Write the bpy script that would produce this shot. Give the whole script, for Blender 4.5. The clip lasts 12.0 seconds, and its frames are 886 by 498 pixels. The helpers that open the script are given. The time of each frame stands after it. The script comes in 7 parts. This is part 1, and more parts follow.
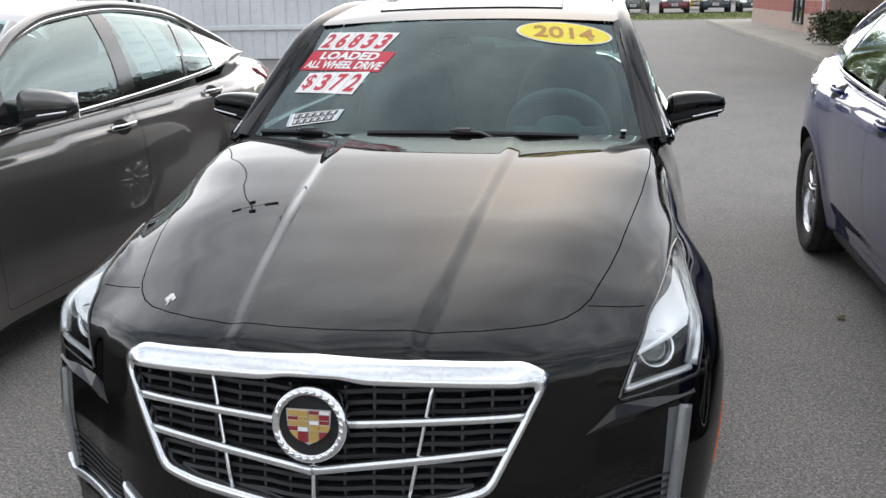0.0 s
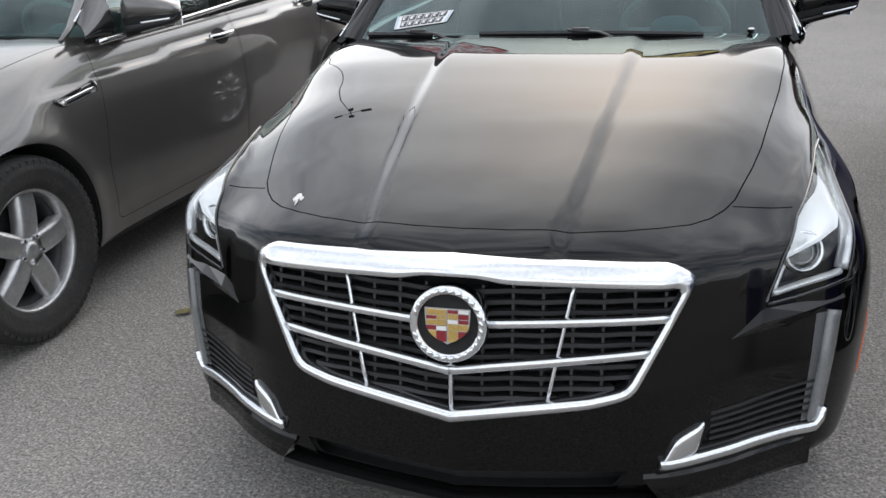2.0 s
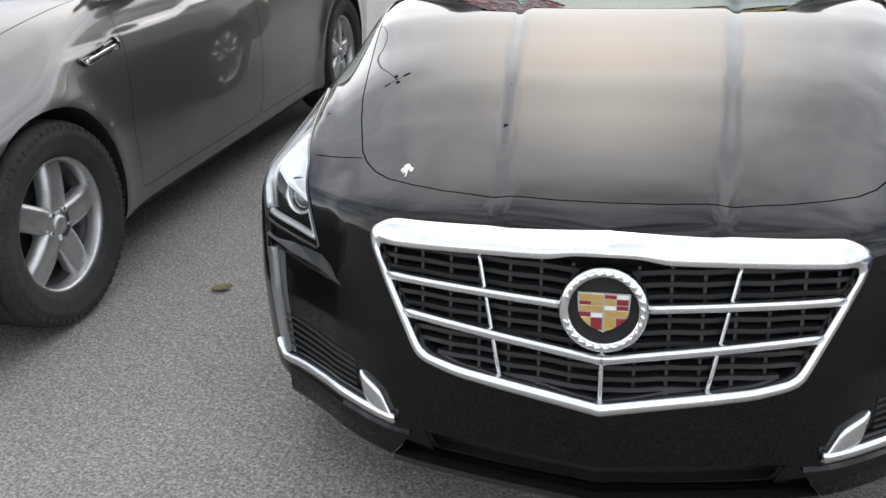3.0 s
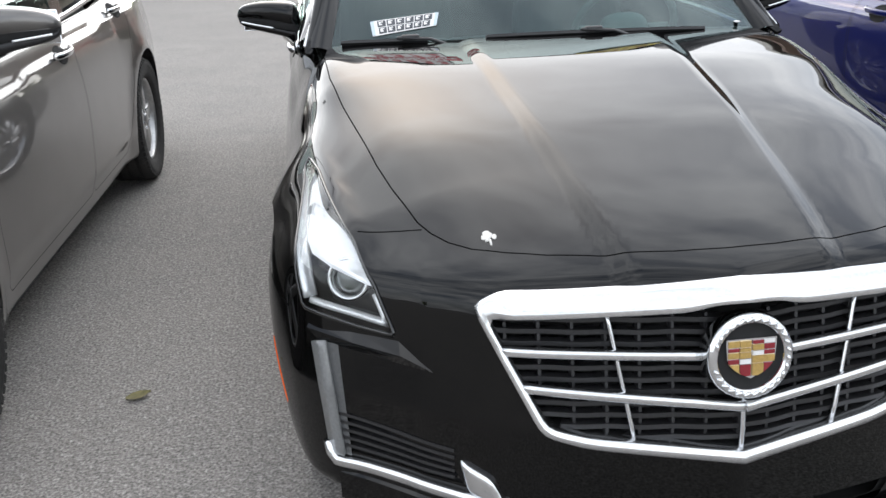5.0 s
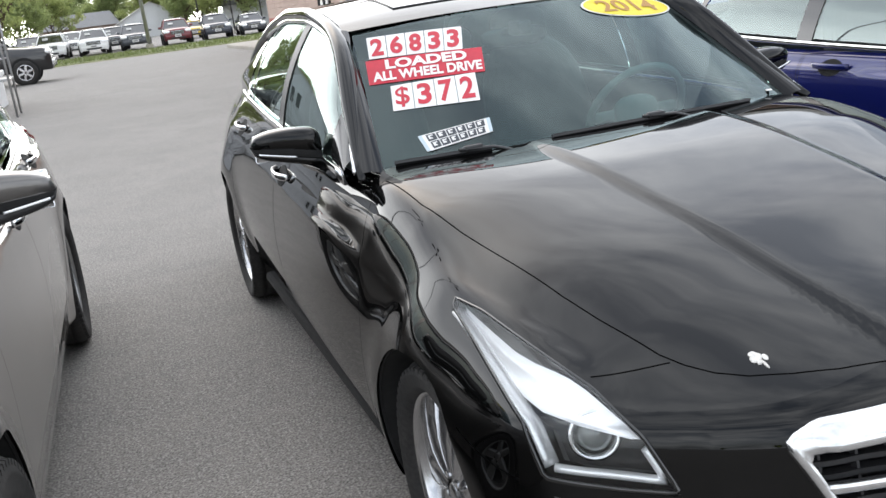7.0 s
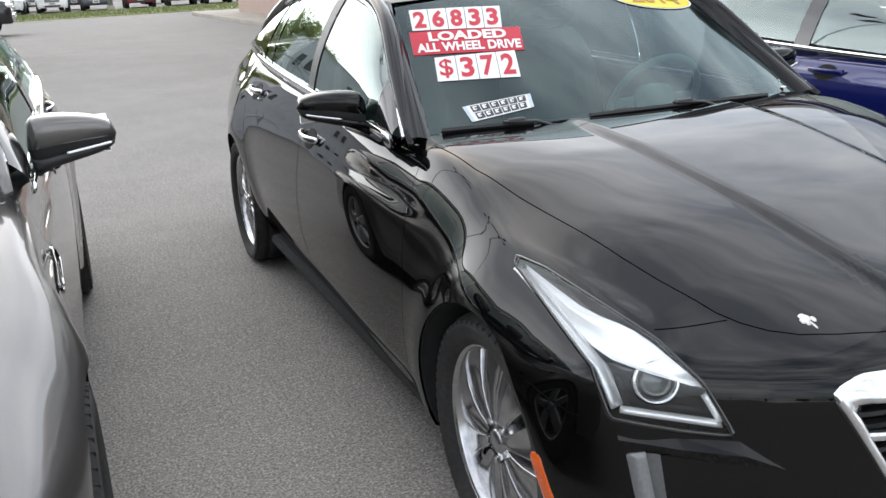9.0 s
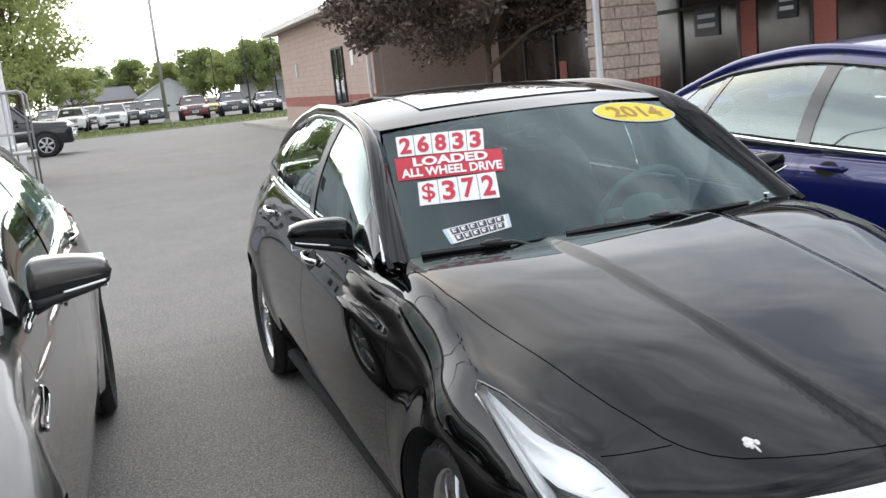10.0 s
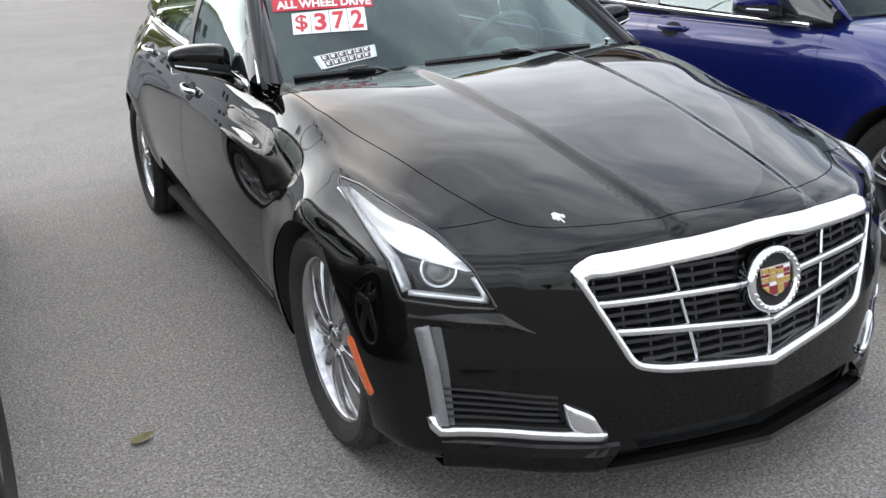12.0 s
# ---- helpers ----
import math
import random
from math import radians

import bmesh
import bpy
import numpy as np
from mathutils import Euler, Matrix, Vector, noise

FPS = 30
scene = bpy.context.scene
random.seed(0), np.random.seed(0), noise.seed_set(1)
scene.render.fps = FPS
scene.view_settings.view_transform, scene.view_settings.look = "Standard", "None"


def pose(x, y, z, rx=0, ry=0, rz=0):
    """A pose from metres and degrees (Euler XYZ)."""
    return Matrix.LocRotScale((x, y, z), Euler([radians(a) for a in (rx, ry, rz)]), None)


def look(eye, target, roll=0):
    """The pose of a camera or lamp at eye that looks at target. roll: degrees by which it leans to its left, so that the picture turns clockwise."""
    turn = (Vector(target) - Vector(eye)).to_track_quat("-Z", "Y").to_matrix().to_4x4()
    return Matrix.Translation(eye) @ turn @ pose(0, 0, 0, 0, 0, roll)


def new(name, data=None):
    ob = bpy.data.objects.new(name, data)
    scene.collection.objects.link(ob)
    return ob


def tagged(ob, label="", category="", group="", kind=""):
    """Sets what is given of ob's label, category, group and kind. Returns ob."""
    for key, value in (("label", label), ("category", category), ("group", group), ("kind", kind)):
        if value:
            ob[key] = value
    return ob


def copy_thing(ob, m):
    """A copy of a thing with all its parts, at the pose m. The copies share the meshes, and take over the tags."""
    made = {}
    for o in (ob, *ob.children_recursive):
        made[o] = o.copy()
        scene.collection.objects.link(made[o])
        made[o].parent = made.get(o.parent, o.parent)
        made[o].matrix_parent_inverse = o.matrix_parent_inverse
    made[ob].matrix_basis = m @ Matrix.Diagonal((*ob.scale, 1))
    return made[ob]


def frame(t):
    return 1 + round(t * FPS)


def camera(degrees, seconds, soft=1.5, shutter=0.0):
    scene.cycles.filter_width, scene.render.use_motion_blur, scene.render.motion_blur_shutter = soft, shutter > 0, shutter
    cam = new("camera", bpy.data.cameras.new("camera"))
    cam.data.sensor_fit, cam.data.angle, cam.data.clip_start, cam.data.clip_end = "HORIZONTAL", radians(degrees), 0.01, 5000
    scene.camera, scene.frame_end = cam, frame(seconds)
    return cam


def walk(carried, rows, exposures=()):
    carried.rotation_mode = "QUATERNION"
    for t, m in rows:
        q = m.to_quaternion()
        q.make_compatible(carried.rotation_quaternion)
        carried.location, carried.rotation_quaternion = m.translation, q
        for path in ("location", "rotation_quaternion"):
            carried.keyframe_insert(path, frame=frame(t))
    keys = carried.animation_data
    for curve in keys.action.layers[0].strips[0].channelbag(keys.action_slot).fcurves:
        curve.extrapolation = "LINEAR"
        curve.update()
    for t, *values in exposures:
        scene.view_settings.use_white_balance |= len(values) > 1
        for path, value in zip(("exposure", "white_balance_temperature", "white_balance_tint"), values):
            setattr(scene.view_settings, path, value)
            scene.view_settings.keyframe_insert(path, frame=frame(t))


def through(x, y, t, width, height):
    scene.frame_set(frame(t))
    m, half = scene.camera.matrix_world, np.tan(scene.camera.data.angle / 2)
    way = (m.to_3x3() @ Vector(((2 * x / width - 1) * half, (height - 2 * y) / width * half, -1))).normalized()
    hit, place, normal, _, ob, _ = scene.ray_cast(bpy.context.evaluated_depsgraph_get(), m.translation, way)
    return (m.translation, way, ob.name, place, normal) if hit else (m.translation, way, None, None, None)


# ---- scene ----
import itertools

cam = camera(52.0, 12.0)
PATH = [
    (0, (0.592, -1.559, 1.434), (0.229, 0.334, 0.899), -1.2),
    (0.5, (0.598, -1.585, 1.413), (0.223, 0.308, 0.886), -0.6),
    (1, (0.587, -1.608, 1.415), (0.201, 0.273, 0.856), -1.1),
    (1.5, (0.552, -1.613, 1.412), (0.13, 0.243, 0.799), -2.0),
    (2, (0.44, -1.549, 1.374), (-0.063, 0.258, 0.679), -2.4),
    (2.5, (0.23, -1.486, 1.36), (-0.273, 0.289, 0.587), -2.4),
    (4.5, (-0.5, -1.362, 1.332), (-0.289, 0.466, 0.547), -1.0),
    (5, (-0.724, -1.32, 1.37), (-0.485, 0.534, 0.662), -1.7),
    (5.5, (-0.946, -1.235, 1.395), (-0.561, 0.622, 0.759), -2.7),
    (6, (-1.104, -1.126, 1.408), (-0.61, 0.721, 0.823), -5.2),
    (6.5, (-1.221, -0.902, 1.418), (-0.659, 0.94, 0.879), -7.1),
    (8.5, (-1.699, -0.82, 1.441), (-0.908, 0.925, 0.868), -4.0),
    (9, (-1.657, -0.898, 1.427), (-0.931, 0.872, 0.841), -2.9),
    (9.5, (-1.539, -1.001, 1.407), (-0.856, 0.807, 0.894), -3.8),
    (10, (-1.47, -1.028, 1.509), (-0.823, 0.826, 1.13), -5.8),
    (10.5, (-1.48, -1.075, 1.473), (-0.847, 0.77, 1.029), -6.6),
    (11, (-1.54, -1.212, 1.42), (-0.914, 0.609, 0.88), -6.2),
    (11.5, (-1.606, -1.339, 1.409), (-0.886, 0.42, 0.788), -4.5),
    (12, (-1.567, -1.392, 1.401), (-0.734, 0.305, 0.749), -3.0),
]
EXPOSURE = [(0, 0.04), (0.5, -0.01), (1.5, 0.06), (2.5, 0.24), (4.5, 0.46), (5.5, 0.38), (6.5, 0.34), (8.5, 0.34), (9, 0.34), (9.5, 0.34), (10, 0.14), (10.5, -0.03), (11, 0.07), (11.5, 0.29), (12, 0.46)]
walk(cam, [(t, look(eye, target, roll)) for t, eye, target, roll in PATH], EXPOSURE)

# ---- light: bright hazy evening sky, thin broken cloud, weak broad sun ----
world = bpy.data.worlds.new("sky")
scene.world = world
world.use_nodes = True
wn, wl = world.node_tree.nodes, world.node_tree.links
wn.clear()
w_out = wn.new("ShaderNodeOutputWorld")
w_bg = wn.new("ShaderNodeBackground")
w_sky = wn.new("ShaderNodeTexSky")
w_sky.sky_type, w_sky.sun_disc = "NISHITA", False
w_sky.sun_elevation, w_sky.sun_rotation = radians(38), radians(-2)
w_sky.dust_density, w_sky.ozone_density = 2.5, 1.0
w_co = wn.new("ShaderNodeTexCoord")
w_map = wn.new("ShaderNodeMapping")
w_map.inputs["Scale"].default_value = (1.5, 1.5, 4.0)
w_noise = wn.new("ShaderNodeTexNoise")
w_noise.inputs["Scale"].default_value, w_noise.inputs["Detail"].default_value, w_noise.inputs["Roughness"].default_value = 1.7, 6, 0.6
w_ramp = wn.new("ShaderNodeValToRGB")
w_ramp.color_ramp.elements[0].position, w_ramp.color_ramp.elements[1].position = 0.36, 0.70
w_cloud = wn.new("ShaderNodeRGB")
w_cloud.outputs[0].default_value = (14.2, 14.6, 15.2, 1)
w_haze = wn.new("ShaderNodeMixRGB")
w_haze.inputs["Fac"].default_value = 0.45
w_haze.inputs["Color2"].default_value = (5.8, 6.4, 7.4, 1)
w_mix = wn.new("ShaderNodeMixRGB")
# thin cloud glowing round the hidden sun
SUN_AT = Vector((-0.028, 0.788, 0.616))
w_dot = wn.new("ShaderNodeVectorMath")
w_dot.operation = "DOT_PRODUCT"
w_dot.inputs[1].default_value = SUN_AT
w_pos, w_pow = wn.new("ShaderNodeMath"), wn.new("ShaderNodeMath")
w_pos.operation, w_pow.operation = "MAXIMUM", "POWER"
w_pos.inputs[1].default_value, w_pow.inputs[1].default_value = 0.0, 46.0
w_glow = wn.new("ShaderNodeMixRGB")
w_glow.inputs["Color1"].default_value, w_glow.inputs["Color2"].default_value = (0, 0, 0, 1), (16.3, 14.2, 12.0, 1)
w_veil, w_add = wn.new("ShaderNodeMixRGB"), wn.new("ShaderNodeMixRGB")
w_veil.blend_type, w_add.blend_type = "MULTIPLY", "ADD"
w_veil.inputs["Fac"].default_value, w_add.inputs["Fac"].default_value = 0.9, 1.0
wl.new(w_co.outputs["Generated"], w_map.inputs["Vector"])
wl.new(w_map.outputs[0], w_noise.inputs["Vector"])
wl.new(w_noise.outputs["Fac"], w_ramp.inputs["Fac"])
wl.new(w_sky.outputs[0], w_haze.inputs["Color1"])
wl.new(w_ramp.outputs[0], w_mix.inputs["Fac"])
wl.new(w_haze.outputs[0], w_mix.inputs["Color1"])
wl.new(w_cloud.outputs[0], w_mix.inputs["Color2"])
wl.new(w_co.outputs["Generated"], w_dot.inputs[0])
wl.new(w_dot.outputs["Value"], w_pos.inputs[0])
wl.new(w_pos.outputs[0], w_pow.inputs[0])
wl.new(w_pow.outputs[0], w_glow.inputs["Fac"])
wl.new(w_glow.outputs[0], w_veil.inputs["Color1"])
wl.new(w_ramp.outputs[0], w_veil.inputs["Color2"])
wl.new(w_mix.outputs[0], w_add.inputs["Color1"])
wl.new(w_veil.outputs[0], w_add.inputs["Color2"])
# the low evening sky is brightest along the horizon, towards the sunset side
w_sep = wn.new("ShaderNodeSeparateXYZ")
w_inv, w_low, w_side, w_up, w_both = (wn.new("ShaderNodeMath") for _ in range(5))
w_inv.operation, w_low.operation, w_up.operation, w_both.operation = "SUBTRACT", "POWER", "MAXIMUM", "MULTIPLY"
w_inv.inputs[0].default_value, w_low.inputs[1].default_value, w_up.inputs[1].default_value = 1.0, 4.0, 0.0
w_west = wn.new("ShaderNodeVectorMath")
w_west.operation = "DOT_PRODUCT"
w_west.inputs[1].default_value = (-0.30, 0.95, 0.0)
w_side.operation = "MAXIMUM"
w_side.inputs[1].default_value = 0.0
w_band = wn.new("ShaderNodeMixRGB")
w_band.inputs["Color1"].default_value, w_band.inputs["Color2"].default_value = (0, 0, 0, 1), (38.5, 38.5, 37.5, 1)
w_sum = wn.new("ShaderNodeMixRGB")
w_sum.blend_type = "ADD"
w_sum.inputs["Fac"].default_value = 1.0
wl.new(w_co.outputs["Generated"], w_sep.inputs[0])
wl.new(w_sep.outputs["Z"], w_up.inputs[0])
wl.new(w_up.outputs[0], w_inv.inputs[1])
wl.new(w_inv.outputs[0], w_low.inputs[0])
wl.new(w_co.outputs["Generated"], w_west.inputs[0])
w_fall = wn.new("ShaderNodeMath")
w_fall.operation = "POWER"
w_fall.inputs[1].default_value = 1.8
wl.new(w_west.outputs["Value"], w_side.inputs[0])
wl.new(w_side.outputs[0], w_fall.inputs[0])
wl.new(w_low.outputs[0], w_both.inputs[0])
wl.new(w_fall.outputs[0], w_both.inputs[1])
wl.new(w_both.outputs[0], w_band.inputs["Fac"])
wl.new(w_add.outputs[0], w_sum.inputs["Color1"])
wl.new(w_band.outputs[0], w_sum.inputs["Color2"])
wl.new(w_sum.outputs[0], w_bg.inputs["Color"])
w_bg.inputs["Strength"].default_value = 0.15
wl.new(w_bg.outputs[0], w_out.inputs["Surface"])
sun = new("sun", bpy.data.lights.new("sun", "SUN"))
sun.data.energy, sun.data.angle, sun.data.color = 0.85, radians(100), (0.97, 0.985, 1.0)
sun.matrix_world = look(tuple(SUN_AT * 40), (0, 0, 0))

# ---- materials ----
def material(name, colour, rough=0.5, metal=0.0, coat=0.0, grain=None, bump=None, spread=0.0, stain=None, coat_rough=0.03, spec=0.5, coat_ior=1.5):
    """A node material. grain: (scale, amount) of fine colour change; stain: (scale, amount, colour) of broad patches; bump: (scale, depth); spread: change from piece to piece."""
    m = bpy.data.materials.new(name)
    m.use_nodes = True
    nt = m.node_tree
    b = nt.nodes["Principled BSDF"]
    b.inputs["Roughness"].default_value, b.inputs["Metallic"].default_value = rough, metal
    b.inputs["Specular IOR Level"].default_value = spec
    b.inputs["Coat IOR"].default_value = coat_ior
    b.inputs["Coat Weight"].default_value, b.inputs["Coat Roughness"].default_value = coat, coat_rough
    rgb = nt.nodes.new("ShaderNodeRGB")
    rgb.outputs[0].default_value = (*colour, 1)
    last = rgb.outputs[0]
    co = nt.nodes.new("ShaderNodeTexCoord")

    def noise_of(scale, detail=4):
        n = nt.nodes.new("ShaderNodeTexNoise")
        n.inputs["Scale"].default_value, n.inputs["Detail"].default_value = scale, detail
        nt.links.new(co.outputs["Object"], n.inputs["Vector"])
        return n.outputs["Fac"]

    def blend(mode, fac, a, c):
        x = nt.nodes.new("ShaderNodeMixRGB")
        x.blend_type = mode
        for sock, v in zip(x.inputs, (fac, a, c)):
            if hasattr(v, "is_linked"):
                nt.links.new(v, sock)
            else:
                sock.default_value = v
        return x.outputs[0]

    def ramp(v, lo, hi, a=(0, 0, 0, 1), c=(1, 1, 1, 1)):
        r = nt.nodes.new("ShaderNodeValToRGB")
        e = r.color_ramp.elements
        e[0].position, e[1].position, e[0].color, e[1].color = lo, hi, a, c
        nt.links.new(v, r.inputs["Fac"])
        return r.outputs[0]

    for st in ([] if not stain else stain if isinstance(stain, list) else [stain]):
        last = blend("MIX", ramp(noise_of(st[0], 5), 0.42, 0.68, (0, 0, 0, 1), (st[1],) * 3 + (1,)), last, (*st[2], 1))
    if grain:
        g = grain[1]
        last = blend("MULTIPLY", 1.0, last, ramp(noise_of(grain[0]), 0.3, 0.7, (1 - g,) * 3 + (1,), (1 + g,) * 3 + (1,)))
    if spread:
        oi = nt.nodes.new("ShaderNodeObjectInfo")
        last = blend("MULTIPLY", 1.0, last, ramp(oi.outputs["Random"], 0.0, 1.0, (1 - spread,) * 3 + (1,), (1 + spread,) * 3 + (1,)))
    nt.links.new(last, b.inputs["Base Color"])
    if bump:
        bp = nt.nodes.new("ShaderNodeBump")
        bp.inputs["Distance"].default_value, bp.inputs["Strength"].default_value = bump[1], 1.0
        nt.links.new(noise_of(bump[0]), bp.inputs["Height"])
        nt.links.new(bp.outputs[0], b.inputs["Normal"])
    return m


def glass_material(name, tint, rough=0.0, ior=1.75, face=(0.97, 0.98, 0.98)):
    """Thin tinted car glass: clear sheet with a mirror-like face."""
    m = bpy.data.materials.new(name)
    m.use_nodes = True
    nt = m.node_tree
    nt.nodes.clear()
    out, mix = nt.nodes.new("ShaderNodeOutputMaterial"), nt.nodes.new("ShaderNodeMixShader")
    clear, gloss, fres = nt.nodes.new("ShaderNodeBsdfTransparent"), nt.nodes.new("ShaderNodeBsdfGlossy"), nt.nodes.new("ShaderNodeFresnel")
    clear.inputs[0].default_value = (*tint, 1)
    gloss.inputs["Roughness"].default_value = rough
    gloss.inputs["Color"].default_value = (*face, 1)
    fres.inputs["IOR"].default_value = ior
    nt.links.new(fres.outputs[0], mix.inputs[0])
    nt.links.new(clear.outputs[0], mix.inputs[1])
    nt.links.new(gloss.outputs[0], mix.inputs[2])
    nt.links.new(mix.outputs[0], out.inputs[0])
    return m


def emitter(name, colour, strength):
    m = bpy.data.materials.new(name)
    m.use_nodes = True
    b = m.node_tree.nodes["Principled BSDF"]
    b.inputs["Base Color"].default_value = (*colour, 1)
    b.inputs["Emission Color"].default_value, b.inputs["Emission Strength"].default_value = (*colour, 1), strength
    return m


M_BLACK = material("black_paint", (0.0015, 0.0015, 0.0015), 0.45, 0.0, 1.0, grain=(900, 0.3), stain=(3.0, 0.10, (0.006, 0.0055, 0.005)), coat_rough=0.025, spec=0.0, coat_ior=1.40)
M_GREY = material("graphite_paint", (0.122, 0.115, 0.109), 0.28, 0.65, 1.0, grain=(900, 0.12), stain=(3.0, 0.10, (0.31, 0.30, 0.29)))
M_BLUE = material("deep_blue_paint", (0.0042, 0.00924, 0.105), 0.36, 0.25, 1.0, grain=(900, 0.15), stain=(3.0, 0.05, (0.0168, 0.021, 0.084)), spec=0.10, coat_ior=1.55)
# matt black of real liners, also used as painted shade in hollows and gaps
M_INNER = material("dark_liner_and_shade", (0.012, 0.012, 0.012), 0.9, grain=(30, 0.3))
M_PLASTIC = material("black_plastic", (0.018, 0.018, 0.019), 0.45, grain=(300, 0.2), bump=(500, 0.0004))
M_GLOSSBLACK = material("gloss_black_trim", (0.008, 0.008, 0.008), 0.12, 0, 0.6, grain=(60, 0.1))
M_CHROME = material("chrome", (0.74, 0.75, 0.76), 0.09, 1.0, grain=(40, 0.03), bump=(35, 0.0002))
M_SATIN = material("satin_chrome", (0.72, 0.73, 0.74), 0.22, 1.0, grain=(120, 0.06))
M_RUBBER = material("tyre_rubber", (0.0185, 0.0176, 0.0168), 0.85, grain=(80, 0.35), bump=(220, 0.0008), stain=(9, 0.35, (0.0504, 0.0462, 0.042)))
M_ALLOY = material("bright_alloy", (0.52, 0.52, 0.53), 0.2, 0.95, grain=(60, 0.1), stain=(14, 0.25, (0.4, 0.39, 0.37)))
M_ALLOY_GREY = material("painted_alloy", (0.50, 0.50, 0.50), 0.34, 0.8, grain=(60, 0.1), stain=(12, 0.3, (0.3, 0.29, 0.27)))
M_GLASS = glass_material("windshield_glass", (0.46, 0.72, 0.70), 0.0, 1.55, (0.80, 0.95, 0.96))
M_TINT = glass_material("tinted_side_glass", (0.64, 0.78, 0.76), 0.0, 2.3, (0.84, 0.96, 0.94))
M_LAMPGREY = material("lamp_housing_grey", (0.42, 0.43, 0.44), 0.25, 0.6, grain=(50, 0.12))
M_LENS = glass_material("clear_lens", (0.95, 0.96, 0.96), 0.0, 1.5)
M_LAMPWHITE = material("lamp_reflector", (0.97, 0.975, 0.98), 0.30, 0.5, grain=(50, 0.015))
M_DRL = material("frosted_grey_lens", (0.16, 0.164, 0.164), 0.28, 0.0, 0.7, grain=(140, 0.12), bump=(260, 0.0006))
M_PROJECTOR = material("projector_glass", (0.11, 0.12, 0.115), 0.04, 0.3, 1.0, grain=(40, 0.2))
M_BEZEL = material("smoked_bezel", (0.055, 0.056, 0.058), 0.16, 0.3, 0.6, grain=(60, 0.15))
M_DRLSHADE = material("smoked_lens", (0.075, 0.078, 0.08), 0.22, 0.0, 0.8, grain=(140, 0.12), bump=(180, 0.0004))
M_LIGHTGUIDE = material("frosted_light_guide", (0.82, 0.83, 0.84), 0.25, 0.6, 0.5, grain=(120, 0.08), bump=(200, 0.0005))
M_AMBER = material("amber_lens", (0.63, 0.101, 0.0126), 0.18, 0, 0.8, grain=(120, 0.15))
M_RED = material("red_lens", (0.353, 0.0084, 0.0101), 0.15, 0, 0.8, grain=(120, 0.15))
M_WHITE = material("white_print", (0.672, 0.664, 0.647), 0.5, grain=(60, 0.04))
M_STICKRED = material("red_print", (0.437, 0.0084, 0.0286), 0.6, grain=(60, 0.08))
M_YELLOW = material("yellow_print", (0.672, 0.554, 0.0168), 0.5, grain=(60, 0.05))
M_ORANGE = material("orange_print", (0.353, 0.168, 0.0168), 0.5, grain=(60, 0.05))
M_INK = material("dark_ink", (0.03, 0.035, 0.045), 0.5, grain=(60, 0.1))
M_CYAN = material("light_blue_print", (0.42, 0.504, 0.554), 0.5, grain=(60, 0.05))
M_GOLD = material("gold_enamel", (0.62, 0.42, 0.14), 0.28, 0.8, 0.5, grain=(200, 0.1))
M_MAROON = material("maroon_enamel", (0.22, 0.012, 0.02), 0.25, 0.2, 0.6, grain=(200, 0.1))
M_TRIMDARK = material("dark_cabin_trim", (0.193, 0.206, 0.197), 0.7, grain=(20, 0.10))
M_LEATHER = material("grey_leather", (0.143, 0.143, 0.139), 0.55, grain=(14, 0.12))
M_DROP = material("bird_dropping", (0.605, 0.588, 0.554), 0.7, grain=(120, 0.25), bump=(200, 0.002))
M_ASPHALT = material("asphalt", (0.206, 0.191, 0.176), 0.9, grain=(120, 0.6), stain=[(0.30, 0.6, (0.266, 0.248, 0.228)), (0.9, 0.55, (0.156, 0.145, 0.133)), (2.4, 0.45, (0.139, 0.133, 0.127)), (11, 0.35, (0.280, 0.258, 0.234)), (55, 0.6, (0.37, 0.353, 0.328)), (150, 0.5, (0.063, 0.0605, 0.0588))], bump=(110, 0.004))
M_CONCRETE = material("concrete", (0.336, 0.311, 0.269), 0.85, grain=(18, 0.15), stain=(0.8, 0.5, (0.235, 0.21, 0.176)), bump=(60, 0.002))
M_GRASS = material("grass_ground", (0.126, 0.143, 0.042), 0.9, grain=(6, 0.4), stain=(0.5, 0.5, (0.176, 0.168, 0.0672)))
M_BLADE = material("grass_blade", (0.16, 0.197, 0.0546), 0.7, grain=(2, 0.4))
M_BRICK = material("tan_block", (0.42, 0.315, 0.265), 0.85, grain=(30, 0.14), stain=(1.2, 0.35, (0.37, 0.277, 0.235)), bump=(45, 0.002), spread=0.10)
M_BRICKRED = material("red_block", (0.302, 0.101, 0.0798), 0.85, grain=(30, 0.2), bump=(45, 0.004), spread=0.12)
M_STONE = material("split_stone", (0.454, 0.357, 0.302), 0.9, grain=(16, 0.25), bump=(14, 0.02), spread=0.12)
M_MORTAR = material("mortar", (0.37, 0.29, 0.252), 0.95, grain=(60, 0.15), bump=(80, 0.002))
M_PANELWHITE = material("white_siding", (0.672, 0.68, 0.689), 0.55, grain=(8, 0.06), stain=(0.7, 0.3, (0.487, 0.487, 0.479)))
M_ROOF = material("pale_metal_roof", (0.521, 0.504, 0.47), 0.5, 0.2, grain=(6, 0.08))
M_ROOFGREY = material("grey_shingles", (0.202, 0.202, 0.206), 0.9, grain=(9, 0.2), bump=(12, 0.01))
M_GALV = material("galvanised_steel", (0.403, 0.403, 0.403), 0.42, 0.8, grain=(40, 0.15))
M_POLE = material("weathered_pole", (0.185, 0.16, 0.143), 0.85, grain=(12, 0.3), bump=(20, 0.004))
M_STEELDARK = material("dark_steel", (0.05, 0.05, 0.052), 0.5, 0.6, grain=(20, 0.2))
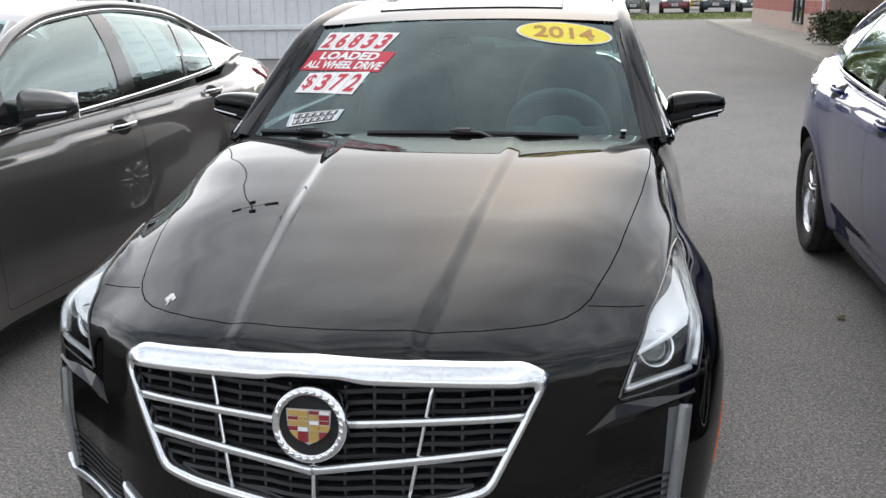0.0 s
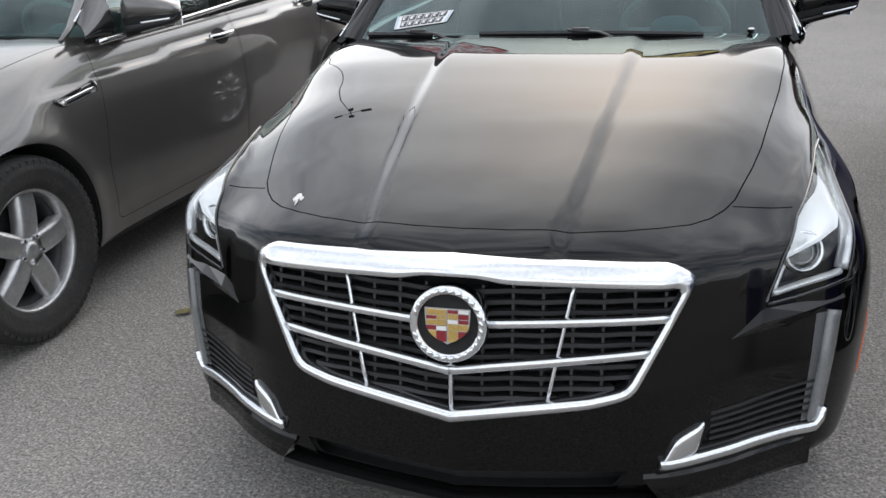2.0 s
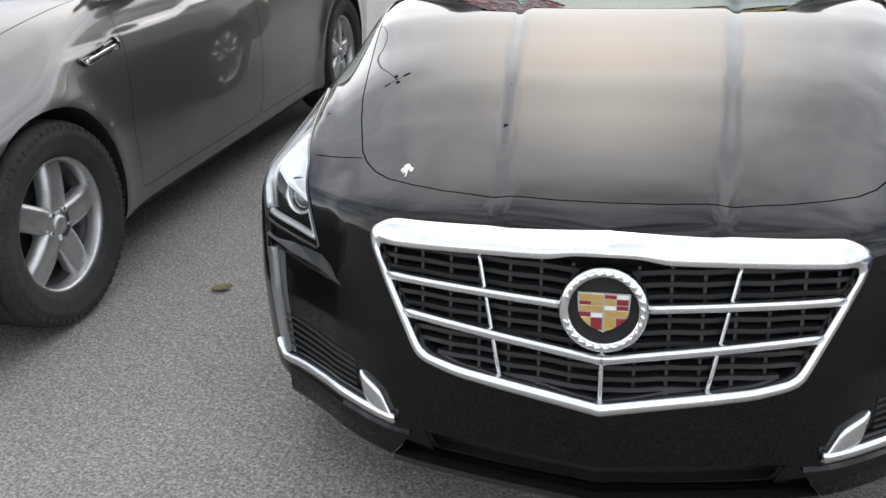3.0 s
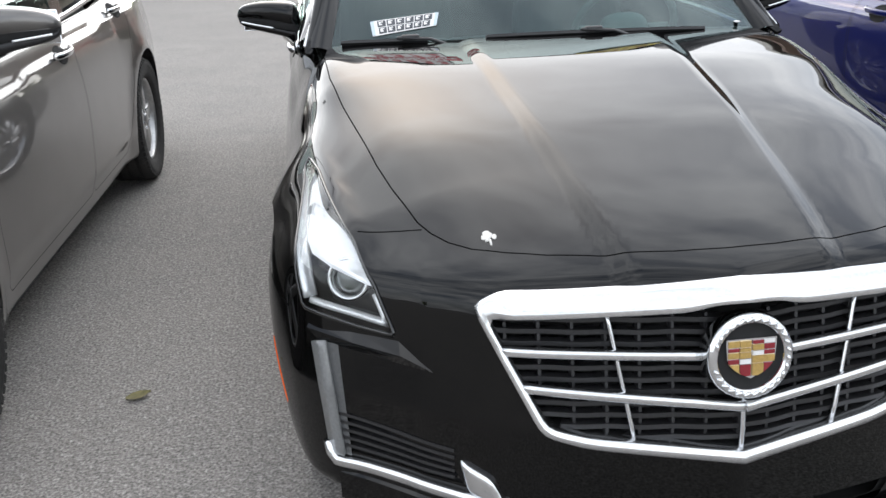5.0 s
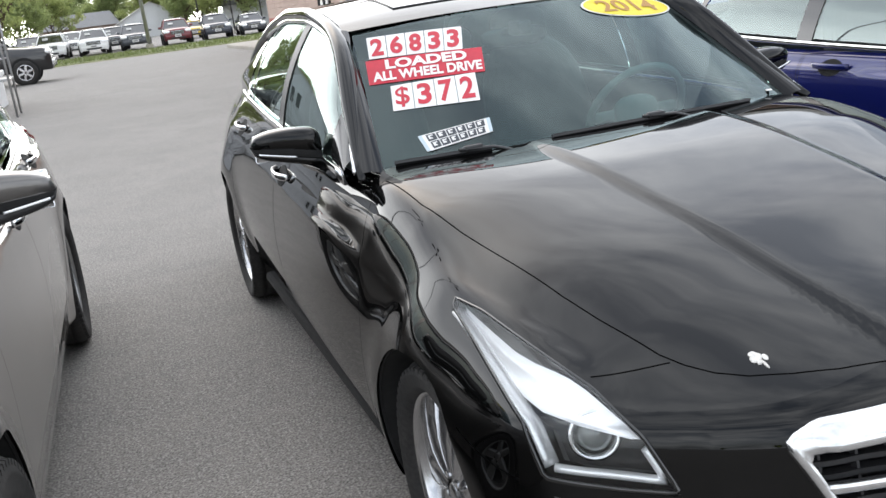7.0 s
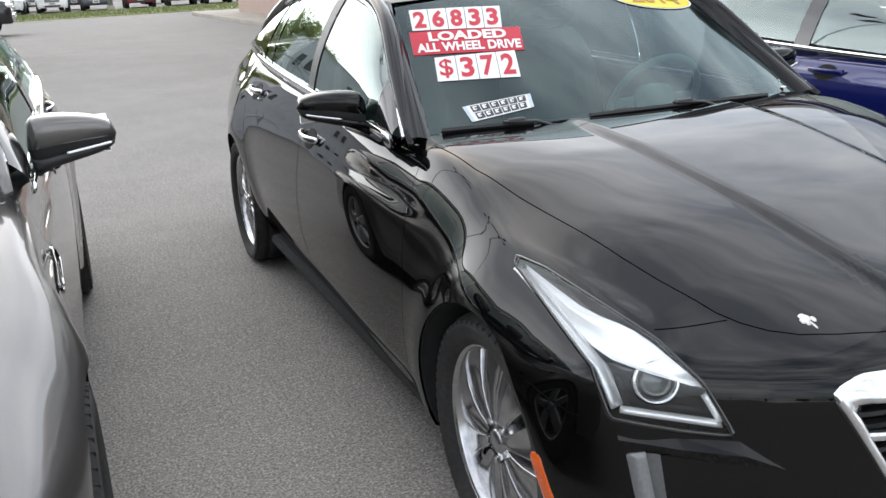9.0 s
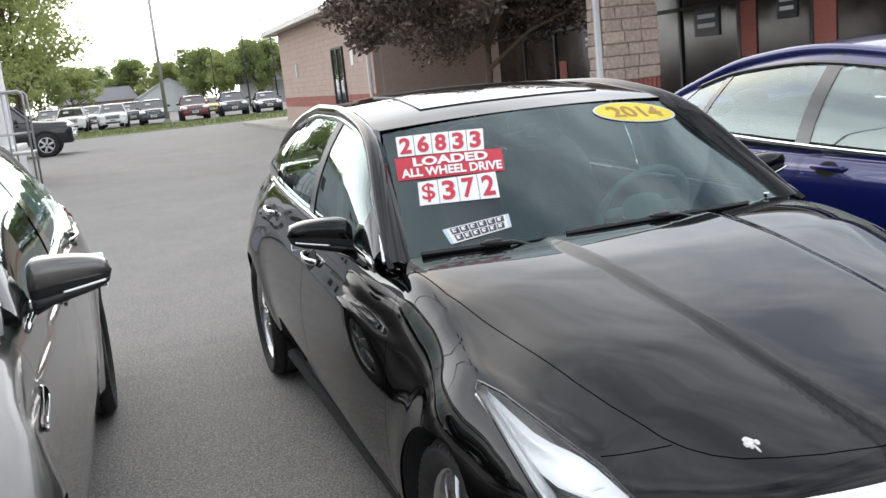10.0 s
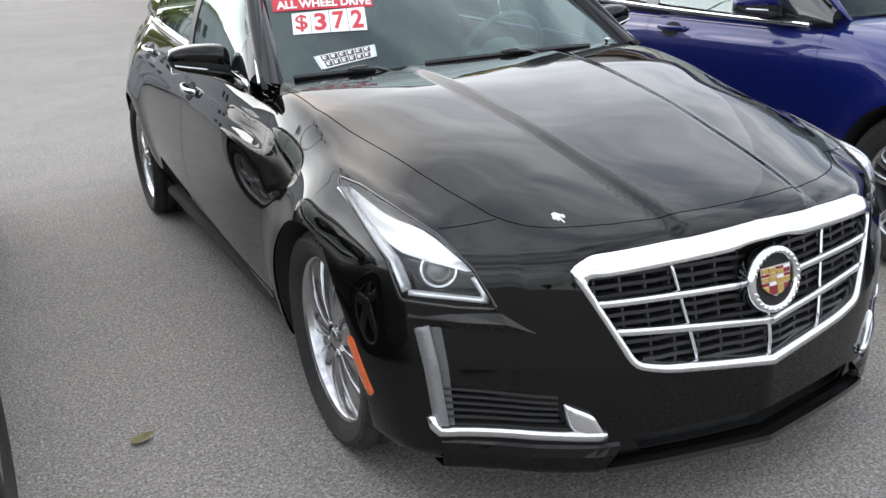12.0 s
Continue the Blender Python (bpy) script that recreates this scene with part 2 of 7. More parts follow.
M_DARKGLASS = material("dark_window_glass", (0.02, 0.022, 0.024), 0.05, 0, 1.0, grain=(3, 0.3))
M_SHOPGLASS = material("shaded_shop_glass", (0.030, 0.024, 0.020), 0.14, 0, 0.0, grain=(1.2, 0.5), stain=(0.9, 0.4, (0.075, 0.055, 0.045)), spec=0.18)
M_BARK = material("bark", (0.12, 0.085, 0.06), 0.95, grain=(16, 0.35), bump=(30, 0.012))
def leaf_material(name, colour, through, **more):
    """A matt leaf; part of the light that falls on it shows on its other face."""
    m = material(name, colour, 0.6, **more)
    nt = m.node_tree
    b, out = nt.nodes["Principled BSDF"], nt.nodes["Material Output"]
    thin, mix = nt.nodes.new("ShaderNodeBsdfTranslucent"), nt.nodes.new("ShaderNodeMixShader")
    thin.inputs["Color"].default_value = (*through, 1)
    mix.inputs[0].default_value = 0.5
    nt.links.new(b.outputs[0], mix.inputs[1])
    nt.links.new(thin.outputs[0], mix.inputs[2])
    nt.links.new(mix.outputs[0], out.inputs["Surface"])
    return m


M_LEAF = leaf_material("spring_leaf", (0.27, 0.31, 0.125), (0.40, 0.45, 0.16), grain=(1.2, 0.5), spread=0.1)
M_LEAFDARK = leaf_material("dense_leaf", (0.24, 0.29, 0.125), (0.38, 0.44, 0.17), grain=(0.8, 0.45), spread=0.1)
M_LEAFPURPLE = material("bronze_leaf", (0.105, 0.0739, 0.0554), 0.6, grain=(2.0, 0.45))
M_LEAFSHRUB = material("shrub_leaf", (0.0504, 0.063, 0.0185), 0.65, grain=(2.0, 0.5))
M_LEAFDRY = material("fallen_leaf", (0.134, 0.118, 0.042), 0.7, grain=(40, 0.3))

# ---- car body shapes: each body is a smooth blend of a top, a side, a nose and a tail surface ----
def curve(*pts):
    """A smooth curve through (place, value) pairs, level beyond its ends."""
    xs, vs = np.array([p[0] for p in pts], float), np.array([p[1] for p in pts], float)
    d = np.diff(vs) / np.diff(xs)
    m = np.concatenate(([d[0]], np.where(d[1:] * d[:-1] > 0, 2 * d[1:] * d[:-1] / (d[1:] + d[:-1] + 1e-12), 0), [d[-1]]))

    def at(q):
        q = np.clip(np.asarray(q, float), xs[0], xs[-1])
        i = np.clip(np.searchsorted(xs, q) - 1, 0, len(xs) - 2)
        h = xs[i + 1] - xs[i]
        t = (q - xs[i]) / h
        return vs[i] * (1 + 2 * t) * (1 - t) ** 2 + h * m[i] * t * (1 - t) ** 2 + vs[i + 1] * t * t * (3 - 2 * t) + h * m[i + 1] * t * t * (t - 1)
    return at


def smax(a, b, k):
    return 0.5 * (a + b + np.sqrt((a - b) ** 2 + k * k))


def sstep(a, b, q):
    t = np.clip((q - a) / (b - a), 0, 1)
    return t * t * (3 - 2 * t)


TABLES = {}


class Shape:
    """The measures of one car, in metres from the ground below its nose; the car looks towards -y."""
    lean, zmid, tuck = 0.18, 0.45, 0.22
    power = staticmethod(curve((0.0, 2.6), (0.36, 2.7), (0.86, 4.4), (1.5, 4.4)))
    zwide, up, down = (staticmethod(curve((0, v), (5, v))) for v in (0.64, 0.9, 0.30))
    k_side, k_front, k_rear = 0.05, 0.035, 0.06
    flare, flare_span, wheel_r, arch_r = 0.012, 0.06, 0.33, 0.372
    fender = staticmethod(curve((0, 0), (5, 0)))

    def crease(self, x, y):
        return 0 * x

    def side_crease(self, y, z):
        return 0 * y

    def field(self, p):
        x, y, z = np.abs(p[:, 0]), p[:, 1], p[:, 2]
        top = z - (self.zc(y) - self.drop(y) * (x / 0.72) ** self.power(y) + self.crease(x, y) + self.fender(y) * np.exp(-((x - 0.785) / 0.10) ** 2))
        d1, d2 = np.hypot(y - self.axle_f, z - self.wheel_r), np.hypot(y - self.axle_r, z - self.wheel_r)
        lip = self.flare * (np.exp(-((d1 - self.arch_r) / self.flare_span) ** 2) + np.exp(-((d2 - self.arch_r) / self.flare_span) ** 2))
        zw = self.zwide(y)
        side = x - (self.w(y) - self.up(y) * np.maximum(z - zw, 0) ** 2 - self.down(y) * np.maximum(zw - z, 0) ** 2 + lip + self.side_crease(y, z))
        slope = (self.plan(x + 0.01) - self.plan(x - 0.01)) / 0.02
        front = (self.plan(x) + self.lean * np.maximum(z - self.zmid, 0) + self.nose(x, z) + 0.5 * np.maximum(self.tuck - z, 0) - y) / np.sqrt(1 + slope ** 2)
        rear = y - (self.length - 0.30 * (x / 0.9) ** 3 - 0.25 * np.abs(z - 0.72) ** 1.5)
        b = smax(smax(top, side, self.k_side), front, self.k_front)
        return smax(smax(b, rear, self.k_rear), self.zb(y) - z, 0.02)

    def nose(self, x, z):
        return 0 * x

    def normal(self, p, h=0.002):
        g = np.stack([self.field(p + h * e) - self.field(p - h * e) for e in np.eye(3)], 1)
        return g / (np.linalg.norm(g, axis=1, keepdims=True) + 1e-12)

    def settle(self, a, b):
        """The points where the lines from a (inside) to b (outside) leave the body."""
        lo, hi = np.zeros(len(a)), np.full(len(a), 1.35)
        for _ in range(24):
            mid = (lo + hi) / 2
            out = self.field(a + (b - a) * mid[:, None]) > 0
            hi, lo = np.where(out, mid, hi), np.where(out, lo, mid)
        return a + (b - a) * ((lo + hi) / 2)[:, None]

    def table(self, kind):
        """A grid of surface places for quick look-up, made once."""
        store = TABLES.setdefault((self.length, self.axle_f), {})
        if kind not in store:
            lim = {"front": ((0, 0.96), (0.12, 0.80)), "side": ((0.0, self.length), (0.12, 1.12)), "top": ((0, 0.90), (0.0, self.length))}[kind]
            u, v = (np.linspace(lo, hi, int((hi - lo) / 0.01) + 1) for lo, hi in lim)
            uu, vv = (g.ravel() for g in np.meshgrid(u, v, indexing="ij"))
            o = np.ones(uu.size)
            a, b, axis = {"front": ((uu, 1.1 * o, vv), (uu, -0.3 * o, vv), 1), "side": ((0 * o, uu, vv), (o, uu, vv), 0), "top": ((uu, vv, 0.4 * o), (uu, vv, 1.2 * o), 2)}[kind]
            store[kind] = (u, v, self.settle(np.stack(a, 1), np.stack(b, 1))[:, axis].reshape(len(u), len(v)))
        return store[kind]

    def look_up(self, kind, p, q):
        u, v, g = self.table(kind)
        p, q = np.broadcast_arrays(np.asarray(p, float), np.asarray(q, float))
        fu, fv = np.clip((p - u[0]) / (u[1] - u[0]), 0, len(u) - 1.001), np.clip((q - v[0]) / (v[1] - v[0]), 0, len(v) - 1.001)
        i, j = fu.astype(int), fv.astype(int)
        a, b = fu - i, fv - j
        return g[i, j] * (1 - a) * (1 - b) + g[i + 1, j] * a * (1 - b) + g[i, j + 1] * (1 - a) * b + g[i + 1, j + 1] * a * b

    def on_front(self, x, z):
        """Depth y of the nose at (x, z)."""
        return self.look_up("front", x, z)

    def on_side(self, y, z):
        """Half width x of the flank at (y, z)."""
        return self.look_up("side", y, z)

    def on_top(self, x, y):
        """Height z of the bonnet at (x, y)."""
        return self.look_up("top", x, y)


class BlackSedan(Shape):
    length, axle_f, axle_r = 4.96, 0.895, 3.80
    wheel_r, arch_r, flare, flare_span, k_front = 0.322, 0.358, 0.016, 0.095, 0.030
    zc = staticmethod(curve((0, 0.661), (0.08, 0.718), (0.2, 0.762), (0.35, 0.804), (0.52, 0.845), (0.7, 0.888), (0.9, 0.926), (1.15, 0.966), (1.4, 0.987), (1.7, 0.99), (2.2, 1.015), (3.0, 1.04), (3.9, 1.065), (4.4, 1.085), (4.9, 1.07)))
    drop = staticmethod(curve((0, 0.142), (0.2, 0.135), (0.35, 0.129), (0.5, 0.105), (0.65, 0.095), (0.86, 0.075), (1.15, 0.030), (1.42, 0.014), (4.9, 0.02)))
    power = staticmethod(curve((0, 2.6), (0.2, 2.63), (0.5, 3.5), (0.8, 5.4), (1.2, 5.8)))
    w = staticmethod(curve((0, 0.838), (0.3, 0.872), (0.5, 0.873), (0.7, 0.878), (0.9, 0.888), (1.15, 0.860), (1.4, 0.860), (1.9, 0.864), (2.6, 0.860), (3.3, 0.860), (3.77, 0.866), (4.1, 0.832), (4.4, 0.787), (4.9, 0.702)))
    up = staticmethod(curve((0.4, 1.08), (0.7, 1.365), (0.9, 1.40), (1.15, 0.80), (1.4, 0.58), (2, 0.42), (3, 0.58), (4, 0.979)))
    zwide = staticmethod(curve((0.4, 0.590), (0.9, 0.550), (1.3, 0.516), (2, 0.546), (3.8, 0.627)))
    down = staticmethod(curve((0.4, 0.321), (0.9, 0.324), (1.4, 0.440), (2.4, 0.573), (4, 0.590)))
    plan = staticmethod(curve((-0.02, 0.0316), (0, 0.035), (0.02, 0.0386), (0.25, 0.08), (0.43, 0.125), (0.56, 0.201), (0.615, 0.246), (0.70, 0.311), (0.76, 0.350), (0.82, 0.417), (0.86, 0.488), (0.89, 0.559), (0.95, 0.795), (1.1, 1.4)))
    zb = staticmethod(curve((0, 0.18), (1.2, 0.199), (3.4, 0.221), (4.9, 0.30)))
    ridge = staticmethod(curve((0.4, 0.655), (0.5, 0.685), (0.72, 0.727), (0.9, 0.753), (1.1, 0.768), (1.45, 0.776)))
    fender = staticmethod(curve((0.2, 0.041), (0.4, 0.049), (0.55, 0.030), (0.75, 0.016), (1.0, 0.005), (1.25, 0.012), (1.6, 0.0)))

    def crease(self, x, y):
        xr = 0.200 + 0.082 * np.clip((y - 0.2) / 1.0, 0, 1) ** 0.8
        fade = np.clip((1.5 - y) / 0.1, 0, 1)
        ridge = 0.006 * np.exp(-((x - self.ridge(y)) / 0.020) ** 2) * sstep(0.42, 0.6, y) * sstep(1.45, 1.15, y)
        return fade * 0.010 * sstep(xr + 0.030, xr - 0.018, x) + ridge

    def side_crease(self, y, z):
        zl = 0.74 + 0.055 * (y - 0.9)
        on = sstep(1.2, 1.6, y)
        return on * (-0.012 * sstep(zl - 0.015, zl + 0.045, z)) - 0.010 * sstep(0.33, 0.27, z) * sstep(1.3, 1.5, y)


class GreySedan(Shape):
    length, axle_f, axle_r = 4.845, 0.965, 3.76
    zc = staticmethod(curve((0, 0.66), (0.1, 0.73), (0.3, 0.80), (0.8, 0.92), (1.2, 0.99), (1.5, 1.01), (3.9, 1.06), (4.3, 1.10), (4.8, 1.06)))
    drop = staticmethod(curve((0, 0.13), (0.5, 0.12), (1.0, 0.08), (1.5, 0.03), (4.9, 0.04)))
    w = staticmethod(curve((0, 0.80), (0.5, 0.862), (0.96, 0.898), (1.25, 0.862), (1.6, 0.854), (2.6, 0.862), (3.3, 0.866), (3.76, 0.888), (4.3, 0.835), (4.8, 0.72)))
    plan = staticmethod(curve((-0.02, 0.0), (0, 0.0), (0.02, 0.0005), (0.3, 0.03), (0.5, 0.09), (0.65, 0.20), (0.76, 0.34), (0.85, 0.55), (0.92, 0.9), (1.1, 1.6)))
    zb = staticmethod(curve((0, 0.20), (1.3, 0.20), (3.4, 0.20), (4.9, 0.30)))
    zwide, down = (staticmethod(curve((0, v), (5, v))) for v in (0.62, 0.12))
    up = staticmethod(curve((0.9, 0.60), (1.5, 0.38), (3.4, 0.40), (4.4, 0.42)))

    def side_crease(self, y, z):
        zl = 0.80 + 0.045 * (y - 0.9)
        return -0.014 * sstep(1.0, 1.4, y) * sstep(zl, zl + 0.02, z) - 0.012 * sstep(0.36, 0.29, z) * sstep(1.35, 1.55, y) * sstep(3.45, 3.2, y)


class BlueSedan(Shape):
    length, axle_f, axle_r = 4.87, 0.96, 3.81
    zc = staticmethod(curve((0, 0.64), (0.1, 0.72), (0.3, 0.80), (0.8, 0.92), (1.2, 0.98), (1.5, 1.0), (3.9, 1.05), (4.3, 1.10), (4.85, 1.07)))
    drop = staticmethod(curve((0, 0.13), (0.5, 0.11), (1.0, 0.07), (1.5, 0.03), (4.9, 0.04)))
    w = staticmethod(curve((0, 0.80), (0.5, 0.87), (0.96, 0.915), (1.4, 0.892), (2.4, 0.886), (3.3, 0.886), (3.8, 0.905), (4.4, 0.825), (4.85, 0.72)))
    plan = staticmethod(curve((-0.02, 0.0), (0, 0.0), (0.02, 0.0005), (0.3, 0.03), (0.5, 0.10), (0.65, 0.21), (0.76, 0.35), (0.85, 0.55), (0.92, 0.9), (1.1, 1.6)))
    zb = staticmethod(curve((0, 0.20), (1.3, 0.20), (3.4, 0.20), (4.9, 0.30)))
    zwide, up, down = (staticmethod(curve((0, v), (5, v))) for v in (0.78, 0.90, 0.22))

    def side_crease(self, y, z):
        zl = 0.82 + 0.035 * (y - 0.9)
        return -0.012 * sstep(1.0, 1.4, y) * sstep(zl, zl + 0.02, z) - 0.014 * sstep(0.40, 0.32, z) * sstep(1.35, 1.55, y) * sstep(3.5, 3.2, y)

# ---- mesh helpers ----
def mesh_of(name, verts, faces, normals=None, smooth=True):
    me = bpy.data.meshes.new(name)
    me.from_pydata([tuple(map(float, v)) for v in verts], [], [tuple(map(int, f)) for f in faces])
    if smooth:
        me.polygons.foreach_set("use_smooth", [True] * len(me.polygons))
    if normals is not None:
        me.normals_split_custom_set_from_vertices([tuple(map(float, n)) for n in normals])
    return me


def part(name, data, mat, parent, label="", smooth=None):
    """Links a bmesh or a mesh as one object under a thing or a part."""
    if isinstance(data, bmesh.types.BMesh):
        me = bpy.data.meshes.new(name)
        data.to_mesh(me)
        data.free()
        data = me
    if smooth is not None:
        data.polygons.foreach_set("use_smooth", [smooth] * len(data.polygons))
    if not data.materials:
        for m in (mat if isinstance(mat, (list, tuple)) else [mat]):
            data.materials.append(m)
    ob = new(name, data)
    ob.parent = parent
    return tagged(ob, label)


def thing(name, m, label, category, group="", kind=""):
    ob = new(name)
    ob.empty_display_size = 0.2
    ob.matrix_basis = m
    return tagged(ob, label, category, group, kind)


def grid_faces(nu, nv, close_u=False, flip=False):
    out = []
    for i in range(nu if close_u else nu - 1):
        for j in range(nv - 1):
            a, b, c, d = i * nv + j, ((i + 1) % nu) * nv + j, ((i + 1) % nu) * nv + j + 1, i * nv + j + 1
            out.append((d, c, b, a) if flip else (a, b, c, d))
    return out


def bm_of(verts, faces):
    bm = bmesh.new()
    vs = [bm.verts.new(tuple(map(float, v))) for v in verts]
    for f in faces:
        try:
            bm.faces.new([vs[int(i)] for i in f])
        except ValueError:
            pass
    return bm


def box_bm(sx, sy, sz, centre=(0, 0, 0), bevel=0.0, seg=2, rot=None):
    bm = bmesh.new()
    bmesh.ops.create_cube(bm, size=1.0)
    bmesh.ops.scale(bm, vec=(sx, sy, sz), verts=bm.verts)
    if bevel:
        bmesh.ops.bevel(bm, geom=bm.edges[:], offset=bevel, segments=seg, profile=0.5, affect="EDGES", clamp_overlap=True)
    if rot is not None:
        bmesh.ops.transform(bm, matrix=rot, verts=bm.verts)
    bmesh.ops.translate(bm, vec=centre, verts=bm.verts)
    return bm


def join_bm(*bms):
    out = bmesh.new()
    for b in bms:
        me = bpy.data.meshes.new("tmp")
        b.to_mesh(me)
        b.free()
        out.from_mesh(me)
        bpy.data.meshes.remove(me)
    return out


def sweep_bm(path, section, side=None, closed=False, caps=True, scale=None):
    """Sweeps a closed section, a list of (a, b), along a path; a lies across it on the side given, b is square to both."""
    path = [Vector(p) for p in path]
    n, k = len(path), len(section)
    verts = []
    for i, p in enumerate(path):
        q0, q1 = (path[(i - 1) % n], path[(i + 1) % n]) if closed else (path[max(i - 1, 0)], path[min(i + 1, n - 1)])
        t = (q1 - q0).normalized()
        s = Vector(side(i) if callable(side) else (side or (0, 0, 1)))
        s = (s - t * s.dot(t)).normalized()
        u = t.cross(s)
        f = scale[i] if scale else 1.0
        verts += [p + s * (a * f) + u * (b * f) for a, b in section]
    faces = []
    for i in range(n if closed else n - 1):
        for j in range(k):
            faces.append((i * k + j, i * k + (j + 1) % k, ((i + 1) % n) * k + (j + 1) % k, ((i + 1) % n) * k + j))
    if caps and not closed:
        faces += [tuple(range(k))[::-1], tuple((n - 1) * k + j for j in range(k))]
    bm = bm_of(verts, faces)
    bmesh.ops.recalc_face_normals(bm, faces=bm.faces)
    return bm


def ring(a, b, n=10, power=2.0):
    """A closed oval section."""
    out = []
    for i in range(n):
        c, s = math.cos(2 * math.pi * i / n), math.sin(2 * math.pi * i / n)
        out.append((a * math.copysign(abs(c) ** (2 / power), c), b * math.copysign(abs(s) ** (2 / power), s)))
    return out


def lathe_bm(profile, n=48, axis="x", centre=(0, 0, 0)):
    """Turns (radius, height) pairs round an axis."""
    verts, k = [], len(profile)
    for i in range(n):
        c, s = math.cos(2 * math.pi * i / n), math.sin(2 * math.pi * i / n)
        for r, h in profile:
            v = {"x": (h, r * c, r * s), "y": (r * c, h, r * s), "z": (r * c, r * s, h)}[axis]
            verts.append(Vector(v) + Vector(centre))
    bm = bm_of(verts, grid_faces(n, k, True))
    bmesh.ops.remove_doubles(bm, verts=bm.verts, dist=1e-5)
    bmesh.ops.recalc_face_normals(bm, faces=bm.faces)
    return bm


def blob_bm(sx, sy, sz, centre=(0, 0, 0), power=2.6, nu=28, nv=16, shape=None):
    """A rounded cushion shape; shape(x, y, z) may bend it."""
    verts = []
    sg = lambda v, e: math.copysign(abs(v) ** e, v)
    for i in range(nu):
        a = 2 * math.pi * i / nu
        for j in range(nv + 1):
            b = -math.pi / 2 + math.pi * j / nv
            e = 2 / power
            p = (sg(math.cos(b), e) * sg(math.cos(a), e), sg(math.cos(b), e) * sg(math.sin(a), e), sg(math.sin(b), e))
            p = (p[0] * sx, p[1] * sy, p[2] * sz)
            p = shape(*p) if shape else p
            verts.append(Vector(p) + Vector(centre))
    bm = bm_of(verts, grid_faces(nu, nv + 1, True))
    bmesh.ops.remove_doubles(bm, verts=bm.verts, dist=1e-5)
    bmesh.ops.recalc_face_normals(bm, faces=bm.faces)
    return bm


def text_mesh(text, size, depth=0.0006, spacing=1.0, bold=0.0):
    """Lettering in the built-in font as a mesh in the xy plane, centred."""
    cu = bpy.data.curves.new("lettering", "FONT")
    cu.body, cu.size, cu.extrude, cu.offset, cu.space_character, cu.resolution_u = text, size, depth, bold, spacing, 4
    cu.align_x, cu.align_y = "CENTER", "CENTER"
    ob = bpy.data.objects.new("lettering", cu)
    scene.collection.objects.link(ob)
    bpy.context.view_layer.update()
    me = bpy.data.meshes.new_from_object(ob.evaluated_get(bpy.context.evaluated_depsgraph_get()))
    bpy.data.objects.remove(ob)
    bpy.data.curves.remove(cu)
    return me


def inside(poly, u, v):
    """Whether (u, v) lies in a flat polygon."""
    hit, n = False, len(poly)
    for i in range(n):
        (x1, y1), (x2, y2) = poly[i], poly[(i + 1) % n]
        if (y1 > v) != (y2 > v) and u < (x2 - x1) * (v - y1) / (y2 - y1) + x1:
            hit = not hit
    return hit


def inset(poly, d):
    """The polygon moved inwards by d."""
    n = len(poly)
    area = sum(poly[i][0] * poly[(i + 1) % n][1] - poly[(i + 1) % n][0] * poly[i][1] for i in range(n))
    sgn = 1 if area > 0 else -1
    out = []
    for i in range(n):
        p0, p1, p2 = (Vector(poly[j % n]) for j in (i - 1, i, i + 1))
        e1, e2 = (p1 - p0).normalized(), (p2 - p1).normalized()
        n1, n2 = Vector((-e1.y, e1.x)) * sgn, Vector((-e2.y, e2.x)) * sgn
        b = (n1 + n2)
        b = b / max(b.length_squared / 2, 0.3)
        out.append(tuple(p1 + b * d))
    return out


def resample(poly, n, closed=True):
    """n points spaced evenly along a line of points."""
    p = np.array(list(poly) + ([poly[0]] if closed else []), float)
    s = np.concatenate(([0], np.cumsum(np.linalg.norm(np.diff(p, axis=0), axis=1))))
    q = np.linspace(0, s[-1], n + 1 if closed else n)
    q = q[:-1] if closed else q
    return np.stack([np.interp(q, s, p[:, i]) for i in range(p.shape[1])], 1)


def rounded(poly, r, n=5):
    """The polygon with its corners rounded."""
    out, k = [], len(poly)
    for i in range(k):
        p0, p1, p2 = (Vector(poly[j % k]) for j in (i - 1, i, i + 1))
        a = p1 + (p0 - p1).normalized() * min(r, (p0 - p1).length * 0.45)
        b = p1 + (p2 - p1).normalized() * min(r, (p2 - p1).length * 0.45)
        for j in range(n + 1):
            t = j / n
            out.append(tuple(a * (1 - t) ** 2 + p1 * 2 * t * (1 - t) + b * t * t))
    return out

# ---- car bodies: panels cut out of the body shape ----
VIEW = {"front": ((0, 2), Vector((0, 1, 0))), "side": ((1, 2), Vector((-1, 0, 0))), "top": ((0, 1), Vector((0, 0, -1)))}


def slanted(direction):
    """Two axes of the plane square to a direction."""
    d = Vector(direction).normalized()
    u = d.cross(Vector((0, 0, 1))).normalized()
    return u, u.cross(d)


def flat(co, view):
    if isinstance(view, str):
        i, j = VIEW[view][0]
        return co[i], co[j]
    u, v = slanted(view)
    return co.dot(u), co.dot(v)


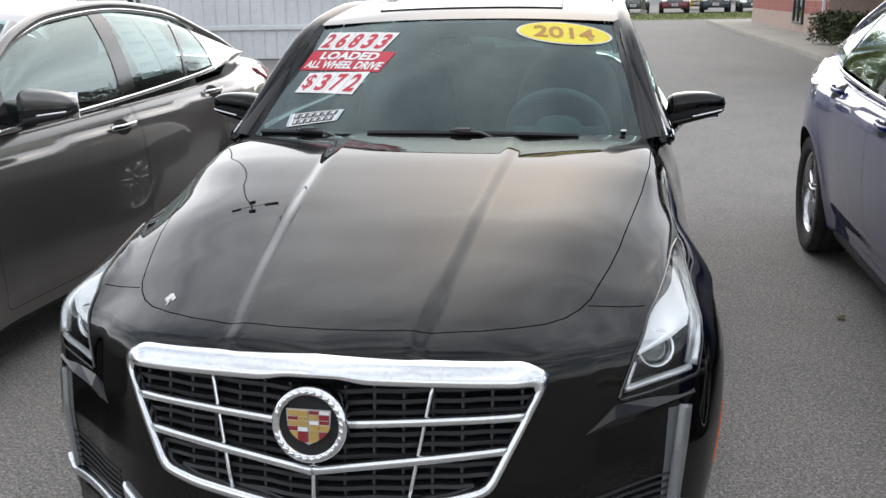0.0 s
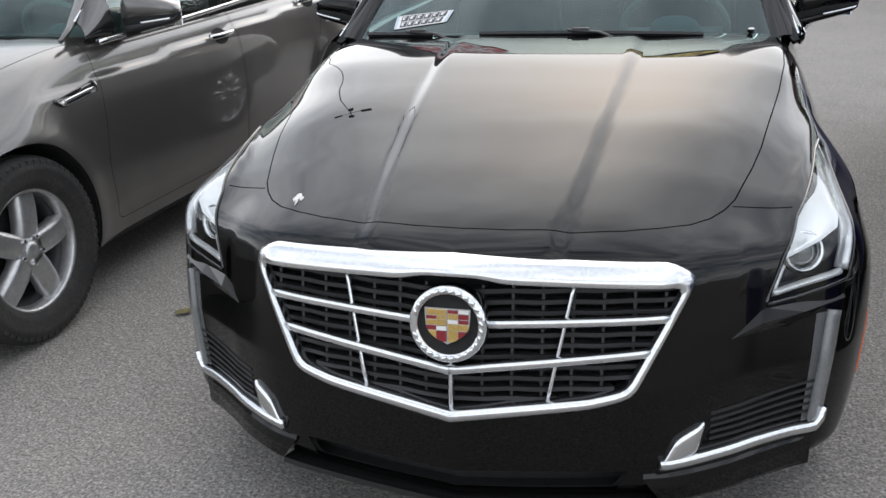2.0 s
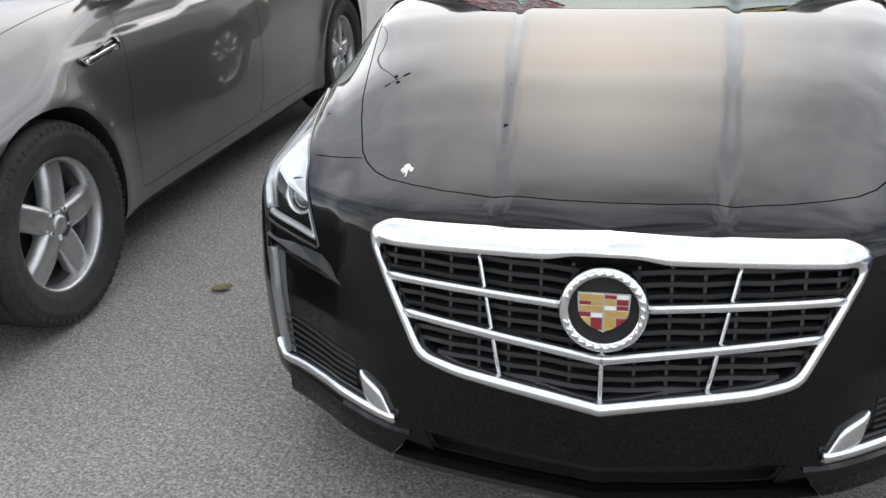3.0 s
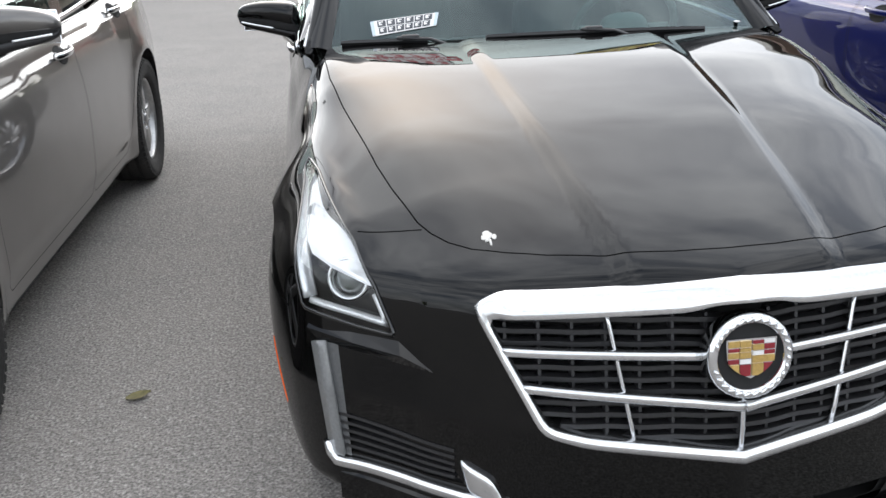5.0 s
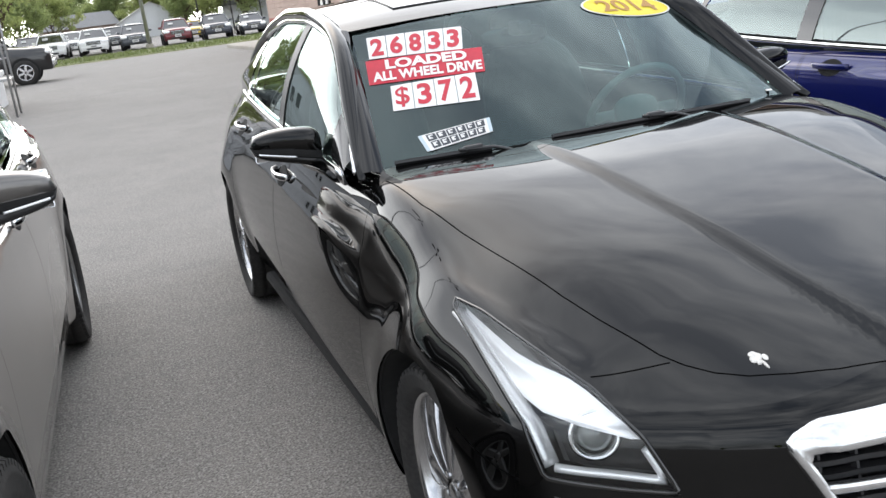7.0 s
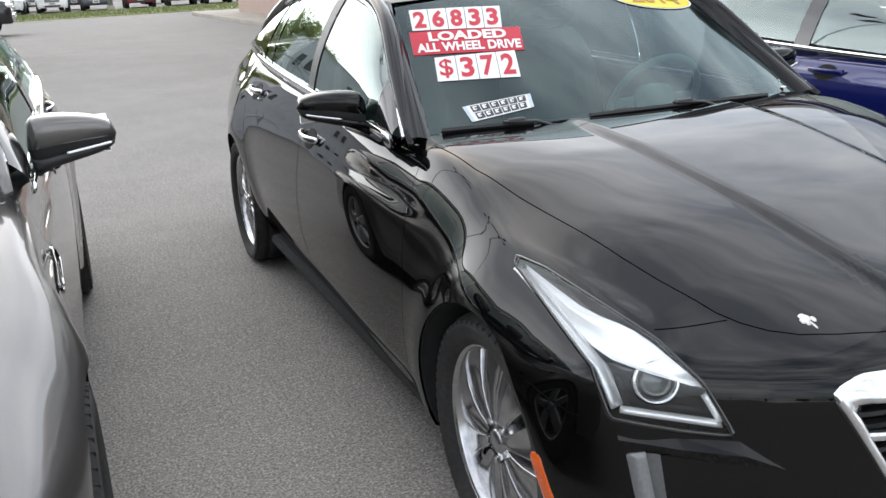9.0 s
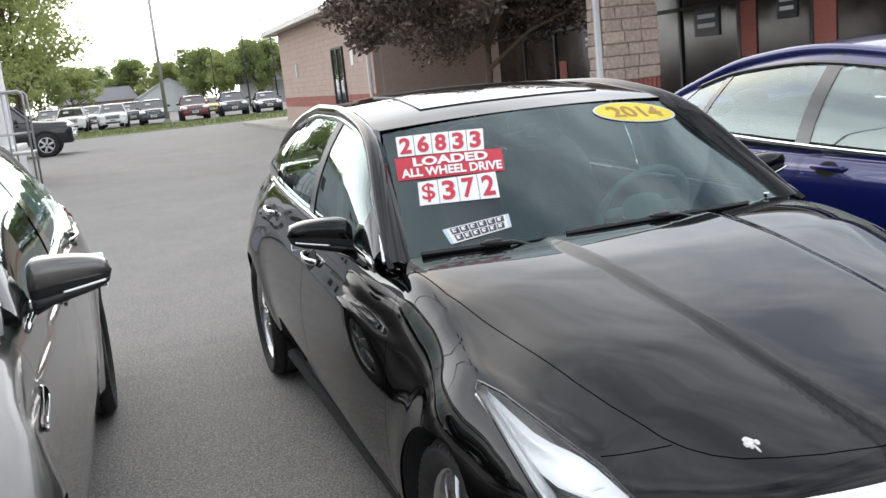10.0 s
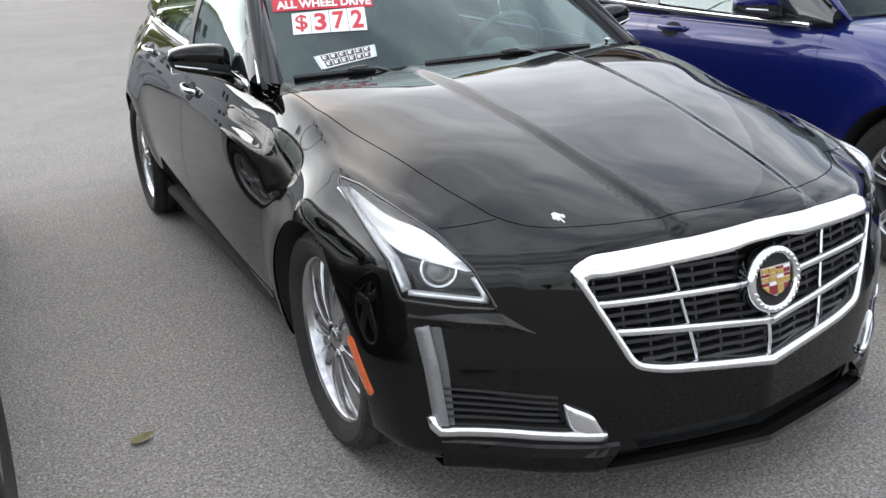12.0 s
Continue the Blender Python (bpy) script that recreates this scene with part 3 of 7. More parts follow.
def cut(bm, poly, view):
    """Adds edges along a polygon seen in a view to those faces that look towards it."""
    d = VIEW[view][1] if isinstance(view, str) else Vector(view).normalized()
    n = len(poly)
    us, vs = [p[0] for p in poly], [p[1] for p in poly]
    box = (min(us) - 0.06, max(us) + 0.06, min(vs) - 0.06, max(vs) + 0.06)
    near = []
    for f in bm.faces:
        if f.normal.dot(d) < -0.03:
            p = flat(f.calc_center_median(), view)
            if box[0] <= p[0] <= box[1] and box[2] <= p[1] <= box[3]:
                near.append(f)
    for i in range(n):
        a, b = poly[i], poly[(i + 1) % n]
        lo, hi = (min(a[0], b[0]) - 0.05, min(a[1], b[1]) - 0.05), (max(a[0], b[0]) + 0.05, max(a[1], b[1]) + 0.05)
        if isinstance(view, str):
            k = VIEW[view][0]
            pa, pb = Vector((0, 0, 0)), Vector((0, 0, 0))
            pa[k[0]], pa[k[1]], pb[k[0]], pb[k[1]] = a[0], a[1], b[0], b[1]
        else:
            u, v = slanted(view)
            pa, pb = u * a[0] + v * a[1], u * b[0] + v * b[1]
        normal = (pb - pa).cross(d)
        if normal.length < 1e-7:
            continue
        near = [f for f in near if f.is_valid]
        fs = []
        for f in near:
            p = flat(f.calc_center_median(), view)
            if lo[0] <= p[0] <= hi[0] and lo[1] <= p[1] <= hi[1]:
                fs.append(f)
        if fs:
            geom = list({e for f in fs for e in f.edges}) + list({w for f in fs for w in f.verts}) + fs
            made = bmesh.ops.bisect_plane(bm, geom=geom, dist=1e-5, plane_co=pa, plane_no=normal.normalized())
            fresh = [g for g in made["geom"] if isinstance(g, bmesh.types.BMFace)]
            for f in fresh:
                f.normal_update()
            near = list(set(near) | set(fresh))
    return poly


def half_shell(shape, ys, dx=0.022, dz=0.022, top=1.12):
    """The right-hand half of a body as a bmesh."""
    xs = np.linspace(0, 0.95, int(0.95 / dx) + 1)
    zs = np.linspace(0.12, top, int((top - 0.12) / dz) + 1)
    verts, faces, base = [], [], 0
    y0, y1 = ys[0], ys[-1]
    for pts, nu, nv, flip in (
        ([(x, y, top) for x in xs for y in ys], len(xs), len(ys), False),
        ([(0.95, y, z) for y in ys for z in zs], len(ys), len(zs), False),
        ([(x, y0, z) for x in xs for z in zs], len(xs), len(zs), False),
        ([(x, y1, z) for x in xs for z in zs], len(xs), len(zs), True),
    ):
        verts += pts
        faces += [tuple(base + i for i in f) for f in grid_faces(nu, nv, False, flip)]
        base += len(pts)
    b = np.array(verts, float)
    a = np.stack([np.zeros(len(b)), np.clip(b[:, 1], 1.0, shape.length - 1.0), np.full(len(b), 0.45)], 1)
    p = shape.settle(a, b)
    bm = bm_of(p, faces)
    bmesh.ops.remove_doubles(bm, verts=bm.verts, dist=1e-4)
    bm.normal_update()
    return bm


def panel_mesh(name, shape, faces, both=True, offset=0.0, mirror_only=False):
    """A mesh of some faces of the half shell with exact normals; both: with its mirror image."""
    index, verts, polys = {}, [], []
    for f in faces:
        row = []
        for v in f.verts:
            if v not in index:
                index[v] = len(verts)
                verts.append(tuple(v.co))
            row.append(index[v])
        polys.append(row)
    p = np.array(verts, float)
    mid = p[:, 0] < 1e-4
    for _ in range(2):
        g = np.stack([shape.field(p + 0.002 * e) - shape.field(p - 0.002 * e) for e in np.eye(3)], 1) / 0.004
        p = p - g * (shape.field(p) / ((g ** 2).sum(1) + 1e-9))[:, None] * 0.9
        p[mid, 0] = 0
    nrm = shape.normal(p)
    nrm[mid, 0] *= 0.3
    p = p + nrm * offset
    q, qn = p * (-1, 1, 1), nrm * (-1, 1, 1)
    if mirror_only:
        return mesh_of(name, q, [r[::-1] for r in polys], qn)
    if not both:
        return mesh_of(name, p, polys, nrm)
    k = len(p)
    return mesh_of(name, np.concatenate((p, q)), polys + [[i + k for i in r[::-1]] for r in polys], np.concatenate((nrm, qn)))


def arch_poly(yc, zc, r, n=30):
    pts = [(yc + r * math.cos(a), zc + r * math.sin(a)) for a in np.linspace(-0.5, math.pi + 0.5, n)]
    return pts + [(yc - r * 0.8, -0.2), (yc + r * 0.8, -0.2)]


def wheel(parent, name, x, y, r, rim, width, style, side, alloy):
    """A wheel: tyre, rim and spokes, with its outer face towards +x for side 1."""
    root = new(name)
    root.parent = parent
    root.matrix_basis = Matrix.Translation((x, y, r)) @ Matrix.Diagonal((side, 1, 1, 1))
    h = width / 2
    # tyre with shoulder blocks
    prof = [(rim, -h * 0.7), (rim + 0.01, -h * 0.86), (rim + (r - rim) * 0.55, -h), (r - 0.018, -h * 0.93), (r - 0.004, -h * 0.78)]
    for g in (-0.45, 0.0, 0.45):
        prof += [(r, h * (g - 0.2)), (r, h * (g - 0.05)), (r - 0.007, h * (g - 0.045)), (r - 0.007, h * (g + 0.045)), (r, h * (g + 0.05)), (r, h * (g + 0.2))]
    prof += [(r - 0.004, h * 0.78), (r - 0.018, h * 0.93), (rim + (r - rim) * 0.62, h), (rim + (r - rim) * 0.58, h - 0.002), (rim + (r - rim) * 0.3, h * 0.97), (rim + 0.012, h * 0.88), (rim, h * 0.72)]
    tyre = part("tyre", lathe_bm(prof, 72), M_RUBBER, root, "black rubber tyre with grooved tread", True)
    # shoulder tread blocks
    bv, bf = [], []
    for i in range(60):
        rot = Matrix.Rotation(2 * math.pi * i / 60, 3, "X")
        for dx, dy, dz in itertools.product((-1, 1), (-1, 1), (-1, 1)):
            bv.append(rot @ Vector((h * (0.80 + 0.17 * dx), 0.011 * dy, r - 0.010 - 0.028 * h * (dx + 1) * 2 + 0.007 * dz)))
        bf += [tuple(8 * i + k for k in q) for q in ((0, 1, 3, 2), (4, 6, 7, 5), (0, 4, 5, 1), (2, 3, 7, 6), (1, 5, 7, 3), (0, 2, 6, 4))]
    part("tread", mesh_of("tread", bv, bf, None, False), M_RUBBER, root)
    f = h * 0.62
    part("rim", lathe_bm([(rim - 0.012, h * 0.35), (rim - 0.008, h * 0.70), (rim, h * 0.80), (rim + 0.006, h * 0.78), (rim + 0.004, h * 0.6)], 64), alloy, root, "", True)
    # except for blades, the barrel is coloured dark as shade between the spokes
    part("rim_barrel", lathe_bm([(rim - 0.012, h * 0.36), (rim - 0.03, h * 0.25), (rim - 0.035, -h * 0.8)], 48), M_ALLOY_GREY if style[1] == "blade" else M_STEELDARK, root, "", True)
    part("brake_disc", lathe_bm([(0.0, h * 0.02), (rim * 0.68, h * 0.02), (rim * 0.68, -0.02), (0, -0.02)], 40), M_STEELDARK, root)
    part("wheel_back", lathe_bm([(0.0, -h * 0.3), (rim - 0.03, -h * 0.3), (rim - 0.03, -h * 0.34), (0, -h * 0.34)], 40), M_INNER, root)
    n, kind = style

    def blade(a, w0, w1):
        """A broad blade that flares towards the rim, dished between two raised edges."""
        secs = []
        for t in (0, 0.2, 0.45, 0.7, 0.88, 1.0):
            rr, w = 0.052 + (rim - 0.062) * t, w0 + (w1 - w0) * t ** 1.35
            top = f + 0.012 - 0.020 * t + 0.010 * math.sin(math.pi * t)
            for du, dh in ((-1, -0.055), (-1, -0.004), (-0.93, 0.0), (-0.80, -0.002), (-0.5, -0.007), (0.5, -0.007), (0.80, -0.002), (0.93, 0.0), (1, -0.004), (1, -0.055)):
                c, sn = math.cos(a), math.sin(a)
                secs.append((top + dh, rr * c - du * w * sn, rr * sn + du * w * c))
        return bm_of(secs, grid_faces(6, 10))

    def spoke(a0, a1, w0, w1, lift=0.0):
        """A tapered blade from the hub at angle a0 to the rim at angle a1."""
        secs = []
        for t, rr in zip((0, 0.3, 0.65, 1.0), (0.05, 0.05 + (rim - 0.06) * 0.3, 0.05 + (rim - 0.06) * 0.65, rim - 0.008)):
            a, w = a0 + (a1 - a0) * t, w0 + (w1 - w0) * t
            top = f + 0.014 * math.sin(math.pi * (0.15 + 0.7 * t)) + lift - 0.012 * t
            for du, dh in ((-1, -0.05), (-1, -0.006), (-0.55, 0.0), (0.55, 0.0), (1, -0.006), (1, -0.05)):
                c, s = math.cos(a), math.sin(a)
                secs.append((top + dh, rr * c - du * w * s, rr * s + du * w * c))
        return bm_of(secs, grid_faces(4, 6))
    if kind == "blade":
        for i in range(n):
            part("spoke", blade(2 * math.pi * (i + 0.35) / n, 0.0145, 0.057), alloy, root, "", True)
    elif kind == "paired":
        for i in range(n):
            a = 2 * math.pi * (i + 0.25) / n
            for sg in (-1, 1):
                part("spoke", spoke(a + sg * (0.22 if n > 6 else 0.16) * 7 / n, a + sg * (0.155 if n > 6 else 0.125) * 7 / n, 0.009 if n > 6 else 0.013, 0.0175 if n > 6 else 0.020), alloy, root, "", True)
    else:
        for i in range(n):
            a = 2 * math.pi * (i + (0.11 if kind == "wide" else 0.25)) / n
            part("spoke", spoke(a, a, 0.040, 0.043) if kind == "wide" else spoke(a, a, 0.022, 0.030), alloy, root, "", True)
    part("hub_cap", lathe_bm([(0, f + 0.016), (0.024, f + 0.015), (0.03, f + 0.010), (0.034, f + 0.004), (0.062, f + 0.002), (0.072, f - 0.01), (0.072, f - 0.05)], 28), alloy, root, "", True)
    for i in range(5):
        a = 2 * math.pi * (i + 0.75) / 5
        part("lug_nut", lathe_bm([(0, 0.012), (0.009, 0.011), (0.011, 0.0)], 6, "x", (f + 0.002, 0.05 * math.cos(a), 0.05 * math.sin(a))), M_CHROME, root)
    return root


def glass_sheet(bottom, top, nu, nv, bulge):
    """Points of a sheet between two curves, p(s) with s from -1 to 1, bowed outwards."""
    rows = []
    for s in np.linspace(-1, 1, nu):
        a, b = np.array(bottom(s)), np.array(top(s))
        for q in np.linspace(0, 1, nv):
            rows.append(a + (b - a) * q + np.array(bulge) * 4 * q * (1 - q))
    return rows


class Cabin:
    """The upper body of a sedan: curves for the glass, roof, rails and sills."""

    def __init__(self, cowl, header, rear_head, rear_foot, rail_x, rail_z, belt_x, belt_z, roof_z, bulge=0.022):
        self.cowl, self.header, self.rear_head, self.rear_foot = cowl, header, rear_head, rear_foot
        self.rail_x, self.rail_z, self.belt_x, self.belt_z, self.roof_z, self.bulge = rail_x, rail_z, belt_x, belt_z, roof_z, bulge

    @staticmethod
    def bow(spec):
        half, yc, ys, zc, zs = spec
        return lambda s: (half * s, yc + (ys - yc) * abs(s) ** 2.2, zc + (zs - zc) * abs(s) ** 2.2)

    def shield(self, s, q):
        """A point of the windshield: s across (-1 to 1), q up (0 to 1)."""
        a, b = np.array(self.bow(self.cowl)(s)), np.array(self.bow(self.header)(s))
        return a + (b - a) * q + np.array((0, -0.55, 0.83)) * self.bulge * 4 * q * (1 - q)

    def roof(self, s, q):
        a, b = self.bow(self.header)(s), self.bow(self.rear_head)(s)
        y = a[1] + (b[1] - a[1]) * q
        zr, zc = float(self.rail_z(y)) + 0.012, float(self.roof_z(y))
        return np.array((float(self.rail_x(y)) * s, y, zr + (zc - zr) * (1 - abs(s) ** 2.3)))

    def flank(self, y, h, out=0.0):
        """A point of the side glass: y along, h from the sill (0) to the rail (1)."""
        bx, bz, rx, rz = float(self.belt_x(y)), float(self.belt_z(y)), float(self.rail_x(y)), float(self.rail_z(y))
        bulge = 0.030 * 4 * h * (1 - h) + out
        return np.array((bx + (rx - bx) * h + bulge * 0.9, y, bz + (rz - bz) * h + bulge * 0.3))

def mirrored(verts):
    return [(-v[0], v[1], v[2]) for v in verts]


def both_sides(name, verts, faces, mat, parent, label="", smooth=True):
    """Two parts, one for each side of the car."""
    a = part(name, mesh_of(name, verts, faces, None, smooth), mat, parent, label)
    b = part(name, mesh_of(name, mirrored(verts), [f[::-1] for f in faces], None, smooth), mat, parent, label)
    return a, b


def both_bm(name, bm, mat, parent, label="", smooth=True):
    me = bpy.data.meshes.new(name)
    bm.to_mesh(me)
    bm.free()
    verts, faces = [tuple(v.co) for v in me.vertices], [tuple(p.vertices) for p in me.polygons]
    bpy.data.meshes.remove(me)
    return both_sides(name, verts, faces, mat, parent, label, smooth)


def poly_faces(bm, poly, view, side=0.0):
    d = VIEW[view][1] if isinstance(view, str) else Vector(view).normalized()
    us, vs = [p[0] for p in poly], [p[1] for p in poly]
    u0, u1, v0, v1 = min(us), max(us), min(vs), max(vs)
    out = []
    for f in bm.faces:
        if f.normal.dot(d) < -0.03:
            p = flat(f.calc_center_median(), view)
            if u0 <= p[0] <= u1 and v0 <= p[1] <= v1 and inside(poly, *p):
                out.append(f)
    return out


def sedan(root, shape, cabin, paint, o):
    """The shared parts of a sedan: shell, doors, bonnet, glass, roof, trim, cabin, wheels."""
    fine = o.get("fine", 0.04)
    ys = np.concatenate((np.arange(-0.02, 1.55, fine), np.linspace(1.56, shape.length + 0.02, int((shape.length - 1.5) / (fine * 2.2)))))
    bm = half_shell(shape, ys, o.get("dx", 0.04), o.get("dx", 0.04))
    # openings
    gone = []
    for yc in (shape.axle_f, shape.axle_r):
        gone.append((cut(bm, arch_poly(yc, shape.wheel_r, shape.arch_r), "side"), "side"))
    hole = [(-0.02, cabin.cowl[1] + 0.03), (0.55, cabin.cowl[1] + 0.09), (cabin.cowl[0] - 0.02, cabin.cowl[2] + 0.02)] + [(float(cabin.belt_x(y)) - 0.03, y) for y in (cabin.cowl[2] + 0.15, 2.4, 3.2, o["quarter"])] + [(cabin.rear_foot[0] - 0.03, cabin.rear_foot[2] - 0.04), (-0.02, cabin.rear_foot[1] - 0.02)]
    gone.append((cut(bm, hole, "top"), "top"))
    for poly, view in o.get("holes", []):
        gone.append((cut(bm, poly, view), view))
    shells = {}
    for name, poly, view in o.get("lenses", []):
        cut(bm, poly, view)
    gaps = []
    for name, poly, view in o["panels"]:
        cut(bm, poly, view)
        cut(bm, inset(poly, 0.003), view)
        gaps.append((poly, view))
    for line, view, width in o.get("grooves", []):
        for a, b in zip(line, line[1:]):
            t = Vector((b[0] - a[0], b[1] - a[1])).normalized()
            n = Vector((-t.y, t.x)) * width / 2
            quad = [(a[0] + n.x, a[1] + n.y), (b[0] + n.x, b[1] + n.y), (b[0] - n.x, b[1] - n.y), (a[0] - n.x, a[1] - n.y)]
            gone.append((cut(bm, quad, view), view))
    bm.normal_update()
    dead = set()
    for poly, view in gone:
        dead |= set(poly_faces(bm, poly, view))
    taken = set(dead)
    for name, poly, view in o.get("lenses", []):
        fs = [f for f in poly_faces(bm, poly, view) if f not in taken]
        taken |= set(fs)
        shells[name] = fs
    for name, poly, view in o["panels"]:
        outer = [f for f in poly_faces(bm, poly, view) if f not in taken]
        inner = set(poly_faces(bm, inset(poly, 0.003), view))
        shells[name] = [f for f in outer if f in inner]
        taken |= set(outer)
    rest = [f for f in bm.faces if f not in taken]
    part("body", panel_mesh("body", shape, rest), paint, root, o["body_label"])
    lens_names = [n for n, *_ in o.get("lenses", [])]
    solid = rest + [f for n, fs in shells.items() if n not in lens_names for f in fs]
    gapped = [f for f in taken if f not in dead and all(f not in fs for fs in shells.values())]
    # added copy of the skin, coloured dark to put shade into the panel gaps
    part("inner_shell", panel_mesh("inner_shell", shape, solid + gapped, True, -0.014), M_INNER, root, "dark shell added inside the panels so their gaps read as shade")
    for name, poly, view in o["panels"]:
        if name == "hood":
            part("hood", panel_mesh("hood", shape, shells[name]), paint, root)
        else:
            for mir in (False, True):
                part(name, panel_mesh(name, shape, shells[name], False, 0.0, mir), paint, root)
    lens_mesh = {}
    for name in lens_names:
        lens_mesh[name] = [(panel_mesh(name, shape, shells[name], False, 0.002, m), panel_mesh(name, shape, shells[name], False, -0.085, m)) for m in (False, True)]
    bm.free()
    # wheel wells and underside
    for yc in (shape.axle_f, shape.axle_r):
        r = shape.arch_r + 0.003
        arc = [(yc + r * math.cos(a), shape.wheel_r + r * math.sin(a)) for a in np.linspace(-0.30, math.pi + 0.30, 34)]
        vs = [(x if x < 0.8 else float(shape.on_side(y, max(z, 0.2))) - 0.008, y, z) for y, z in arc for x in (0.50, 0.62, 0.75, 0.9)]
        both_sides("wheel_well", vs, grid_faces(34, 4), M_INNER, root)
        both_sides("well_wall", [(0.50, yc, 0.4)] + [(0.50, y, z) for y, z in arc], [(0, i, i + 1) for i in range(1, 34)], M_INNER, root)
    part("underbody", box_bm(1.0, shape.length - 0.7, 0.06, (0, shape.length / 2, 0.23), 0.02), M_INNER, root)
    part("underbody", box_bm(1.62, shape.axle_r - shape.axle_f - 0.85, 0.05, (0, (shape.axle_r + shape.axle_f) / 2, 0.215), 0.02), M_INNER, root)
    # windshield, roof, rear window
    nu, nv = 33, 15
    part("windshield", mesh_of("windshield", [cabin.shield(s, q) for s in np.linspace(-1, 1, nu) for q in np.linspace(0, 1, nv)], grid_faces(nu, nv)), M_GLASS, root, "clear windshield with dark shaded edge").visible_shadow = False
    part("roof", mesh_of("roof", [cabin.roof(s, q) for s in np.linspace(-1, 1, 41) for q in np.linspace(0, 1, 33)], grid_faces(41, 33)), paint, root)
    rb, rt = cabin.bow(cabin.rear_foot), cabin.bow(cabin.rear_head)
    part("rear_window", mesh_of("rear_window", glass_sheet(rb, rt, 25, 9, (0, 0.02, 0.03)), grid_faces(25, 9, False, True)), M_TINT, root).visible_shadow = False
    # dark ceramic border on the windshield, inside the glass
    rim = [cabin.shield(s, q) + np.array((0, 0.004, -0.006)) for s, q in [(s, 0.0) for s in np.linspace(-1, 1, 25)] + [(1, q) for q in np.linspace(0.08, 1, 9)] + [(s, 1.0) for s in np.linspace(0.95, -1, 25)] + [(-1, q) for q in np.linspace(0.95, 0.05, 9)]]
    inn = [cabin.shield(s * 0.986, 0.03 + q * 0.95) + np.array((0, 0.004, -0.006)) for s, q in [(s, 0.0) for s in np.linspace(-1, 1, 25)] + [(1, q) for q in np.linspace(0.08, 1, 9)] + [(s, 1.0) for s in np.linspace(0.95, -1, 25)] + [(-1, q) for q in np.linspace(0.95, 0.05, 9)]]
    k = len(rim)
    part("windshield_border", mesh_of("windshield_border", rim + inn, [(i, (i + 1) % k, (i + 1) % k + k, i + k) for i in range(k)]), M_PLASTIC, root)
    # cowl panel between bonnet and glass
    cw = []
    for s in np.linspace(-1, 1, 25):
        b = cabin.bow(cabin.cowl)(s)
        yh = b[1] - 0.10
        for q in np.linspace(0, 1, 5):
            cw.append((b[0] * 1.02, yh + (b[1] + 0.02 - yh) * q, float(shape.zc(yh)) - 0.035 - 0.03 * abs(s) ** 2 + q * 0.03))
    part("cowl_panel", mesh_of("cowl_panel", cw, grid_faces(25, 5)), M_PLASTIC, root)
    # rails over the doors
    ra, rz = o["rail_span"]
    yr = np.linspace(ra, rz, 44)
    path = [(float(cabin.rail_x(y)), y, float(cabin.rail_z(y))) for y in yr]
    both_bm("roof_rail", sweep_bm(path, ring(0.034, 0.024, 12, 2.4), side=lambda i: (0.8, 0, 0.6), scale=[float(np.interp(y, (ra, ra + 0.28, rz - 0.25, rz), (0.35, 1.0, 1.0, 0.4))) for y in yr]), paint, root)
    # skin between windshield edge and rail
    vs = []
    for q in np.linspace(-0.02, 1.0, 16):
        a = cabin.shield(1.0, q) + np.array((-0.006, 0.0, 0.003))
        y = max(float(a[1]), ra)
        b = np.array((float(cabin.rail_x(y)), y, float(cabin.rail_z(y)) + 0.016))
        for t in np.linspace(0, 1, 5):
            vs.append(tuple(a + (b - a) * t + np.array((0.25, -0.5, 0.8)) * 0.010 * math.sin(3.14 * t)))
    both_sides("pillar_skin", vs, grid_faces(16, 5), paint, root)
    # side glass and pillars
    for name, y0, y1, t0, t1, h0, h1, mat in o["panes"]:
        vs = []
        for u in np.linspace(0, 1, 14):
            for h in np.linspace(h0, h1, 9):
                y = (y0 + (t0 - y0) * h) * (1 - u) + (y1 + (t1 - y1) * h) * u
                vs.append(cabin.flank(y, h, -0.004 if mat is M_TINT else 0.0))
        for ob in both_sides(name, vs, grid_faces(14, 9), paint if mat is None else mat, root):
            ob.visible_shadow = mat is not M_TINT
    for name, ylist, h, mat, sec in o["trims"]:
        path = [cabin.flank(y, h, 0.006) for y in np.linspace(ylist[0], ylist[1], 40)]
        both_bm(name, sweep_bm(path, ring(sec[0], sec[1], 8, 3), side=lambda i: (0.25, 0, 1)), mat, root)
    # cabin interior
    dash = [(s * 0.72, cabin.cowl[1] + 0.12 + 0.18 * q + 0.12 * abs(s) ** 2.2, cabin.cowl[3] - 0.07 - 0.05 * abs(s) ** 2 + 0.02 * math.sin(q * 3.1) - 0.18 * max(q - 0.8, 0) * 5 * 0.5) for s in np.linspace(-1, 1, 25) for q in np.linspace(-0.3, 1.6, 12)]
    part("dashboard", mesh_of("dashboard", dash, grid_faces(25, 12)), M_TRIMDARK, root)
    part("cabin_floor", box_bm(1.45, 2.6, 0.05, (0, 2.65, 0.34), 0.01), M_TRIMDARK, root)
    for sx in (-1, 1):
        part("front_seat", blob_bm(0.25, 0.28, 0.10, (sx * 0.38, 2.25, 0.55), 3.2), M_LEATHER, root)
        part("seat_back", blob_bm(0.25, 0.08, 0.33, (sx * 0.38, 2.60, 0.86), 3.0, shape=lambda x, y, z: (x * (1 - 0.12 * max(z, 0) / 0.33), y + 0.28 * (z + 0.33), z)), M_LEATHER, root)
        part("head_rest", blob_bm(0.13, 0.045, 0.085, (sx * 0.38, 2.82, 1.23), 3.0), M_LEATHER, root)
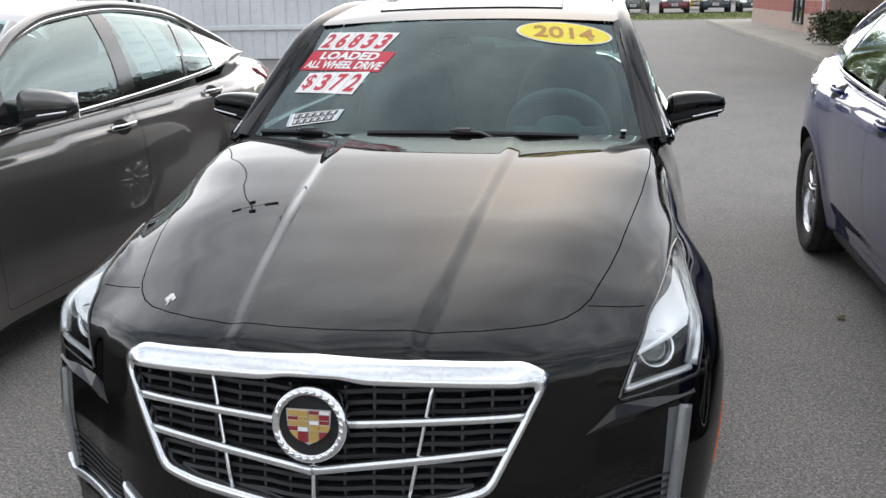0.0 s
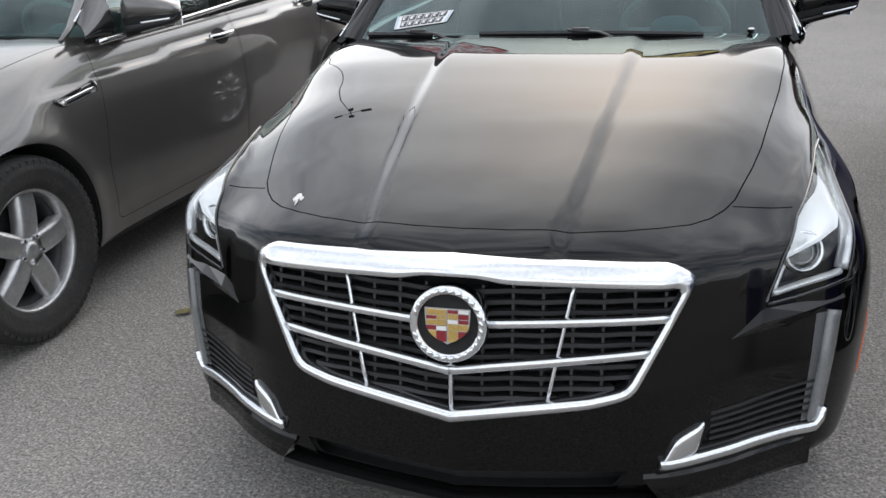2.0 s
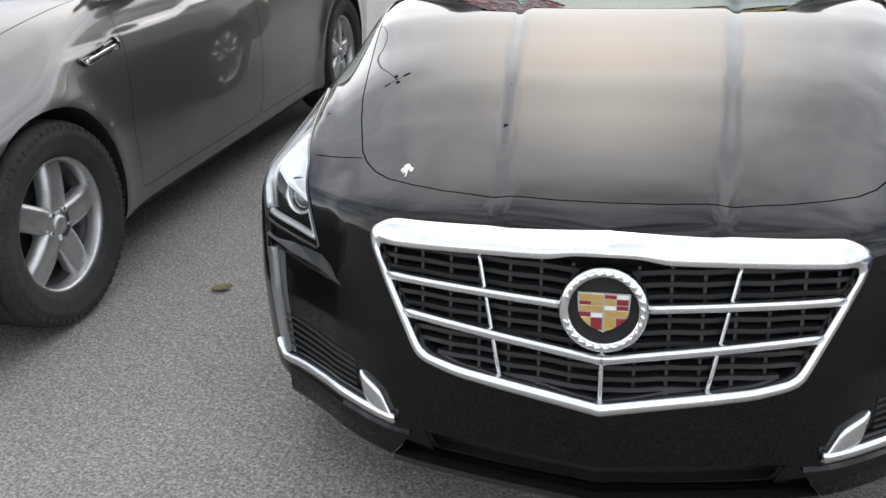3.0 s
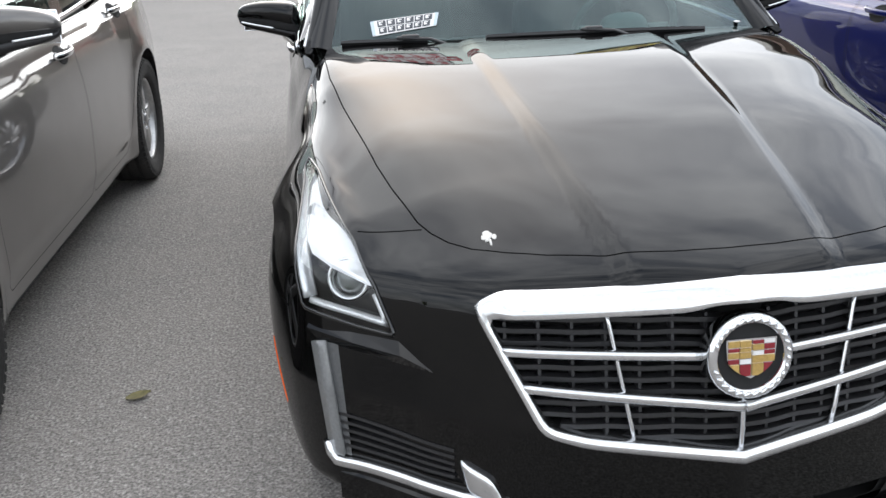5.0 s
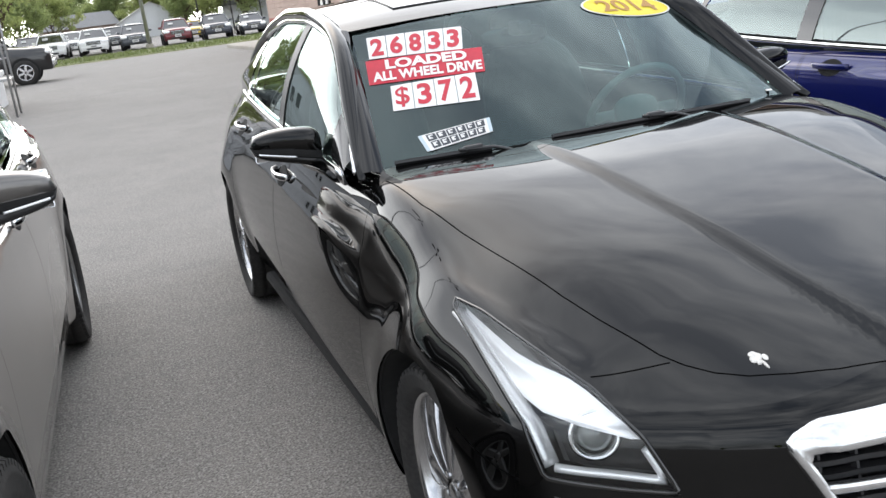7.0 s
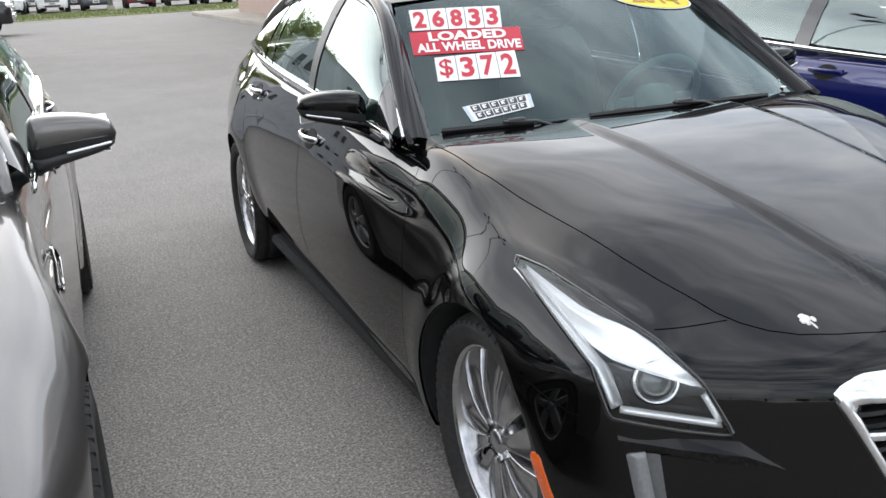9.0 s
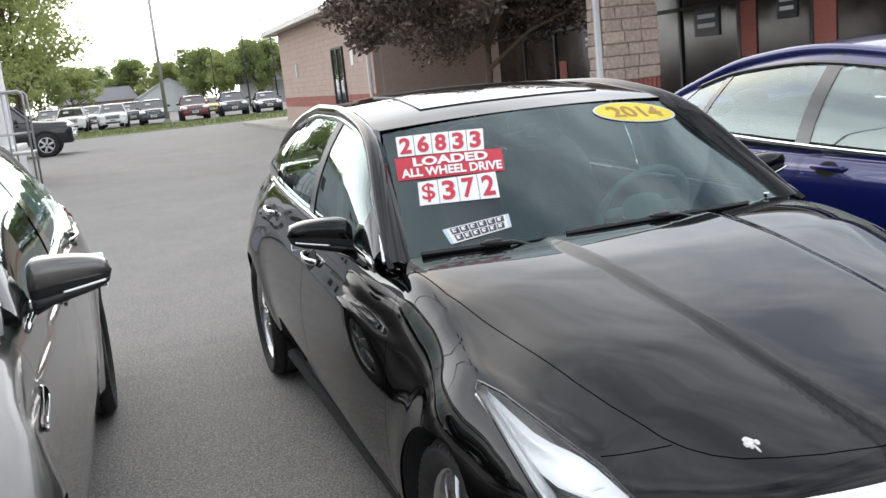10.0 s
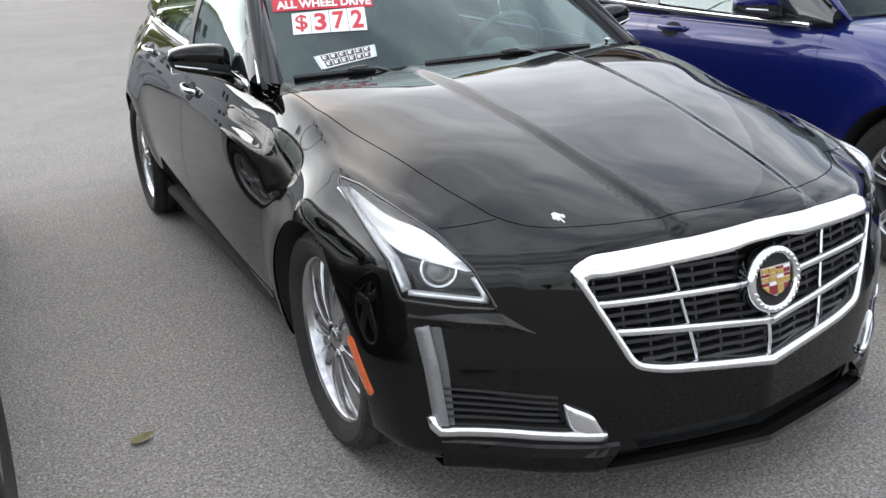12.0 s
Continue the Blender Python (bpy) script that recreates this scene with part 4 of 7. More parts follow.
        part("rear_head_rest", blob_bm(0.12, 0.045, 0.07, (sx * 0.36, 3.62, 1.16), 3.0), M_LEATHER, root)
    part("rear_seat", blob_bm(0.66, 0.12, 0.36, (0, 3.48, 0.80), 3.2, shape=lambda x, y, z: (x, y + 0.25 * (z + 0.3), z)), M_LEATHER, root)
    part("parcel_shelf", box_bm(1.2, 0.55, 0.04, (0, 3.95, 1.02), 0.01), M_TRIMDARK, root)
    wheel_path = [(0.38 + 0.185 * math.cos(a), 1.93 - 0.09 * math.sin(a), 0.93 + 0.16 * math.sin(a)) for a in np.linspace(0, 2 * math.pi, 33)[:-1]]
    part("steering_wheel", join_bm(sweep_bm(wheel_path, ring(0.014, 0.014, 8), side=(0, 1, 0.2), closed=True), blob_bm(0.09, 0.03, 0.06, (0.38, 1.93, 0.93), 2.6), box_bm(0.34, 0.02, 0.035, (0.38, 1.935, 0.93), 0.006), box_bm(0.03, 0.02, 0.13, (0.38, 1.95, 0.87), 0.006)), M_TRIMDARK, root, "", True)
    p = cabin.shield(0.0, 0.86)
    part("rear_view_mirror", blob_bm(0.125, 0.018, 0.035, (0, p[1] + 0.13, p[2] - 0.06), 3.0), M_GLOSSBLACK, root)
    part("mirror_stem", box_bm(0.05, 0.10, 0.05, (0, p[1] + 0.07, p[2] - 0.03), 0.012), M_PLASTIC, root)
    # wheels
    for y, nm in ((shape.axle_f, "front_wheel"), (shape.axle_r, "rear_wheel")):
        for sd in (1, -1):
            wheel(root, nm, sd * (o["track"] + (o.get("rear_out", 0.0) if y > 2 else 0.0)), y, shape.wheel_r, o["rim"], 0.235, o["spokes"], sd, o["alloy"])
    return lens_mesh


def door_handle(root, shape, y, z, mat, length=0.20):
    x = float(shape.on_side(y, z))
    path = [(x + 0.004 + 0.030 * math.sin(math.pi * t) ** 0.5, y - length / 2 + length * t, z + 0.006 * t) for t in np.linspace(0, 1, 14)]
    both_bm("door_handle", sweep_bm(path, ring(0.013, 0.007, 10, 2.5), side=(0, 0, 1)), mat, root, "bright pull handle")
    # dark oval laid flat on the flank: painted shade of the handle hollow
    vs = []
    for a in np.linspace(0, 2 * math.pi, 25)[:-1]:
        for r in (0.02, 0.35, 0.7, 1.0):
            yy, zz = y + 0.068 * r * math.cos(a), z - 0.006 + 0.036 * r * math.sin(a)
            vs.append((float(shape.on_side(yy, zz)) + 0.0015, yy, zz))
    both_sides("handle_recess", vs, grid_faces(24, 4, True), M_INNER, root)


def wing_mirror(root, x0, x1, y, tops, feet, front, back, paint, foot_mat, signal, foot_to):
    """A door mirror from its inner (x0) to its outer end (x1): housing, lower shell, seam, signal strip, arm. tops and feet: heights at both ends; front and back: depths."""
    def loft(lo, hi, grow, n=26, m=24):
        vs = []
        for t in np.linspace(0, 1, n):
            k = max(1 - abs(2 * t - 1) ** (8 if t < 0.5 else 4.5), 0.0) ** 0.32 * 0.97 + 0.03
            zt, zf = tops[0] + (tops[1] - tops[0]) * t + 0.010 * math.sin(3.14 * t), feet[0] + (feet[1] - feet[0]) * t ** 0.8
            yf, yb = y - front * (1 - 0.55 * t ** 1.8), y + back
            zc, yc, hz, hy = (zt + zf) / 2, (yf + yb) / 2, (zt - zf) / 2 * k, (yb - yf) / 2 * k
            for j in range(m):
                a = 2 * math.pi * j / m
                c, s2 = math.cos(a), math.sin(a)
                dy, dz = abs(c) ** 0.62 * (1 if c > 0 else -1), abs(s2) ** 0.62 * (1 if s2 > 0 else -1)
                dz = lo + (hi - lo) * (dz + 1) / 2
                vs.append((x0 + (x1 - x0) * t, yc + hy * dy * grow * (1 - 0.14 * max(-dz, 0)), zc + hz * dz * grow))
        caps = [tuple(range(m))[::-1], tuple((n - 1) * m + i for i in range(m))]
        bm = bm_of(vs, grid_faces(n, m, False, False) + [(i * m + m - 1, i * m, (i + 1) * m, (i + 1) * m + m - 1)[::-1] for i in range(n - 1)] + caps)
        bmesh.ops.recalc_face_normals(bm, faces=bm.faces)
        return bm
    both_bm("mirror_housing", loft(-0.40, 1.0, 1.0), paint, root)
    both_bm("mirror_lower_shell", loft(-1.0, -0.46, 1.0), foot_mat, root, "dark lower shell")
    both_bm("mirror_core", loft(-0.9, 0.8, 0.93), M_INNER, root)
    zm = lambda t: (tops[0] + feet[0]) / 2 + ((tops[1] + feet[1]) / 2 - (tops[0] + feet[0]) / 2) * t
    both_bm("mirror_glass", box_bm((x1 - x0) * 0.84, 0.006, (tops[0] - feet[0]) * 0.66, ((x0 + x1) / 2, y + back * 1.0, zm(0.5)), 0.003, 1), M_CHROME, root, "mirror glass facing back")
    path = [(x0 + (x1 - x0) * t, y - front * (1 - 0.55 * t ** 1.8) - 0.002 + (0.02 if t > 0.96 else 0), zm(t) - 0.43 * (tops[0] - feet[0] + (tops[1] - feet[1] - tops[0] + feet[0]) * t) / 2) for t in np.linspace(0.42, 0.92, 14)]
    both_bm("signal_strip", sweep_bm(path, ring(0.0038, 0.005, 8), side=(0, 0, 1)), signal, root, "slim turn signal strip")
    arm = [(foot_to[0], foot_to[1], foot_to[2]), (foot_to[0] * 0.5 + x0 * 0.5, (foot_to[1] + y) / 2, (foot_to[2] + feet[0]) / 2 + 0.004), (x0 + 0.035, y, feet[0] + 0.022)]
    both_bm("mirror_foot", sweep_bm(arm, ring(0.015, 0.034, 12, 2.6), side=(0, 0, 1)), foot_mat, root)

# ---- the black sedan ----
BLACK_CABIN = Cabin(
    cowl=(0.69, 1.40, 1.53, 0.995, 0.965), header=(0.575, 2.035, 2.085, 1.347, 1.324),
    rear_head=(0.525, 3.72, 3.66, 1.37, 1.325), rear_foot=(0.575, 4.42, 4.30, 1.105, 1.085),
    rail_x=curve((1.52, 0.755), (1.75, 0.69), (2.0, 0.628), (2.2, 0.602), (2.6, 0.580), (3.0, 0.556), (3.4, 0.537), (3.8, 0.545), (4.2, 0.570), (4.35, 0.578)),
    rail_z=curve((1.52, 0.955), (1.75, 1.115), (2.0, 1.285), (2.2, 1.345), (2.6, 1.392), (3.0, 1.395), (3.4, 1.362), (3.8, 1.28), (4.2, 1.13), (4.35, 1.06)),
    belt_x=curve((1.5, 0.775), (2.1, 0.782), (2.65, 0.765), (3.4, 0.727), (3.8, 0.692), (4.1, 0.655), (4.35, 0.60)), belt_z=curve((1.5, 0.945), (2.1, 0.984), (2.65, 1.003), (3.4, 1.035), (3.7, 1.053), (4.35, 1.08)),
    roof_z=curve((2.0, 1.343), (2.3, 1.405), (2.7, 1.440), (3.1, 1.440), (3.5, 1.408), (3.75, 1.365)), bulge=0.006)
HL_VIEW = Vector((-0.62, 0.66, -0.42))
HL_POINTS = [(0.765, 0.840, 0.806), (0.745, 0.745, 0.800), (0.722, 0.615, 0.775), (0.680, 0.43, 0.733), (0.645, 0.333, 0.672), (0.617, 0.276, 0.586), (0.69, 0.333, 0.588), (0.795, 0.418, 0.603), (0.801, 0.47, 0.690), (0.798, 0.62, 0.738), (0.788, 0.735, 0.770), (0.782, 0.828, 0.796)]


def black_sedan():
    S, C = BlackSedan(), BLACK_CABIN
    root = thing("parked_sedan", pose(0, 0, 0), "glossy black sedan with chrome grille and windshield price stickers", "car", "parked cars")
    grille_out = rounded([(-0.05, 0.732), (0.0, 0.730), (0.43, 0.706), (0.482, 0.676), (0.366, 0.440), (0.285, 0.416), (0.0, 0.384), (-0.05, 0.384)], 0.022, 4)
    grille_in = rounded([(-0.05, 0.696), (0.0, 0.696), (0.06, 0.692), (0.105, 0.680), (0.425, 0.664), (0.454, 0.655), (0.352, 0.456), (0.28, 0.438), (0.0, 0.410), (-0.05, 0.410)], 0.018, 4)
    fog_in = [(0.742, 0.405), (0.53, 0.352), (0.506, 0.308), (0.735, 0.305)]
    mouth = [(-0.05, 0.262), (0.36, 0.262), (0.33, 0.205), (-0.05, 0.198)]
    hl = [flat(Vector(p), HL_VIEW) for p in HL_POINTS]
    hood = [(-0.02, 0.172), (0.0, 0.172), (0.10, 0.176), (0.19, 0.188), (0.33, 0.229), (0.40, 0.26), (0.46, 0.295), (0.50, 0.333), (0.53, 0.376), (0.552, 0.42), (0.592, 0.555), (0.615, 0.65), (0.648, 0.84), (0.675, 1.0), (0.700, 1.19), (0.712, 1.43), (0.64, 1.41), (0.4, 1.345), (0.0, 1.308), (-0.02, 1.308)]
    front_door = rounded([(1.44, 1.1), (1.435, 0.86), (1.37, 0.60), (1.385, 0.36), (1.42, 0.24), (2.50, 0.24), (2.53, 0.6), (2.52, 1.1)], 0.03, 3)
    rear_door = rounded([(2.532, 1.12), (2.542, 0.6), (2.512, 0.24), (3.28, 0.24), (3.37, 0.42), (3.52, 0.68), (3.62, 0.86), (3.66, 1.12)], 0.04, 3)
    o = dict(
        fine=0.02, dx=0.02, quarter=3.7, body_label="deep gloss black paint with light dust",
        holes=[(grille_in, "front"), (fog_in, "front"), (mouth, "front")],
        lenses=[("headlight", hl, HL_VIEW)],
        panels=[("hood", hood, "top"), ("front_door", front_door, "side"), ("rear_door", rear_door, "side")],
        grooves=[([(0.545, 0.396), (0.60, 0.42), (0.672, 0.452)], "top", 0.003), ([(0.46, 0.588), (0.53, 0.600), (0.645, 0.622)], "side", 0.004)],
        rail_span=(1.50, 4.30),
        panes=[("front_side_window", 1.70, 2.48, 1.80, 2.46, 0.03, 0.93, M_TINT), ("rear_side_window", 2.57, 3.36, 2.55, 3.28, 0.03, 0.93, M_TINT), ("quarter_window", 3.39, 3.56, 3.31, 3.44, 0.05, 0.90, M_TINT),
               ("mirror_sail", 1.545, 1.70, 1.60, 1.80, 0.0, 0.95, M_GLOSSBLACK), ("door_pillar", 2.48, 2.57, 2.46, 2.55, 0.0, 0.97, M_PLASTIC), ("quarter_pillar", 3.36, 3.39, 3.28, 3.31, 0.0, 0.97, M_GLOSSBLACK), ("rear_pillar", 3.56, 4.33, 3.44, 4.33, -0.05, 1.0, None)],
        trims=[("belt_moulding", (1.60, 3.66), 0.012, M_CHROME, (0.024, 0.009)), ("upper_moulding", (1.54, 3.62), 0.94, M_CHROME, (0.009, 0.007))],
        track=0.724, rear_out=0.012, rim=0.240, spokes=(10, "blade"), alloy=M_ALLOY)
    lens = sedan(root, S, C, M_BLACK, o)

    def at_front(x, z, off=0.0):
        return (x, float(S.on_front(abs(x), z)) - off, z)
    # grille: chrome surround, bars, slats
    go, gi = [p for p in grille_out if p[0] > -0.02], [p for p in grille_in if p[0] > -0.02]
    go, gi = [(0.0, 0.730)] + [p for p in go if p[0] > 0.001] + [(0.0, 0.384)], [(0.0, 0.696)] + [p for p in gi if p[0] > 0.001] + [(0.0, 0.410)]
    n = 70
    a, b = resample(go, n, False), resample(gi, n, False)
    a = np.concatenate((a, (a * (-1, 1))[::-1][1:-1]))
    b = np.concatenate((b, (b * (-1, 1))[::-1][1:-1]))
    ya, yb = S.on_front(np.abs(a[:, 0]), a[:, 1]), S.on_front(np.abs(b[:, 0]), b[:, 1])
    rows = []
    for (p, y1), (q, y2) in zip(zip(a, ya), zip(b, yb)):
        for t, off in ((0.0, -0.004), (0.02, 0.007), (0.14, 0.014), (0.55, 0.013), (0.88, 0.010), (1.0, 0.002), (1.0, -0.035)):
            top = float(sstep(0.60, 0.70, p[1])) * float(sstep(0.49, 0.44, abs(p[0])))
            rows.append((p[0] + (q[0] - p[0]) * t, y1 + (y2 - y1) * t - off - top * 0.026 * (t if t < 0.9 else 0.8) * (off > 0.001), p[1] + (q[1] - p[1]) * t))
    part("grille_surround", mesh_of("grille_surround", rows, grid_faces(len(a), 7, True, True)), M_SATIN, root, "bright chrome grille surround")
    back = [(x, float(S.on_front(abs(x), z)) + 0.075, z) for x in np.linspace(-0.47, 0.47, 25) for z in np.linspace(0.39, 0.70, 6)]
    part("grille_back", mesh_of("grille_back", back, grid_faces(25, 6)), M_INNER, root)

    def left_edge(z):
        pts = sorted([(p[1], p[0]) for p in gi if p[0] > 0.27])
        return float(np.interp(z, [p[0] for p in pts], [p[1] for p in pts]))
    for z0, z1, gap in ((0.598, 0.592, 0.076), (0.530, 0.498, 0.0)):
        for sg in (-1, 1):
            xe = left_edge(z0) + 0.004
            path = [at_front(sg * x, z1 + (z0 - z1) * (x / xe), 0.002) for x in np.linspace(gap, xe, 18)]
            part("grille_bar", sweep_bm(path, ring(0.0095, 0.009, 10, 3), side=(0, 0, 1)), M_SATIN, root, "", True)
    for (x0, z0), (x1, z1) in (((0.243, 0.674), (0.195, 0.428)), ((-0.243, 0.674), (-0.195, 0.428)), ((0, 0.525), (0, 0.408))):
        path = [at_front(x0 + (x1 - x0) * t, z0 + (z1 - z0) * t, -0.010) for t in np.linspace(0, 1, 10)]
        part("grille_post", sweep_bm(path, ring(0.0042, 0.006, 8, 3), side=(1, 0, 0)), M_SATIN, root, "", True)
    z = 0.425
    while z < 0.672:
        xe = (left_edge(z) if z > 0.44 else 0.30) + 0.004
        wave = 0.002
        path = [(x, float(S.on_front(abs(x), z)) + 0.030 + wave * math.cos(x * 54), z) for x in np.linspace(-xe, xe, 61)]
        part("grille_slat", sweep_bm(path, [(-0.0065, -0.012), (0.004, -0.012), (0.0065, 0.012), (-0.003, 0.012)], side=(0, 0, 1)), M_PLASTIC, root, "", False)
        z += 0.0225
    for x in np.linspace(-0.42, 0.42, 15):
        zt = 0.66 if abs(x) < 0.42 else 0.64
        zl = 0.42 if abs(x) < 0.30 else 0.44 + (abs(x) - 0.30) * 1.3
        path = [at_front(float(x), zl + (zt - zl) * t, -0.034) for t in np.linspace(0, 1, 8)]
        part("grille_rib", sweep_bm(path, ring(0.004, 0.012, 6, 4), side=(1, 0, 0)), M_PLASTIC, root, "", False)
    # round badge: wreath ring, dark disc and shield with coloured blocks
    bc = Vector(at_front(0.0, 0.600, 0.016))
    tilt = Matrix.Translation(bc) @ Matrix.Rotation(radians(-8), 4, "X")
    bm = lathe_bm([(0.060, 0.004), (0.062, -0.008), (0.066, -0.012), (0.074, -0.012), (0.079, -0.008), (0.082, 0.002), (0.080, 0.03)], 56, "y")
    bmesh.ops.transform(bm, matrix=tilt, verts=bm.verts)
    wreath = part("badge_ring", bm, M_CHROME, root, "chrome wreath ring", True)
    for i in range(26):
        ang = radians(-70 + 320 * i / 25 - 90)
        leaf = blob_bm(0.0085, 0.0035, 0.0040, (0, 0, 0), 2.0, 8, 5)
        bmesh.ops.transform(leaf, matrix=tilt @ Matrix.Rotation(-ang, 4, "Y") @ Matrix.Translation((0.070, -0.0125, 0)) @ Matrix.Rotation(radians(60), 4, "Y"), verts=leaf.verts)
        part("wreath_leaf", leaf, M_CHROME, wreath, "", True)
    bm = lathe_bm([(0, 0.0), (0.061, 0.0), (0.061, 0.02), (0, 0.02)], 40, "y")
    bmesh.ops.transform(bm, matrix=tilt, verts=bm.verts)
    part("badge_disc", bm, M_INNER, root)

    def crest(x0, x1, z0, z1, mat, name, front=-0.006, label=""):
        """A block of the shield, clipped to its outline."""
        def half(zz):
            return 0.043 if zz > 0.0 else 0.043 * max(0.0, 1 - (max(-zz - 0.004, 0) / 0.032) ** 1.7) ** 0.6
        pts = []
        for k in range(7):
            zz = z1 + (z0 - z1) * k / 6
            h = half(zz) * (1.0 - 0.10 * max(0.02 - zz, 0) / 0.05)
            pts.append((max(-h, min(h, x0)), max(-h, min(h, x1)), zz))
        vs = []
        for l, r, zz in pts:
            bow = -0.004 * (1 - ((l + r) / 0.09) ** 2)
            vs += [(l, front + bow, zz), (r, front + bow, zz), (l, front + 0.006, zz), (r, front + 0.006, zz)]
        fs = []
        for k in range(6):
            i = 4 * k
            fs += [(i, i + 1, i + 5, i + 4), (i + 2, i, i + 4, i + 6), (i + 1, i + 3, i + 7, i + 5)]
        fs += [(0, 2, 3, 1), (24, 25, 27, 26)]
        vs = [tilt @ Vector((v[0] * 1.1, v[1], v[2] * 1.08 + 0.002)) for v in vs]
        part(name, mesh_of(name, vs, fs, None, False), mat, root, label)
    crest(-0.046, 0.046, -0.040, 0.030, M_CHROME, "shield_plate", -0.004, "chrome shield plate")
    for z1, z0, code in ((0.027, 0.016, "gg"), (0.0145, 0.0085, "mg"), (0.007, -0.003, "gg"), (-0.0045, -0.0125, "mw"), (-0.014, -0.034, "gm")):
        for j, ch in enumerate(code):
            w = 0.0195
            crest(-0.0405 + j * w + 0.001, -0.0405 + (j + 1) * w, z0, z1, {"g": M_GOLD, "m": M_MAROON, "w": M_WHITE}[ch], "enamel_block", -0.0075)
    for z1, z0, code in ((0.027, 0.021, "mw"), (0.0195, 0.010, "gm"), (0.0085, 0.0015, "wm"), (0.0, -0.012, "gg"), (-0.0135, -0.034, "gm")):
        for j, ch in enumerate(code):
            w = 0.0195
            crest(0.0005 + j * w + 0.001, 0.0005 + (j + 1) * w, z0, z1, {"g": M_GOLD, "m": M_MAROON, "w": M_WHITE}[ch], "enamel_block", -0.0075)
    # headlights
    for (outer, inner), sg in zip(lens["headlight"], (1, -1)):
        hroot = part("headlight", inner, M_LAMPGREY, root, "swept-back headlight with bright upper reflector")
        lensob = part("lens", outer, M_LENS, hroot, "clear lens")
        lensob.visible_shadow = False

        def hp(u, v, depth):
            """A point in the lamp: u from its inner (0) to its outer (1) edge, v from its foot (0) to its tip (1)."""
            ie = np.array([np.interp(v, [0, 0.25, 0.45, 0.75, 1], [HL_POINTS[i][k] for i in (5, 4, 3, 2, 0)]) for k in range(3)])
            oe = np.array([np.interp(v, [0, 0.25, 0.5, 0.8, 1], [HL_POINTS[i][k] for i in (7, 8, 9, 10, 11)]) for k in range(3)])
            p = ie + (oe - ie) * u
            f = S.settle(np.array([[0.25, p[1] + 0.5, 0.35]]), np.array([p + (p - np.array([0.25, p[1] + 0.5, 0.35])) * 0.3]))[0]
            nn = S.normal(f[None])[0]
            f = f - nn * depth
            return (f[0] * sg, f[1], f[2])
        vv = (0.23, 0.27, 0.32, 0.385, 0.47, 0.53, 0.57, 0.61, 0.68, 0.78, 0.88, 0.97)
        ul = (0.02, 0.01, 0.01, 0.01, 0.02, 0.03, 0.10, 0.24, 0.36, 0.38, 0.34, 0.20)
        ur = (0.12, 0.46, 0.70, 0.80, 0.82, 0.82, 0.82, 0.82, 0.82, 0.82, 0.82, 0.82)
        refl = [hp(a + (b - a) * k, v, 0.012 + 0.010 * math.sin(3.1 * k)) for v, a, b in zip(vv, ul, ur) for k in np.linspace(0, 1, 7)]
        part("upper_reflector", mesh_of("upper_reflector", refl, grid_faces(12, 7)), M_LAMPWHITE, hroot, "silver-white reflector")
        guide = [hp(0.90, v, 0.010) for v in np.linspace(0.06, 0.98, 24)]
        part("light_guide", sweep_bm(guide, ring(0.015, 0.006, 8), side=(sg, 0, 0)), M_LIGHTGUIDE, hroot, "", True)
        foot = [hp(0.05, v, 0.008) for v in np.linspace(0.20, 0.07, 6)] + [hp(u, 0.05, 0.008) for u in np.linspace(0.06, 0.88, 14)]
        part("light_strip", sweep_bm(foot, ring(0.008, 0.008, 8), side=(0, 0, 1)), M_LAMPWHITE, hroot, "", True)
        c = Vector(hp(0.42, 0.215, 0.048))
        aim = Matrix.Translation(c) @ Matrix.Rotation(radians(24 * sg), 4, "Z") @ Matrix.Rotation(radians(-14), 4, "X")
        for nm, prof, mt in (("projector_ring", [(0.034, -0.002), (0.037, -0.010), (0.044, -0.012), (0.048, 0.0), (0.048, 0.03)], M_CHROME), ("projector_lens", [(0, -0.014), (0.016, -0.011), (0.028, -0.004), (0.035, 0.008)], M_PROJECTOR)):
            bm = lathe_bm(prof, 36, "y")
            bmesh.ops.transform(bm, matrix=aim, verts=bm.verts)
            part(nm, bm, mt, hroot, "", True)
        bezel = [hp(u, v, 0.062 - 0.02 * (v > 0.25)) for v in (0.03, 0.10, 0.18, 0.26, 0.33) for u in np.linspace(0.06, 0.86, 9)]
        part("bezel", mesh_of("bezel", bezel, grid_faces(5, 9)), M_BEZEL, hroot, "dark bezel round the projector")
        edge = resample(HL_POINTS, 90)
        core = np.stack([np.full(90, 0.25), edge[:, 1] + 0.5, np.full(90, 0.35)], 1)
        pts = [(f[0] * sg, f[1], f[2]) for f in S.settle(core, edge + (edge - core) * 0.3)]
        part("gasket", sweep_bm(pts, ring(0.0055, 0.003, 6), side=lambda i: (0, 0, 1), closed=True), M_GLOSSBLACK, hroot, "", True)
    # wedge facet under each lamp
    vs = [at_front(0.790, 0.566, 0.010), at_front(0.70, 0.562, 0.022), at_front(0.612, 0.558, 0.020), at_front(0.552, 0.533, 0.001), at_front(0.66, 0.535, 0.001), at_front(0.77, 0.545, 0.001), at_front(0.785, 0.575, -0.004), at_front(0.70, 0.577, -0.004), at_front(0.612, 0.582, -0.004)]
    both_sides("lamp_brow", vs, [(0, 1, 4, 5), (1, 2, 3, 4), (0, 6, 7, 1), (1, 7, 8, 2), (2, 8, 3)], M_BLACK, root, "", False)
    # daytime lamps, fog recess, chrome strips
    path = [at_front(0.766 - 0.022 * t, 0.545 - 0.25 * t, 0.004) for t in np.linspace(0, 1, 24)]
